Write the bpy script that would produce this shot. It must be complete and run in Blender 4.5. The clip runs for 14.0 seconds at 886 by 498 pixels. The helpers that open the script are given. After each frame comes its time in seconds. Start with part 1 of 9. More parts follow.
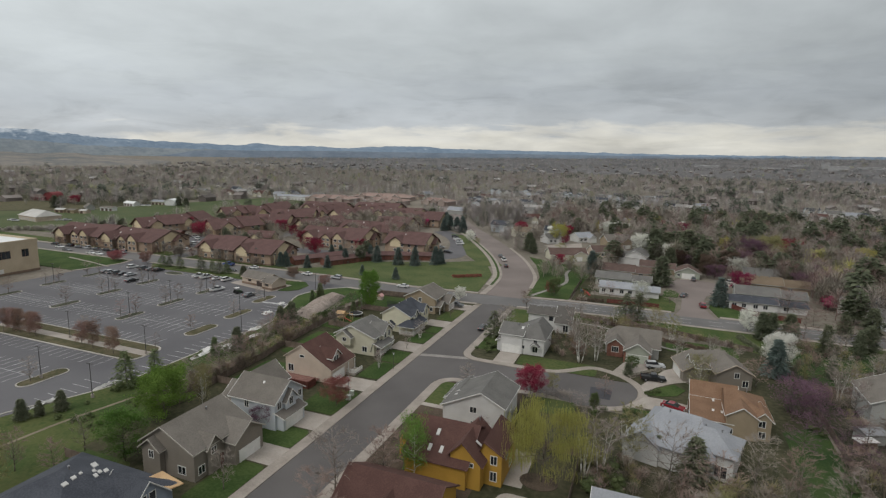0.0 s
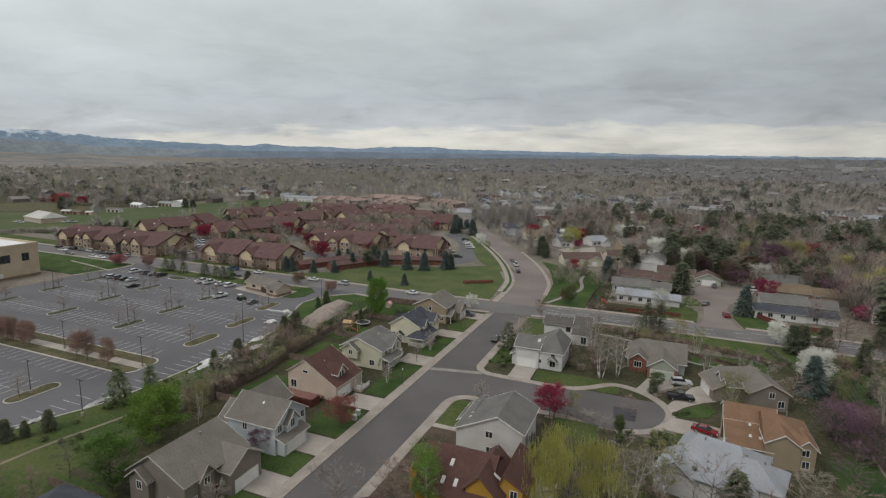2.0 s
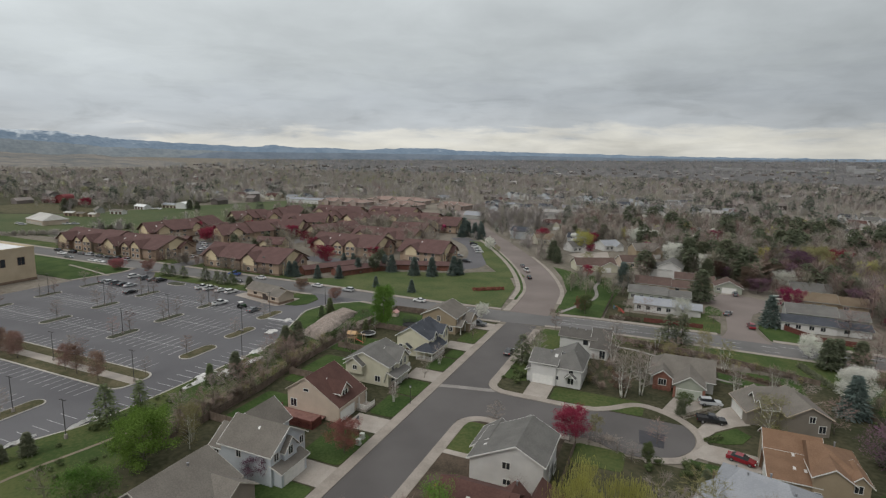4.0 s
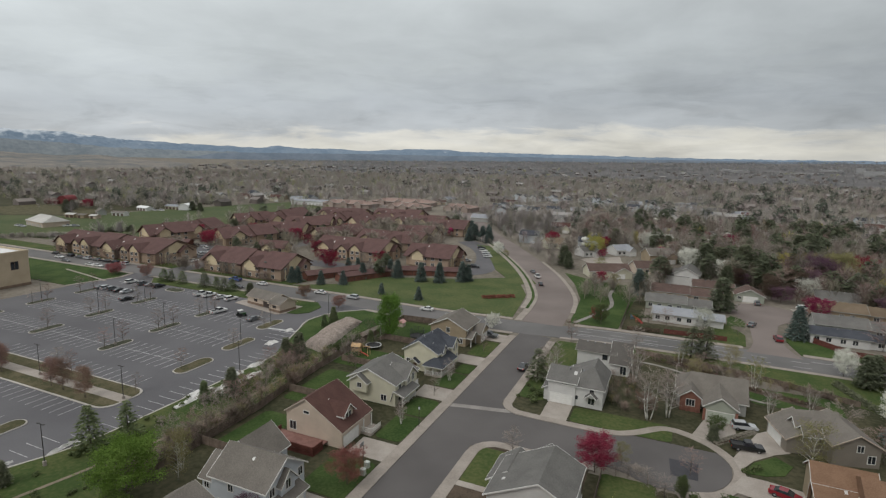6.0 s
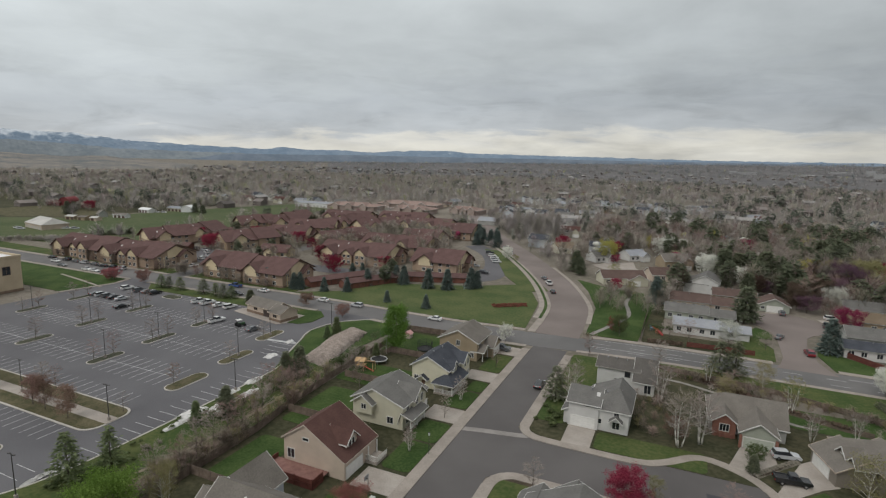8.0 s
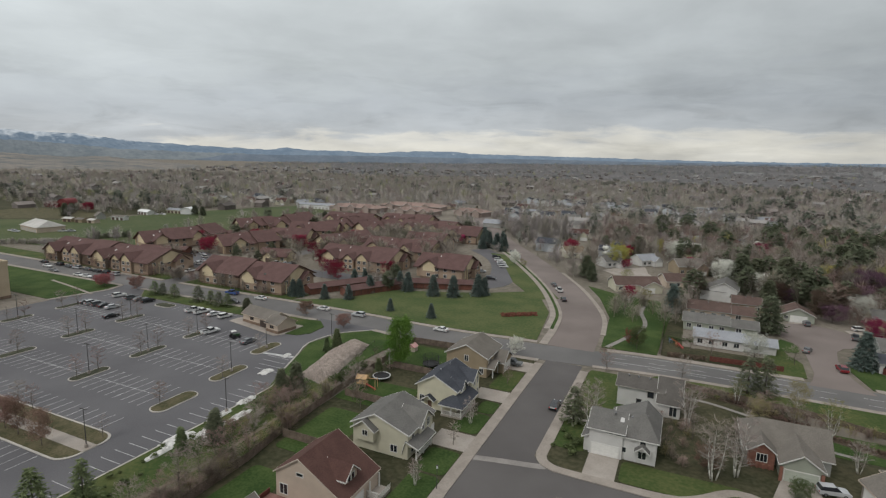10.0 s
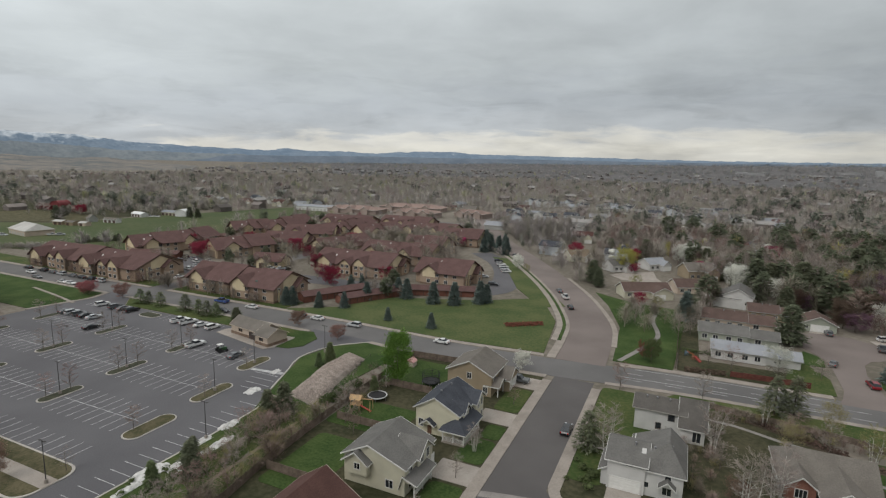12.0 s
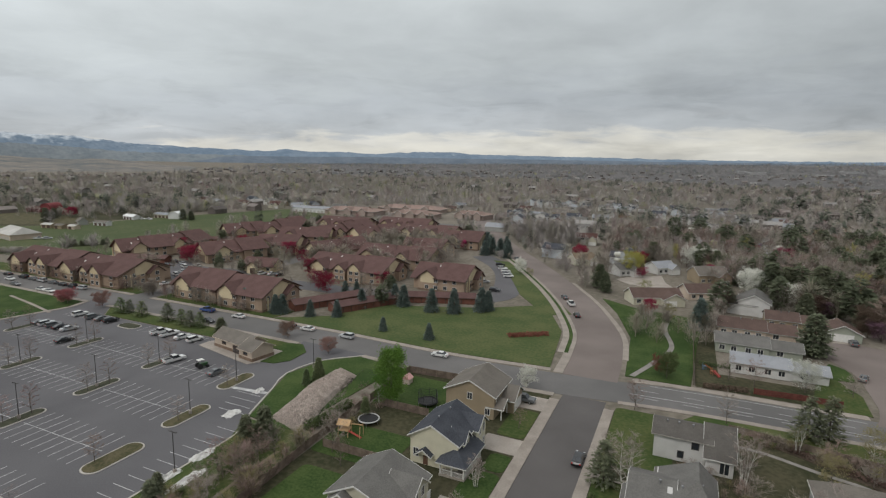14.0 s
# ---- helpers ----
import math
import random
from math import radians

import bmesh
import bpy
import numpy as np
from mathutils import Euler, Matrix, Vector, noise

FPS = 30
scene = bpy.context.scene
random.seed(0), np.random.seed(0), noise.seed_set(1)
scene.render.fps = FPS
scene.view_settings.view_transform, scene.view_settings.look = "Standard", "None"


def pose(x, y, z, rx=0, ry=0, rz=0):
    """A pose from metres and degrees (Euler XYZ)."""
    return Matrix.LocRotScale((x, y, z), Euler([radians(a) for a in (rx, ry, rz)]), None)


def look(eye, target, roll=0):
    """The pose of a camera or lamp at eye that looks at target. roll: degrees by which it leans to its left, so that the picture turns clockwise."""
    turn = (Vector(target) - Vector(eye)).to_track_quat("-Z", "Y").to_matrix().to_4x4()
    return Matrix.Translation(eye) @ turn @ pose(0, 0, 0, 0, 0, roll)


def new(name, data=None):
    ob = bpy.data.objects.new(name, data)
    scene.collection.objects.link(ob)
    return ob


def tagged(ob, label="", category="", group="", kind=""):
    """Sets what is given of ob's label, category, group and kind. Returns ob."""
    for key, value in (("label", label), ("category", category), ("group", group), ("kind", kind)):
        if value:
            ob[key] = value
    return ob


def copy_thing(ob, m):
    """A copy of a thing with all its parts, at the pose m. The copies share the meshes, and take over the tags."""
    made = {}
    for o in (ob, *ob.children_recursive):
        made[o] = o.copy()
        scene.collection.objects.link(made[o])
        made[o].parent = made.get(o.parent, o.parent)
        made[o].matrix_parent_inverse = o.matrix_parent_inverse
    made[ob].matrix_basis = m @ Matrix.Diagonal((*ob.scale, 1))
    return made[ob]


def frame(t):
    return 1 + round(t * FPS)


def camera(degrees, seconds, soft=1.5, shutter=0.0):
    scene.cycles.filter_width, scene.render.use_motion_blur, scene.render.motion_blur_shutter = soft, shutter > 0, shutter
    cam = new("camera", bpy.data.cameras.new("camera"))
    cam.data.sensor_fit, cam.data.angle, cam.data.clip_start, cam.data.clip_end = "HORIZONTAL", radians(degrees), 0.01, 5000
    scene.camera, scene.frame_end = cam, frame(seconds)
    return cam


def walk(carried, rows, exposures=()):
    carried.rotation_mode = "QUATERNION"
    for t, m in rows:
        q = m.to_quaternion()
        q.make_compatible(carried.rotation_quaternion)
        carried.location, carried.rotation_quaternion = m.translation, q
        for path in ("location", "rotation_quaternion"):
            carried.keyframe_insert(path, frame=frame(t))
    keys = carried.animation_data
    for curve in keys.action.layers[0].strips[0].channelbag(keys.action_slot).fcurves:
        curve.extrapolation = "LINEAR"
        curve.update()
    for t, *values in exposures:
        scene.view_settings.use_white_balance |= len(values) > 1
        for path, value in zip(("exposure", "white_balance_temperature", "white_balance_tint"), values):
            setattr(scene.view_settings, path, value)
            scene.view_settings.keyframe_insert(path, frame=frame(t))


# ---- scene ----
cam = camera(78.8, 14.0, 1.25)
PATH = [
    (0, (54.066, -123.736, 51.757), (53.346, -121.902, 51.411), 1.2),
    (0.5, (53.105, -121.986, 51.883), (52.378, -120.155, 51.538), 1.2),
    (1, (52.152, -120.209, 52.011), (51.418, -118.381, 51.666), 1.2),
    (1.5, (51.13, -118.52, 52.132), (50.389, -116.694, 51.786), 1.2),
    (2, (50.147, -116.698, 52.224), (49.4, -114.875, 51.879), 1.2),
    (2.5, (49.061, -114.839, 52.313), (48.309, -113.018, 51.969), 1.2),
    (5, (43.536, -105.462, 52.519), (42.76, -103.65, 52.18), 1.3),
    (5.5, (42.289, -103.617, 52.633), (41.51, -101.806, 52.294), 1.3),
    (6, (41.049, -101.707, 52.666), (40.265, -99.898, 52.329), 1.4),
    (6.5, (39.843, -99.781, 52.646), (39.053, -97.974, 52.311), 1.4),
    (7, (38.524, -97.828, 52.655), (37.731, -96.023, 52.322), 1.5),
    (7.5, (37.302, -95.83, 52.728), (36.504, -94.026, 52.396), 1.5),
    (8, (35.983, -93.836, 52.779), (35.183, -92.033, 52.447), 1.5),
    (10.5, (29.897, -83.18, 53.202), (29.086, -81.382, 52.872), 1.5),
    (11, (28.789, -80.79, 53.24), (27.978, -78.992, 52.91), 1.5),
    (11.5, (27.716, -78.434, 53.284), (26.903, -76.637, 52.955), 1.4),
    (12, (26.667, -76.132, 53.321), (25.856, -74.334, 52.992), 1.4),
    (12.5, (25.603, -73.664, 53.333), (24.791, -71.866, 53.004), 1.4),
    (13, (24.639, -71.204, 53.34), (23.828, -69.406, 53.01), 1.3),
    (13.5, (23.531, -68.462, 53.247), (22.719, -66.664, 52.918), 1.2),
    (14, (22.611, -65.689, 53.119), (21.798, -63.891, 52.791), 1.2),
]
walk(cam, [(t, look(eye, target, roll)) for t, eye, target, roll in PATH])

# ---------------------------------------------------------------- world and light
world = bpy.data.worlds.new("overcast_sky")
scene.world = world
world.use_nodes = True
WN, WL = world.node_tree.nodes, world.node_tree.links
WN.clear()


def wnode(kind, **values):
    n = WN.new(kind)
    for k, v in values.items():
        n.inputs[int(k[1:]) if k[0] == "i" and k[1:].isdigit() else k].default_value = v
    return n


def wmath(op, a, b=None):
    n = WN.new("ShaderNodeMath")
    n.operation = op
    for i, v in enumerate((a, b)):
        if v is None:
            continue
        if isinstance(v, (int, float)):
            n.inputs[i].default_value = v
        else:
            WL.new(v, n.inputs[i])
    return n.outputs[0]


def ramp_of(nodes, stops):
    n = nodes.new("ShaderNodeValToRGB")
    e = n.color_ramp.elements
    while len(e) < len(stops):
        e.new(0.5)
    for el, (p, c) in zip(e, stops):
        el.position = p
        el.color = (*c, 1) if len(c) == 3 else c
    return n


SUN_HEIGHT, SUN_TURN = radians(48), radians(-160)
sky = WN.new("ShaderNodeTexSky")
sky.sky_type = "NISHITA"
sky.sun_disc = False
sky.sun_elevation, sky.sun_rotation = SUN_HEIGHT, SUN_TURN
way = WN.new("ShaderNodeTexCoord")
axes = WN.new("ShaderNodeSeparateXYZ")
WL.new(way.outputs["Generated"], axes.inputs[0])
height = wmath("MAXIMUM", axes.outputs[2], 0.0)
# the cloud deck lies flat far above: its billows crowd towards the horizon
lift = wmath("ADD", height, 0.24)
deck = WN.new("ShaderNodeCombineXYZ")
WL.new(wmath("DIVIDE", axes.outputs[0], lift), deck.inputs[0])
WL.new(wmath("DIVIDE", axes.outputs[1], lift), deck.inputs[1])
puffs = wnode("ShaderNodeTexNoise", Scale=2.1, Detail=8.0, Roughness=0.55, Distortion=0.25)
WL.new(deck.outputs[0], puffs.inputs["Vector"])
broad = wnode("ShaderNodeTexNoise", Scale=0.75, Detail=3.0, Roughness=0.5)
WL.new(deck.outputs[0], broad.inputs["Vector"])
# ragged lower edge of the deck: flattened tufts shift the layers up and down
flat = WN.new("ShaderNodeVectorMath")
flat.operation = "MULTIPLY"
flat.inputs[1].default_value = (8.0, 8.0, 42.0)
WL.new(way.outputs["Generated"], flat.inputs[0])
tufts = wnode("ShaderNodeTexNoise", Scale=1.0, Detail=7.0, Roughness=0.58, Distortion=0.3)
WL.new(flat.outputs[0], tufts.inputs["Vector"])
ragged = wmath("ADD", height, wmath("MULTIPLY", wmath("SUBTRACT", tufts.outputs[0], 0.5), 0.10))
# the deck hangs lower over the mountains
ragged = wmath("ADD", ragged, wmath("MULTIPLY", wmath("MAXIMUM", wmath("SUBTRACT", -0.25, axes.outputs[0]), 0.0), 0.055))
# brightness with height: a pale strip under the deck's edge, a grey belt, then lighter again to the zenith
belt = ramp_of(WN, [(0.0, (0.68, 0.675, 0.63)), (0.028, (0.80, 0.785, 0.715)), (0.047, (0.72, 0.715, 0.675)), (0.062, (0.53, 0.56, 0.585)), (0.10, (0.485, 0.52, 0.55)),
                    (0.17, (0.54, 0.578, 0.592)), (0.27, (0.592, 0.632, 0.642)), (0.55, (0.90, 0.93, 0.94)), (1.0, (1.16, 1.18, 1.18))])
WL.new(ragged, belt.inputs[0])
shade = wmath("ADD", wmath("MULTIPLY", puffs.outputs[0], 0.54), wmath("MULTIPLY", broad.outputs[0], 0.52))
billow = wmath("ADD", shade, 0.42)
clouds = WN.new("ShaderNodeMix")
clouds.data_type, clouds.blend_type = "RGBA", "MULTIPLY"
clouds.inputs[0].default_value = 1.0
WL.new(belt.outputs[0], clouds.inputs[6])
# thinner cloud over the mountains in the west; the open strip below is even
toward = wmath("MULTIPLY", wmath("MULTIPLY", axes.outputs[0], -0.36), wmath("MINIMUM", wmath("MULTIPLY", height, 12.0), 1.0))
WL.new(wmath("ADD", billow, toward), clouds.inputs[7])
wisp_way = WN.new("ShaderNodeVectorMath")
wisp_way.operation = "MULTIPLY"
wisp_way.inputs[1].default_value = (6.5, 6.5, 34.0)
WL.new(way.outputs["Generated"], wisp_way.inputs[0])
wisps = wnode("ShaderNodeTexNoise", Scale=1.0, Detail=6.0, Roughness=0.6, Distortion=0.6)
WL.new(wisp_way.outputs[0], wisps.inputs["Vector"])
wisp_cut = wnode("ShaderNodeMapRange", i1=0.5, i2=0.68)
WL.new(wisps.outputs[0], wisp_cut.inputs[0])
low_sky = ramp_of(WN, [(0.0, (0.0, 0.0, 0.0)), (0.02, (0.75, 0.75, 0.75)), (0.05, (1, 1, 1)), (0.10, (0.8, 0.8, 0.8)), (0.16, (0.3, 0.3, 0.3)), (0.24, (0, 0, 0))])
WL.new(height, low_sky.inputs[0])
thick = wmath("SUBTRACT", 1.0, wmath("MULTIPLY", wmath("MULTIPLY", wisp_cut.outputs[0], low_sky.outputs[0]), 0.15))
veil = WN.new("ShaderNodeMix")
veil.data_type, veil.blend_type = "RGBA", "MULTIPLY"
veil.inputs[0].default_value = 1.0
WL.new(clouds.outputs[2], veil.inputs[6])
WL.new(thick, veil.inputs[7])
back_sky = wnode("ShaderNodeBackground", Strength=0.05)
WL.new(sky.outputs[0], back_sky.inputs[0])
back_cloud = wnode("ShaderNodeBackground", Strength=0.93)
WL.new(veil.outputs[2], back_cloud.inputs[0])
both = WN.new("ShaderNodeMixShader")
both.inputs[0].default_value = 0.92
WL.new(back_sky.outputs[0], both.inputs[1])
WL.new(back_cloud.outputs[0], both.inputs[2])
out = WN.new("ShaderNodeOutputWorld")
WL.new(both.outputs[0], out.inputs[0])

sun = new("sun", bpy.data.lights.new("sun", "SUN"))
sun.data.energy, sun.data.angle, sun.data.color = 0.95, radians(25), (1.0, 0.96, 0.9)
sun.matrix_world = look((0, 0, 300), (300 * math.sin(SUN_TURN) * -1, -300 * math.cos(SUN_TURN), 300 - 300 * math.tan(SUN_HEIGHT)))

# ---------------------------------------------------------------- materials


def surface(name, a, b, scale=1.0, rough=0.8, bump=0.0, fine=20.0, metal=0.0, each=0.0, where="Object", leaf=False, spec=0.3, stretch=None, stain=0.25):
    """Two base colours mixed by a broad and a fine grain; each: how far pieces or islands differ in tone."""
    m = bpy.data.materials.new(name)
    m.use_nodes = True
    n, l = m.node_tree.nodes, m.node_tree.links
    p = n["Principled BSDF"]
    p.inputs["Roughness"].default_value, p.inputs["Metallic"].default_value = rough, metal
    p.inputs["Specular IOR Level"].default_value = spec
    if where == "World":
        co = n.new("ShaderNodeNewGeometry").outputs["Position"]
    else:
        co = n.new("ShaderNodeTexCoord").outputs["Object"]
    if stretch:
        mp = n.new("ShaderNodeMapping")
        mp.inputs["Scale"].default_value = stretch
        l.new(co, mp.inputs[0])
        co = mp.outputs[0]
    big, small = n.new("ShaderNodeTexNoise"), n.new("ShaderNodeTexNoise")
    big.inputs["Scale"].default_value, big.inputs["Detail"].default_value = scale, 4
    small.inputs["Scale"].default_value, small.inputs["Detail"].default_value = fine, 3
    l.new(co, big.inputs["Vector"])
    l.new(co, small.inputs["Vector"])
    add = n.new("ShaderNodeMath")
    add.operation = "MULTIPLY_ADD"
    l.new(small.outputs[0], add.inputs[0])
    add.inputs[1].default_value = stain * 2
    l.new(big.outputs[0], add.inputs[2])
    r = n.new("ShaderNodeMapRange")
    r.inputs[1].default_value, r.inputs[2].default_value = 0.32 + stain, 0.68 + stain
    l.new(add.outputs[0], r.inputs[0])
    mix = n.new("ShaderNodeMix")
    mix.data_type = "RGBA"
    mix.inputs[6].default_value, mix.inputs[7].default_value = (*a, 1), (*b, 1)
    l.new(r.outputs[0], mix.inputs[0])
    col = mix.outputs[2]
    if each:
        rnd = n.new("ShaderNodeNewGeometry").outputs["Random Per Island"] if leaf else n.new("ShaderNodeObjectInfo").outputs["Random"]
        k = n.new("ShaderNodeMapRange")
        k.inputs[3].default_value, k.inputs[4].default_value = 1 - each, 1 + each
        l.new(rnd, k.inputs[0])
        hsv = n.new("ShaderNodeHueSaturation")
        l.new(k.outputs[0], hsv.inputs["Value"])
        l.new(col, hsv.inputs["Color"])
        if leaf:
            tree = n.new("ShaderNodeObjectInfo").outputs["Random"]
            h = n.new("ShaderNodeMapRange")
            h.inputs[3].default_value, h.inputs[4].default_value = 0.485, 0.515
            l.new(tree, h.inputs[0])
            l.new(h.outputs[0], hsv.inputs["Hue"])
        col = hsv.outputs[0]
    l.new(col, p.inputs["Base Color"])
    if bump:
        bp = n.new("ShaderNodeBump")
        bp.inputs["Strength"].default_value, bp.inputs["Distance"].default_value = bump, 0.05
        l.new(small.outputs[0], bp.inputs["Height"])
        l.new(bp.outputs[0], p.inputs["Normal"])
    return m


def siding(name, colour, lap=0.2):
    """Painted lap boards: a saw-tooth relief up the wall, with faint weathering."""
    m = surface(name, tuple(0.9 * c for c in colour), tuple(min(1, 1.06 * c) for c in colour), 0.35, 0.65, 0.0, 6.0, stain=0.15)
    n, l = m.node_tree.nodes, m.node_tree.links
    co = n.new("ShaderNodeTexCoord")
    sep = n.new("ShaderNodeSeparateXYZ")
    l.new(co.outputs["Object"], sep.inputs[0])
    fr = n.new("ShaderNodeMath")
    fr.operation = "MULTIPLY"
    fr.inputs[1].default_value = 1 / lap
    l.new(sep.outputs[2], fr.inputs[0])
    saw = n.new("ShaderNodeMath")
    saw.operation = "FRACT"
    l.new(fr.outputs[0], saw.inputs[0])
    bp = n.new("ShaderNodeBump")
    bp.inputs["Strength"].default_value, bp.inputs["Distance"].default_value = 0.6, 0.03
    l.new(saw.outputs[0], bp.inputs["Height"])
    l.new(bp.outputs[0], n["Principled BSDF"].inputs["Normal"])
    return m


def shingles(name, a, b):
    """Asphalt shingles: courses along the slope, tabs of differing tone and streaks."""
    mid = [(p + q) / 2 for p, q in zip(a, b)]
    a, b = tuple(p * 0.65 + q * 0.35 for p, q in zip(a, mid)), tuple(p * 0.65 + q * 0.35 for p, q in zip(b, mid))
    m = surface(name, a, b, 0.35, 0.92, 0.35, 5.0, each=0.06, spec=0.15, stain=0.6)
    return m


def plain(name, colour, rough=0.5, metal=0.0, spec=0.5):
    return surface(name, tuple(0.93 * c for c in colour), tuple(min(1, 1.05 * c) for c in colour), 1.3, rough, 0, 12, metal, spec=spec)


ASPHALT = surface("asphalt_street", (0.084, 0.077, 0.075), (0.116, 0.107, 0.104), 0.06, 0.9, 0.3, 9, where="World")
ASPHALT_LOT = surface("asphalt_lot", (0.094, 0.091, 0.097), (0.129, 0.125, 0.131), 0.045, 0.9, 0.3, 5, where="World", stain=0.35)
ASPHALT_TAN = surface("asphalt_tan", (0.15, 0.124, 0.113), (0.205, 0.172, 0.157), 0.05, 0.92, 0.3, 6, where="World")
ASPHALT_NEW = surface("asphalt_patch", (0.045, 0.044, 0.05), (0.062, 0.06, 0.066), 0.3, 0.85, 0.3, 12, where="World")
ASPHALT_MAIN = surface("asphalt_main", (0.108, 0.104, 0.102), (0.155, 0.148, 0.144), 0.06, 0.9, 0.3, 8, where="World")
CONCRETE = surface("concrete", (0.275, 0.242, 0.212), (0.365, 0.328, 0.29), 0.25, 0.9, 0.2, 5, where="World", stain=0.35)
CONCRETE_WALK = surface("concrete_walk", (0.24, 0.21, 0.182), (0.32, 0.282, 0.246), 0.3, 0.9, 0.2, 4, where="World", stain=0.35)
PAN = surface("gutter_concrete", (0.19, 0.175, 0.162), (0.27, 0.25, 0.232), 0.3, 0.9, 0.2, 4, where="World", stain=0.35)
KERB = surface("kerb_concrete", (0.38, 0.355, 0.32), (0.47, 0.44, 0.4), 0.3, 0.9, 0.1, 5, where="World")
PAINT = surface("road_paint", (0.30, 0.30, 0.30), (0.55, 0.55, 0.54), 0.6, 0.7, 0, 5, where="World", stain=0.5)
LAWN = surface("lawn", (0.03, 0.056, 0.016), (0.064, 0.092, 0.03), 0.14, 0.95, 0.6, 2.2, where="World", spec=0.1, stain=0.4)
LAWN_DEEP = surface("lawn_deep_green", (0.026, 0.05, 0.017), (0.05, 0.076, 0.026), 0.14, 0.95, 0.6, 2.2, where="World", spec=0.1, stain=0.4)
LAWN_PALE = surface("lawn_pale", (0.056, 0.082, 0.03), (0.10, 0.112, 0.048), 0.08, 0.95, 0.6, 1.2, where="World", spec=0.1, stain=0.4)
LAWN_DRY = surface("lawn_dry", (0.042, 0.068, 0.021), (0.088, 0.100, 0.038), 0.10, 0.95, 0.6, 1.4, where="World", spec=0.1, stain=0.4)
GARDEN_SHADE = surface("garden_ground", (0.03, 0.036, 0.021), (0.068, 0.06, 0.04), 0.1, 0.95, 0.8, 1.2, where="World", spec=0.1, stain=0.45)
LAWN_WORN = surface("lawn_worn", (0.062, 0.062, 0.032), (0.125, 0.108, 0.066), 0.3, 0.95, 0.6, 2.5, where="World", spec=0.1, stain=0.4)
ROUGH_GRASS = surface("rough_grass", (0.036, 0.04, 0.021), (0.076, 0.069, 0.042), 0.09, 0.95, 0.8, 1.0, where="World", spec=0.1, stain=0.45)
MULCH = surface("mulch", (0.052, 0.042, 0.031), (0.108, 0.082, 0.062), 0.3, 0.95, 0.8, 4, where="World", spec=0.1, stain=0.4)
EARTH = surface("earth", (0.135, 0.12, 0.096), (0.215, 0.19, 0.158), 0.035, 0.95, 0.6, 0.5, where="World", spec=0.1, stain=0.45)
FIELD = surface("field_grass", (0.06, 0.082, 0.036), (0.094, 0.106, 0.052), 0.03, 0.95, 0.4, 0.4, where="World", spec=0.1, stain=0.4)
FAR_PLAIN = surface("far_plain", (0.105, 0.102, 0.102), (0.155, 0.147, 0.144), 0.006, 0.95, 0, 0.05, where="World", spec=0.1, stain=0.4)
GRAVEL = surface("gravel", (0.27, 0.222, 0.198), (0.40, 0.338, 0.302), 0.6, 0.95, 0.8, 5, stain=0.5, each=0.22, leaf=True)
TRAIL = surface("trail_dirt", (0.15, 0.125, 0.09), (0.23, 0.19, 0.14), 0.2, 0.95, 0.3, 3, where="World")
WHITE = plain("white_trim", (0.64, 0.63, 0.60), 0.5)
ROOF_PALE = plain("roof_light_pale", (0.5, 0.49, 0.47), 0.35)
GLASS = surface("window_glass", (0.018, 0.021, 0.026), (0.035, 0.04, 0.046), 0.6, 0.08, 0, 2, spec=0.8)
BRICK = surface("brick_veneer", (0.19, 0.085, 0.062), (0.27, 0.13, 0.095), 1.2, 0.85, 0.3, 14)
STONE = surface("brown_stone", (0.16, 0.11, 0.08), (0.25, 0.18, 0.135), 1.0, 0.9, 0.5, 6)
WOOD_RED = surface("red_stained_wood", (0.10, 0.033, 0.026), (0.15, 0.052, 0.04), 1.0, 0.7, 0.2, 10)
WOOD_FENCE = surface("weathered_fence_wood", (0.11, 0.083, 0.066), (0.20, 0.155, 0.125), 0.8, 0.9, 0.3, 8, each=0.2)
WOOD_PALE = surface("pale_wood", (0.42, 0.27, 0.14), (0.55, 0.37, 0.2), 0.7, 0.75, 0.2, 8)
STEEL_GREY = plain("grey_metal", (0.30, 0.30, 0.31), 0.45, 0.6)
POLE_DARK = plain("dark_pole", (0.07, 0.066, 0.064), 0.5, 0.4)
RUBBER = plain("rubber", (0.02, 0.02, 0.021), 0.8)
RIM = plain("alloy", (0.45, 0.46, 0.47), 0.3, 0.9)
LAMP_GLASS = plain("headlight", (0.7, 0.71, 0.72), 0.15)
TAIL = plain("tail_light", (0.35, 0.015, 0.012), 0.25)
BARK = surface("bark_grey", (0.12, 0.10, 0.085), (0.20, 0.17, 0.145), 2, 0.95, 0.5, 20)
BARK_BIRCH = surface("bark_birch", (0.42, 0.40, 0.36), (0.62, 0.6, 0.55), 1.5, 0.85, 0.3, 9)
TWIG = surface("bare_twigs", (0.215, 0.182, 0.16), (0.325, 0.282, 0.25), 0.5, 0.95, 0, 4, each=0.25, leaf=True, spec=0.1)
TWIG_DARK = surface("shrub_twigs", (0.155, 0.13, 0.104), (0.25, 0.21, 0.17), 0.5, 0.95, 0, 4, each=0.3, leaf=True, spec=0.1)
TWIG_OLIVE = surface("olive_twigs", (0.195, 0.18, 0.135), (0.29, 0.268, 0.21), 0.5, 0.95, 0, 4, each=0.22, leaf=True, spec=0.1)
TWIG_RED = surface("reddish_twigs", (0.20, 0.14, 0.122), (0.29, 0.215, 0.19), 0.5, 0.95, 0, 4, each=0.25, leaf=True, spec=0.1)


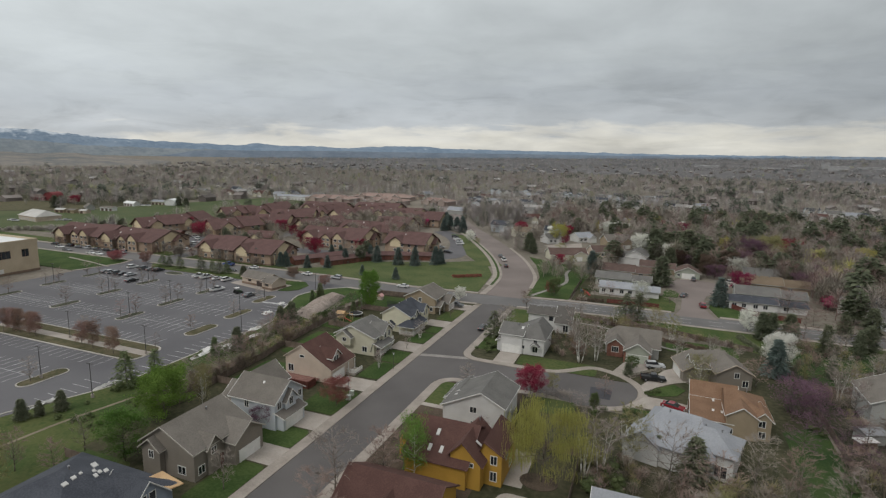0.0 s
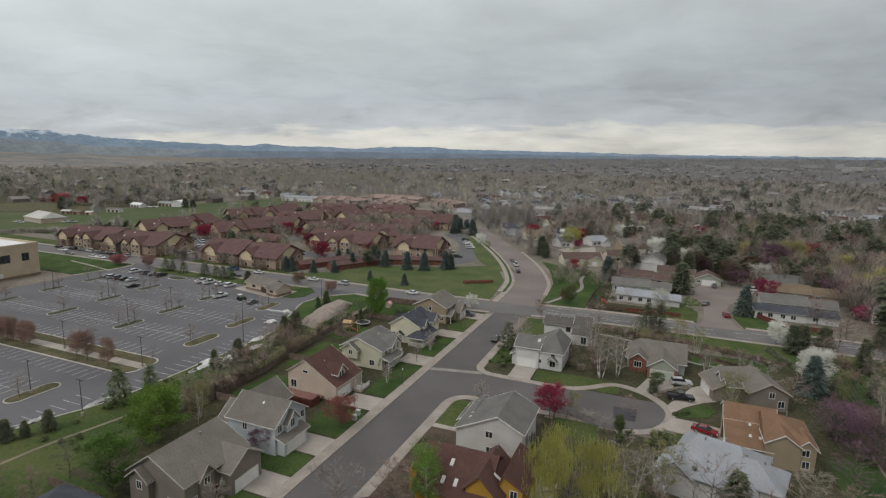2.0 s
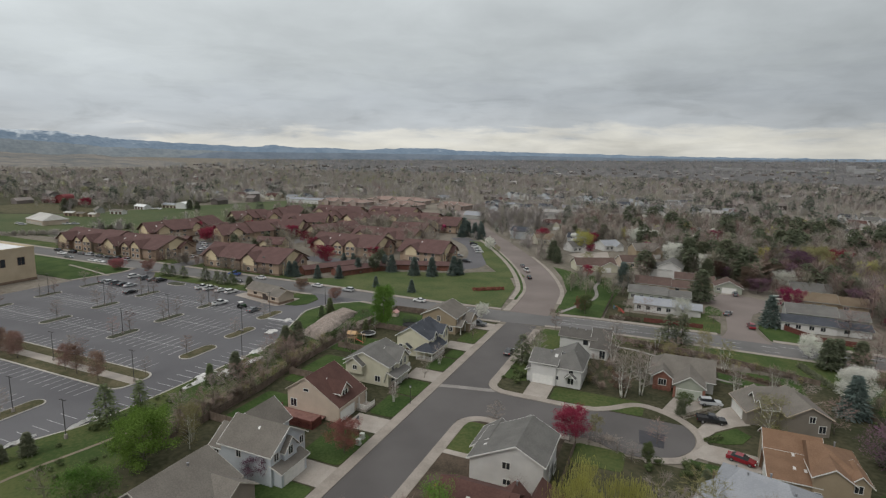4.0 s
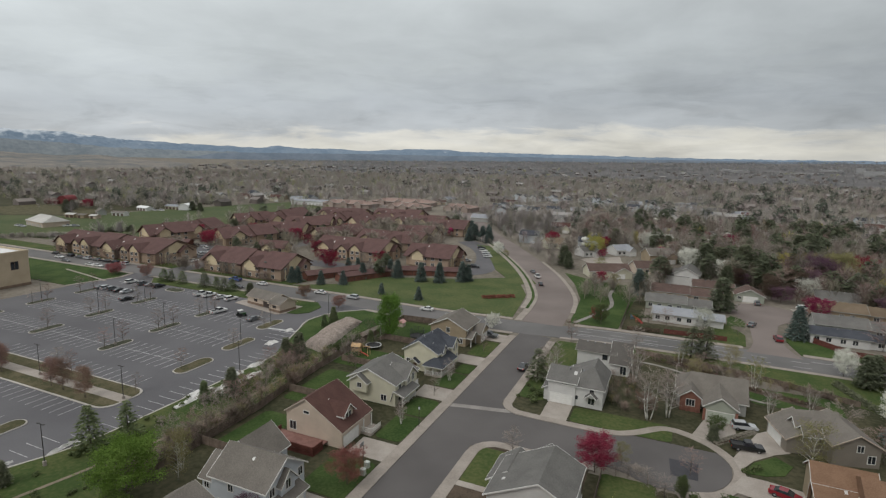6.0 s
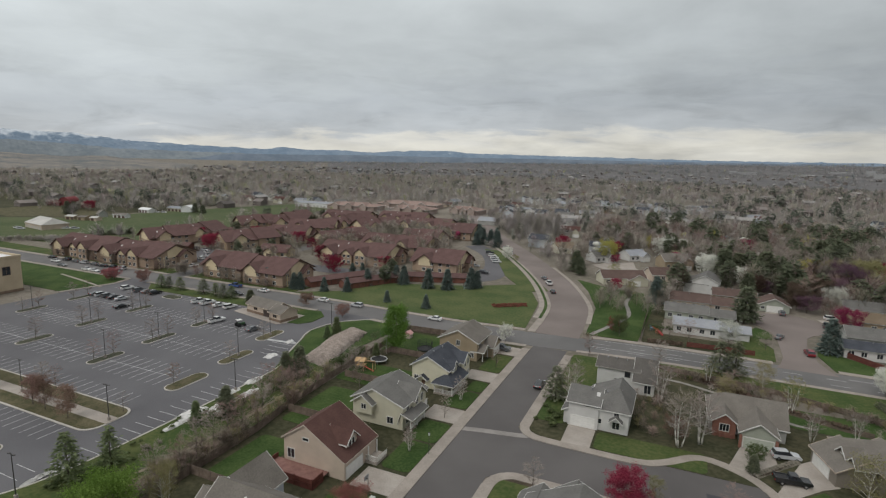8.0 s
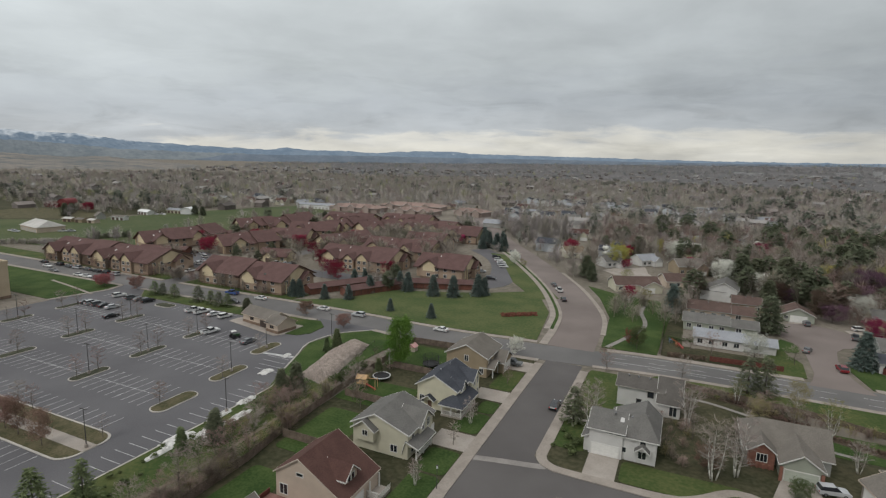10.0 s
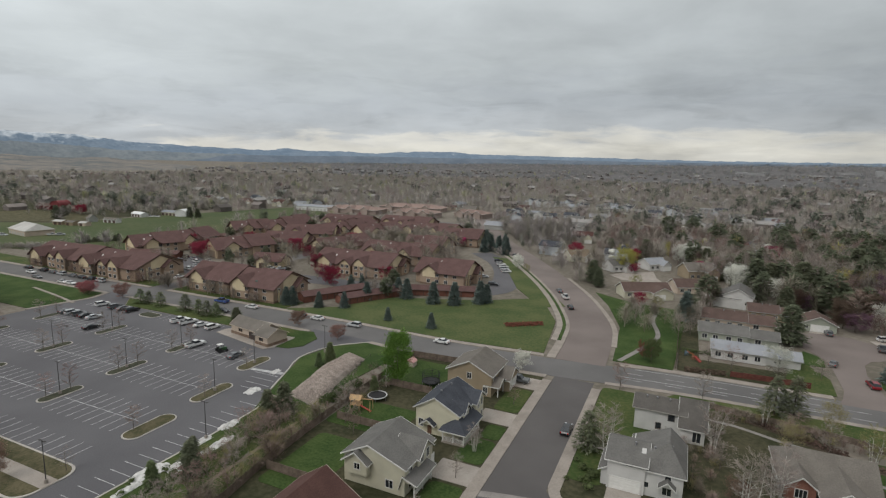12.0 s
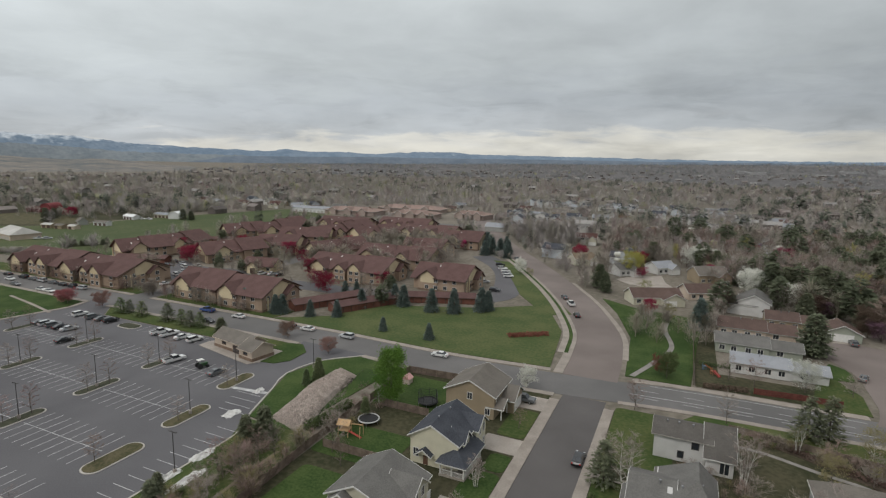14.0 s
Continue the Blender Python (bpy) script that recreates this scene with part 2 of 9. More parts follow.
def airy(m, share):
    """Lets part of the light through thin foliage."""
    n, l = m.node_tree.nodes, m.node_tree.links
    p, o = n["Principled BSDF"], n["Material Output"]
    tr, mx = n.new("ShaderNodeBsdfTranslucent"), n.new("ShaderNodeMixShader")
    l.new(p.inputs["Base Color"].links[0].from_socket, tr.inputs["Color"])
    mx.inputs[0].default_value = share
    l.new(p.outputs[0], mx.inputs[1])
    l.new(tr.outputs[0], mx.inputs[2])
    l.new(mx.outputs[0], o.inputs[0])
    return m


def leaves(name, a, b, each=0.22):
    return airy(surface(name, a, b, 0.4, 0.85, 0, 3, each=each, leaf=True, spec=0.15), 0.3)


LEAF_SPRING = leaves("spring_leaves", (0.105, 0.20, 0.036), (0.16, 0.265, 0.062))
LEAF_BUD = leaves("budding_leaves", (0.20, 0.19, 0.085), (0.295, 0.27, 0.14))
LEAF_WILLOW = leaves("willow_leaves", (0.335, 0.315, 0.088), (0.46, 0.435, 0.15))
LEAF_CRIMSON = leaves("crimson_blossom", (0.21, 0.024, 0.055), (0.31, 0.05, 0.09), 0.14)
LEAF_PINK = leaves("dusty_red_blossom", (0.24, 0.085, 0.085), (0.32, 0.125, 0.12))
LEAF_BROWN = leaves("brown_leaves", (0.10, 0.07, 0.055), (0.165, 0.115, 0.09))
LEAF_RED = leaves("red_hedge_leaves", (0.19, 0.062, 0.05), (0.27, 0.10, 0.08))
LEAF_PLUM = leaves("plum_leaves", (0.135, 0.078, 0.11), (0.215, 0.13, 0.17))
LEAF_WHITE = leaves("white_blossom", (0.58, 0.58, 0.52), (0.76, 0.75, 0.69), 0.12)
LEAF_RUSSET = leaves("russet_leaves", (0.20, 0.125, 0.10), (0.29, 0.19, 0.155))
NEEDLE_BLUE = leaves("blue_needles", (0.095, 0.128, 0.112), (0.16, 0.20, 0.18))
NEEDLE_GREEN = leaves("green_needles", (0.115, 0.15, 0.07), (0.18, 0.215, 0.11))
NEEDLE_DARK = leaves("dark_needles", (0.108, 0.122, 0.078), (0.172, 0.186, 0.118))
LEAF_SHRUB = leaves("shrub_leaves", (0.065, 0.09, 0.036), (0.115, 0.14, 0.062))

# ---------------------------------------------------------------- mesh helpers


class Build:
    """Points and faces of one mesh."""

    def __init__(self):
        self.v, self.f = [], []

    def add(self, pts, faces):
        n = len(self.v)
        self.v += [tuple(p) for p in pts]
        self.f += [tuple(n + i for i in f) for f in faces]
        return self

    def box(self, x0, y0, z0, x1, y1, z1):
        return self.add([(x0, y0, z0), (x1, y0, z0), (x1, y1, z0), (x0, y1, z0), (x0, y0, z1), (x1, y0, z1), (x1, y1, z1), (x0, y1, z1)],
                        [(3, 2, 1, 0), (4, 5, 6, 7), (0, 1, 5, 4), (1, 2, 6, 5), (2, 3, 7, 6), (3, 0, 4, 7)])

    def prism(self, ring, top):
        """A ring of points and the same ring moved by top, closed."""
        k = len(ring)
        up = [(p[0] + top[0], p[1] + top[1], p[2] + top[2]) for p in ring]
        return self.add(list(ring) + up, [tuple(range(k))[::-1], tuple(range(k, 2 * k))] + [(i, (i + 1) % k, k + (i + 1) % k, k + i) for i in range(k)])

    def tube(self, p, q, r0, r1, n=5):
        p, q = Vector(p), Vector(q)
        d = (q - p).normalized()
        a = d.orthogonal().normalized()
        b = d.cross(a)
        ring = lambda c, r: [tuple(c + r * (math.cos(i * 6.2832 / n) * a + math.sin(i * 6.2832 / n) * b)) for i in range(n)]
        self.add(ring(p, r0) + ring(q, r1), [(i, (i + 1) % n, n + (i + 1) % n, n + i) for i in range(n)] + [tuple(range(n))[::-1], tuple(range(n, 2 * n))])
        return self

    def mesh(self, name, material, smooth=False):
        me = bpy.data.meshes.new(name)
        me.from_pydata(self.v, [], self.f)
        me.materials.append(material)
        if smooth:
            me.polygons.foreach_set("use_smooth", [True] * len(me.polygons))
        me.update()
        return me


def part(name, b, material, parent=None, label="", smooth=False):
    ob = new(name, b.mesh(name, material, smooth))
    if parent is not None:
        ob.parent = parent
    if label:
        ob["label"] = label
    return ob


def root(name, x, y, z=0.0, turn=0.0):
    ob = new(name)
    ob.empty_display_size = 0.5
    ob.matrix_basis = pose(x, y, z, 0, 0, turn)
    return ob


def curve_points(ctrl, step=4.0):
    """A smooth line through a few control points (Catmull-Rom)."""
    c = [Vector(p) for p in ctrl]
    c = [2 * c[0] - c[1]] + c + [2 * c[-1] - c[-2]]
    pts = []
    for i in range(1, len(c) - 2):
        k = max(2, int((c[i + 1] - c[i]).length / step))
        for j in range(k):
            t = j / k
            pts.append(0.5 * (2 * c[i] + (c[i + 1] - c[i - 1]) * t + (2 * c[i - 1] - 5 * c[i] + 4 * c[i + 1] - c[i + 2]) * t * t + (3 * c[i] - c[i - 1] - 3 * c[i + 1] + c[i + 2]) * t ** 3))
    pts.append(c[-2])
    return pts


def ribbon(ctrl, left, right, z0, z1, step=4.0, b=None):
    """A strip along a line, from left to right of it (metres, right positive), between two heights."""
    b = b or Build()
    pts = curve_points(ctrl, step)
    ring = []
    for i, p in enumerate(pts):
        d = (pts[min(i + 1, len(pts) - 1)] - pts[max(i - 1, 0)]).normalized()
        n = Vector((d.y, -d.x))
        l, r = p + n * left, p + n * right
        ring.append([(l.x, l.y, z0), (r.x, r.y, z0), (r.x, r.y, z1), (l.x, l.y, z1)])
    pts3 = [q for s in ring for q in s]
    faces = [(0, 1, 2, 3), tuple(4 * (len(ring) - 1) + i for i in (3, 2, 1, 0))]
    for i in range(len(ring) - 1):
        a = 4 * i
        faces += [(a + j, a + 4 + j, a + 4 + (j + 1) % 4, a + (j + 1) % 4) for j in range(4)]
    return b.add(pts3, faces)


def slab(ring, z0, z1, b=None):
    """A flat plate with the outline ring (x, y), counter-clockwise."""
    return (b or Build()).prism([(x, y, z0) for x, y in ring], (0, 0, z1 - z0))


def rounded(x0, y0, x1, y1, r, k=5):
    pts = []
    for cx, cy, a in ((x1 - r, y0 + r, -90), (x1 - r, y1 - r, 0), (x0 + r, y1 - r, 90), (x0 + r, y0 + r, 180)):
        pts += [(cx + r * math.cos(radians(a + 90 * i / k)), cy + r * math.sin(radians(a + 90 * i / k))) for i in range(k + 1)]
    return pts


def structure(name, b, material, label, category=""):
    return tagged(part(name, b, material), label, category or name.split("_")[0], kind="structure")


def sliver(b, c, d, w):
    """A thin twig or blade from c along d, w wide."""
    c, d = Vector(c), Vector(d)
    e = d.orthogonal().normalized() * w
    b.add([c - e, c + e, c + d], [(0, 1, 2)])


# ---------------------------------------------------------------- ground, streets, kerbs
b = Build()
b.box(-4800, -2500, -1.0, 4800, 4800, -0.06)
structure("ground", b, EARTH, "dull brown and green earth of the suburb", "ground")

C_LINE = [(-330, 60.5), (-200, 60), (-110, 60), (-70, 59.5), (-35, 58), (0, 59.5), (28, 63.3), (60, 64), (130, 63.5), (260, 62)]
D_LINE = [(4.2, 66), (3.6, 82), (1.5, 100), (-4.5, 119), (-13.5, 141), (-27, 168), (-49, 207), (-75, 250), (-99, 294), (-123, 340), (-140, 380), (-150, 430)]
structure("street_main", ribbon(C_LINE, -6.2, 6.2, -0.05, 0.0), ASPHALT_MAIN, "worn grey asphalt of the wide cross street", "road")
structure("street_north", ribbon(D_LINE, -7.0, 6.4, -0.05, 0.004), ASPHALT_TAN, "pinkish tan road curving away to the north", "road")
b = Build()
b.box(0, -180, -0.05, 9.7, 53.5, 0.008)
structure("street_side", b, ASPHALT, "smooth grey asphalt of the residential street", "road")
ring = [(9.7, -14.5), (11.5, -12.3), (14, -11.3), (30, -11.3), (34, -10.5)]
ring += [(43.2 + 10.6 * math.cos(radians(a)), -2.6 + 10.6 * math.sin(radians(a))) for a in range(-125, 126, 10)]
ring += [(36, 3.0), (32, 1.2), (14, 1.2), (11.5, 2.3), (9.7, 5)]
structure("street_court", slab(ring, -0.05, 0.0045), ASPHALT, "grey asphalt court with a round end", "road")
structure("street_patch", slab([(44.0, -8.3), (48.3, -8.2), (48.4, -2.6), (43.6, -2.7)], 0.0, 0.012), ASPHALT_NEW, "dark rectangle of fresh asphalt in the court", "road patch")
ring = [(62.5, 68), (76.5, 68), (75.0, 72), (73.6, 78), (73.4, 92), (75, 101), (77.5, 105.5)] + [(72.4 + 12.6 * math.cos(radians(a)), 117 + 12.6 * math.sin(radians(a))) for a in range(-56, 216, 12)] + [(63.4, 107.4), (65.6, 102), (66.2, 96), (65.4, 78), (64.0, 72)]
structure("street_close", slab(ring, -0.05, 0.006), ASPHALT_TAN, "tan-grey asphalt close with a round end", "road")
ring = [(-172, -120), (-60, -120), (-62, -70), (-57, -55), (-54, -46), (-53, -30), (-53, 6), (-56.5, 13), (-61.5, 26), (-64.5, 34), (-62, 45), (-54, 54.2), (-76, 55), (-73, 46), (-100, 45), (-150, 45), (-160, 54.5), (-172, 54.5), (-169, 44), (-172, 30)]
structure("parking_lot", slab(ring, -0.05, 0.002), ASPHALT_LOT, "broad grey asphalt parking lot with faded lines", "parking lot")
structure("street_drive", ribbon([(-161, 66), (-161, 90), (-160, 130), (-158, 190), (-150, 250)], -4.5, 4.5, -0.05, 0.003), ASPHALT_MAIN, "asphalt drive between the apartment blocks", "road")
structure("parking_court", slab([(-172, 92), (-162, 92), (-160, 118), (-172, 122), (-184, 118), (-206, 124), (-214, 114), (-214, 97)], -0.05, 0.012), ASPHALT_LOT, "asphalt parking court between the apartment blocks", "parking lot")
structure("street_loop", ribbon([(-158, 103), (-130, 110), (-100, 112), (-60, 122), (-43, 132), (-47, 160), (-60, 190), (-80, 215)], -6, 6, -0.05, 0.005), ASPHALT_LOT, "asphalt parking court of the apartments", "road")

# gutters, kerbs and pavements
b = Build()
ribbon([(-0.2, -0.7), (4, 0.3), (10.5, 1.6), (12.4, 2.2)], -0.8, 0.8, 0.0, 0.016, b=b)
structure("pavement_pan", b, PAN, "pale concrete cross gutter over the street", "gutter")
for name, line, l, r in (("pavement_west", [(-1.1, -180), (-1.1, 50)], -1.15, 1.1), ("pavement_east", [(10.65, -180), (10.65, -16.5)], -0.95, 1.15),
                         ("pavement_east_upper", [(10.65, 6), (10.65, 50)], -0.95, 1.15)):
    b = ribbon(line, l, r, -0.05, 0.13, 8)
    structure(name, b, CONCRETE_WALK, "pale concrete pavement with a rolled kerb", "pavement")
b = ribbon([(10.6, -17), (11.2, -14.2), (13.2, -12.3), (16.5, -11.9), (32, -11.9)], -0.9, 1.1, -0.05, 0.135, 1.5)
structure("pavement_corner", b, CONCRETE_WALK, "concrete pavement round the street corner", "pavement")
b = ribbon([(10.6, 6.5), (11.3, 4.1), (13.2, 2.5), (17, 2.0), (32, 2.0), (37, 4.0), (43, 8.6), (50, 6.0), (54.2, 0.5), (54.6, -5), (51.5, -11), (45, -14)], -1.0, 0.9, -0.05, 0.135, 1.5)
structure("pavement_court", b, CONCRETE_WALK, "concrete pavement round the court", "pavement")
for name, ctrl, l, r in (("kerb_main_south", [(-54, 53.4), (-35, 51.5), (-20, 52.2), (-2, 53.0)], -0.2, 1.6), ("kerb_main_southeast", [(12, 55.2), (28, 57.0), (60, 57.7), (130, 57.2), (250, 55.8)], -0.2, 1.4),
                         ("kerb_main_southwest", [(-160, 53.7), (-110, 53.7), (-76, 53.3)], -0.2, 1.6), ("kerb_main_farwest", [(-330, 54.2), (-200, 53.7), (-172, 53.7)], -0.2, 1.6),
                         ("kerb_main_north", [(-330, 66.8), (-200, 66.3), (-166, 66.3)], -1.8, 0.2), ("kerb_main_northmid", [(-156, 66.3), (-110, 66.3), (-70, 65.8), (-35, 64.4), (-6, 66.2)], -1.8, 0.2),
                         ("kerb_main_northeast", [(14, 68.2), (28, 69.6), (62, 70.3)], -2.0, 0.2), ("kerb_main_fareast", [(77, 70.3), (130, 69.8), (260, 68.2)], -2.0, 0.2)):
    structure(name, ribbon(ctrl, l, r, -0.05, 0.14), CONCRETE_WALK, "pale concrete kerb and pavement of the cross street", "kerb")
structure("path_office", ribbon([(-203, 45), (-185, 42.0), (-168, 38.6)], -0.55, 0.55, 0.0, 0.1), CONCRETE_WALK, "narrow concrete path across the office lawn", "path")
structure("kerb_office", ribbon([(-171.5, 53.5), (-169.2, 46), (-170.2, 40), (-173.2, 26)], -0.7, 0.7, -0.05, 0.13), CONCRETE_WALK, "pale kerb at the corner of the office lawn", "kerb")
structure("court_bend", slab([(-3, 188), (8, 178), (20, 184), (16, 194), (2, 198)], -0.05, 0.09), CONCRETE, "pale concrete court between the houses by the bend", "court")
structure("kerb_north_west", ribbon(D_LINE, -9.4, -7.0, -0.05, 0.13), CONCRETE_WALK, "concrete pavement beside the curving road", "pavement")
structure("kerb_north_verge", ribbon(D_LINE[1:], -9.3, -8.2, 0.0, 0.14), LAWN, "narrow grass verge beside the curving road", "verge")
structure("kerb_north_path", ribbon(D_LINE[1:], -11.2, -9.3, -0.05, 0.135), CONCRETE_WALK, "concrete path behind the verge", "pavement")
structure("kerb_north_east", ribbon(D_LINE[1:6], 6.4, 8.0, -0.05, 0.13), CONCRETE_WALK, "concrete kerb on the outside of the bend", "kerb")

# grass
GRASS = [
    ("lawn_swale", [(-60, -180), (-36, -180), (-35.6, -14), (-38, 6), (-40, 13), (-45, 12), (-56, 12), (-52.6, 4), (-52.6, -30), (-53.6, -46), (-56.6, -55), (-61.5, -70)], LAWN_DRY, "rough green grass of the swale"),
    ("lawn_berm", [(-64, 34), (-61, 26), (-56, 13), (-45, 12), (-42, 42), (-36, 51.5), (-53.5, 53), (-61.5, 45)], LAWN, "mown lawn beside the gravel bank"),
    ("lawn_office", [(-250, 27), (-173, 27), (-170, 44), (-173, 53), (-250, 53)], LAWN, "mown lawn before the office block"),
    ("lawn_lot", [(-150, 45.5), (-100, 45.5), (-73.5, 46.5), (-77, 53), (-158, 53)], LAWN_DRY, "grass strip between lot and street"),
    ("lawn_apartments", [(-100, 68.5), (-70, 68), (-35, 66.5), (-6.6, 68.5), (-8.4, 84), (-10.4, 100), (-17.4, 117), (-26.5, 126), (-42, 114), (-80, 98), (-84, 80)], LAWN_PALE, "green lawn below the carports"),
    ("lawn_apartments_strip", [(-155, 68.5), (-100, 68.5), (-98, 78), (-155, 78)], LAWN_DRY, "thin grass before the apartments"),
    ("lawn_apartments_west", [(-430, 68.5), (-166, 68.5), (-166, 76), (-430, 82)], LAWN_DRY, "thin grass before the apartments"),
    ("lawn_roadside", [(-26.5, 126), (-17.4, 117), (-11.5, 121), (-23, 143), (-36, 167), (-58, 205), (-70, 206), (-52, 176), (-36, 140)], LAWN_PALE, "rough yellow-green grass beside the curving road"),
    ("lawn_park", [(11.8, 71.5), (27, 72), (29, 112), (31, 136), (10, 140), (-5, 150), (3, 130), (10, 104)], LAWN, "small green lawn beside the bend"),
    ("lawn_bank", [(24, 50), (60, 47.5), (83, 38), (90, 30), (93, 48), (140, 46), (250, 40), (250, 55), (130, 56), (60, 56.5), (28, 55.8)], LAWN_DRY, "long grass bank along the cross street"),
    ("lawn_path", [(88.4, 38), (88.6, 14), (89.4, -2), (89.2, -30), (93, -100), (170, -100), (170, 44), (93, 47)], GARDEN_SHADE, "bare soil and leaf litter of eastern gardens"),
    ("lawn_fence", [(90, 38), (90.5, 16), (98, 16), (104, 32), (118, 44), (112, 50), (94, 46)], LAWN_DEEP, "green lawn between fence and street"),
    ("lawn_deep", [(80.5, -9), (86.5, -5), (88.4, -3), (88.2, -30), (91, -80), (84, -80), (80.5, -30)], LAWN_DEEP, "deep green lawn along the fence"),
    ("field", [(-268, 92), (-252, 112), (-250, 140), (-258, 190), (-262, 250), (-284, 345), (-345, 374), (-377, 262), (-392, 168), (-440, 140), (-430, 84)], FIELD, "broad green pasture beyond the apartments"),
    ("lawn_close", [(76.5, 71.5), (98, 71), (98, 77), (89, 79), (81, 86), (76.2, 92), (74.6, 84)], LAWN, "small lawn at the close"),
    ("lawn_close_side", [(59.4, 93.2), (64.6, 94), (65.2, 99), (64.4, 103.2), (61.4, 106.4), (60, 103)], LAWN, "small lawn wedge at the close"),
    ("lawn_close_west", [(52, 72.5), (63, 72.5), (63.8, 84), (60, 95), (56, 92)], LAWN_DRY, "small lawn at the close"),
]
for i, (name, ring, m, label) in enumerate(GRASS):
    structure(name, slab(ring, -0.05, 0.085 + 0.004 * (i % 4)), m, label, "lawn")
# front and back gardens
YARDS = [("garden_rows", 28, 62, 73, 84, ROUGH_GRASS), ("garden_rows_west", 28, 33.4, 84, 136, ROUGH_GRASS), ("garden_west", -37, -22, -180, 50, ROUGH_GRASS), ("garden_front_west", -22, -2.25, -180, 52, ROUGH_GRASS), ("garden_east", 11.8, 31, -180, -13, MULCH),
         ("garden_court", 31, 89, -120, -14, ROUGH_GRASS), ("garden_north", 11.8, 55, 3, 50, ROUGH_GRASS), ("garden_far_court", 55.6, 88.2, -14, 40, ROUGH_GRASS)]
for i, (name, x0, x1, y0, y1, m) in enumerate(YARDS):
    structure(name, Build().box(x0, y0, -0.05, x1, y1, 0.045 + 0.004 * i), m, "bare spring garden soil and mulch", "garden")
LAWNS = [(-12.5, -52, -2.4, -45.4, "a"), (-11, -38.5, -2.4, -27.5, "a"), (-8, -19.5, -2.4, -9.5, "a"), (-8.4, -8.8, -2.4, -0.8, "a"), (-8, 6.8, -2.4, 15.5, "a"), (-6.4, 16.2, -2.4, 22, "a"), (-8, 29, -2.4, 41.5, "b"), (-9, -70, -2.4, -58, "a"),
         (11.9, -26, 20, -14, "b"), (24.5, 3.2, 44, 10.2, "b"), (11.9, 10, 17.6, 22, "b"), (-33, -34, -25, -20, "a"), (-34.5, -14, -24, 4, "a"), (-37, 8, -21, 20, "a"),
         (-36, 30, -22, 47, "a"), (-38, -90, -23, -66, "b"), (33, -20, 42, -13, "b"), (60, 30, 78, 40, "a"), (12, 26, 24, 52, "b")]
for x0, y0, x1, y1, k in LAWNS:
    structure("lawn_yard", slab(rounded(x0, y0, x1, y1, 1.2), 0.0, 0.11), LAWN if k == "a" else LAWN_DRY, "mown green garden lawn" if k == "a" else "patchy garden lawn", "lawn")
DRIVES = [(-9, -57.6, -2.2, -52), (-9.5, -45, -2.2, -39), (-9.5, -26.4, -2.2, -20.5), (-9.5, 0, -2.2, 6.2), (-9.5, 22.7, -2.2, 28.5), (-9.5, 42.4, -2.2, 49), (18.6, 2.8, 24, 10.8), (11.7, -27, 19.5, -25.6),
          (-9, -92, -2.2, -84), (33.5, -47, 38, -36), (11.7, 22.4, 20, 23.6)]
for x0, y0, x1, y1 in DRIVES:
    structure("driveway", slab([(x0, y0), (x1, y0), (x1, y1), (x0, y1)], 0.0, 0.118), CONCRETE, "pale concrete driveway with joints", "driveway")
structure("driveway_court", slab([(47.5, 8.2), (51.4, 6.6), (55.6, 11.4), (55.4, 17.0), (50.0, 16.6)], 0.0, 0.137), CONCRETE, "wide concrete driveway on the court", "driveway")
structure("driveway_court_east", slab([(54.2, 2.2), (55.2, -1.6), (57.6, 2.8), (61.4, 6.8), (64.2, 8.8), (61.6, 16.8), (59.4, 14.6)], 0.0, 0.146), CONCRETE, "concrete driveway beside the pickup", "driveway")
structure("driveway_court_south", slab([(52.6, -9.0), (55.4, -3.2), (59, -3.4), (65.0, -4.4), (64.4, -10.0), (56, -9.6)], 0.0, 0.151), CONCRETE, "concrete driveway below the orange roof", "driveway")
structure("lawn_court", slab([(55.6, -2.2), (59, -1.8), (62, -0.2), (63.8, 3.6), (61.4, 6.0), (57.6, 2.2)], 0.0, 0.158), LAWN, "small green lawn between two driveways", "lawn")
structure("lawn_court_south", slab([(52.4, -10.4), (56, -10.6), (63.6, -10.8), (60, -14.5), (55, -15)], 0.0, 0.142), LAWN, "small green lawn below the driveway", "lawn")
garden_wall = structure("wall_stone", ribbon([(51.6, 6.4), (54.4, 9.6), (58.9, 15.4)], -0.42, 0.42, 0.0, 0.4, 1), MULCH, "low dry stone garden wall", "garden wall")
STONE_MOSSY = surface("mossy_fieldstone", (0.115, 0.105, 0.082), (0.26, 0.235, 0.195), 0.9, 0.95, 0.5, 6, each=0.3)
rng = random.Random(41)
boulders = []
for k in range(4):
    b = Build()
    ring = [(0.3 * math.cos(a * 1.047) * rng.uniform(0.8, 1.2), 0.26 * math.sin(a * 1.047) * rng.uniform(0.8, 1.2)) for a in range(6)]
    b.add([(x, y, 0.0) for x, y in ring] + [(x * 0.7, y * 0.7, rng.uniform(0.24, 0.32)) for x, y in ring], [tuple(range(5, -1, -1)), tuple(range(6, 12))] + [(i, (i + 1) % 6, 6 + (i + 1) % 6, 6 + i) for i in range(6)])
    boulders.append(b.mesh("stone", STONE_MOSSY))
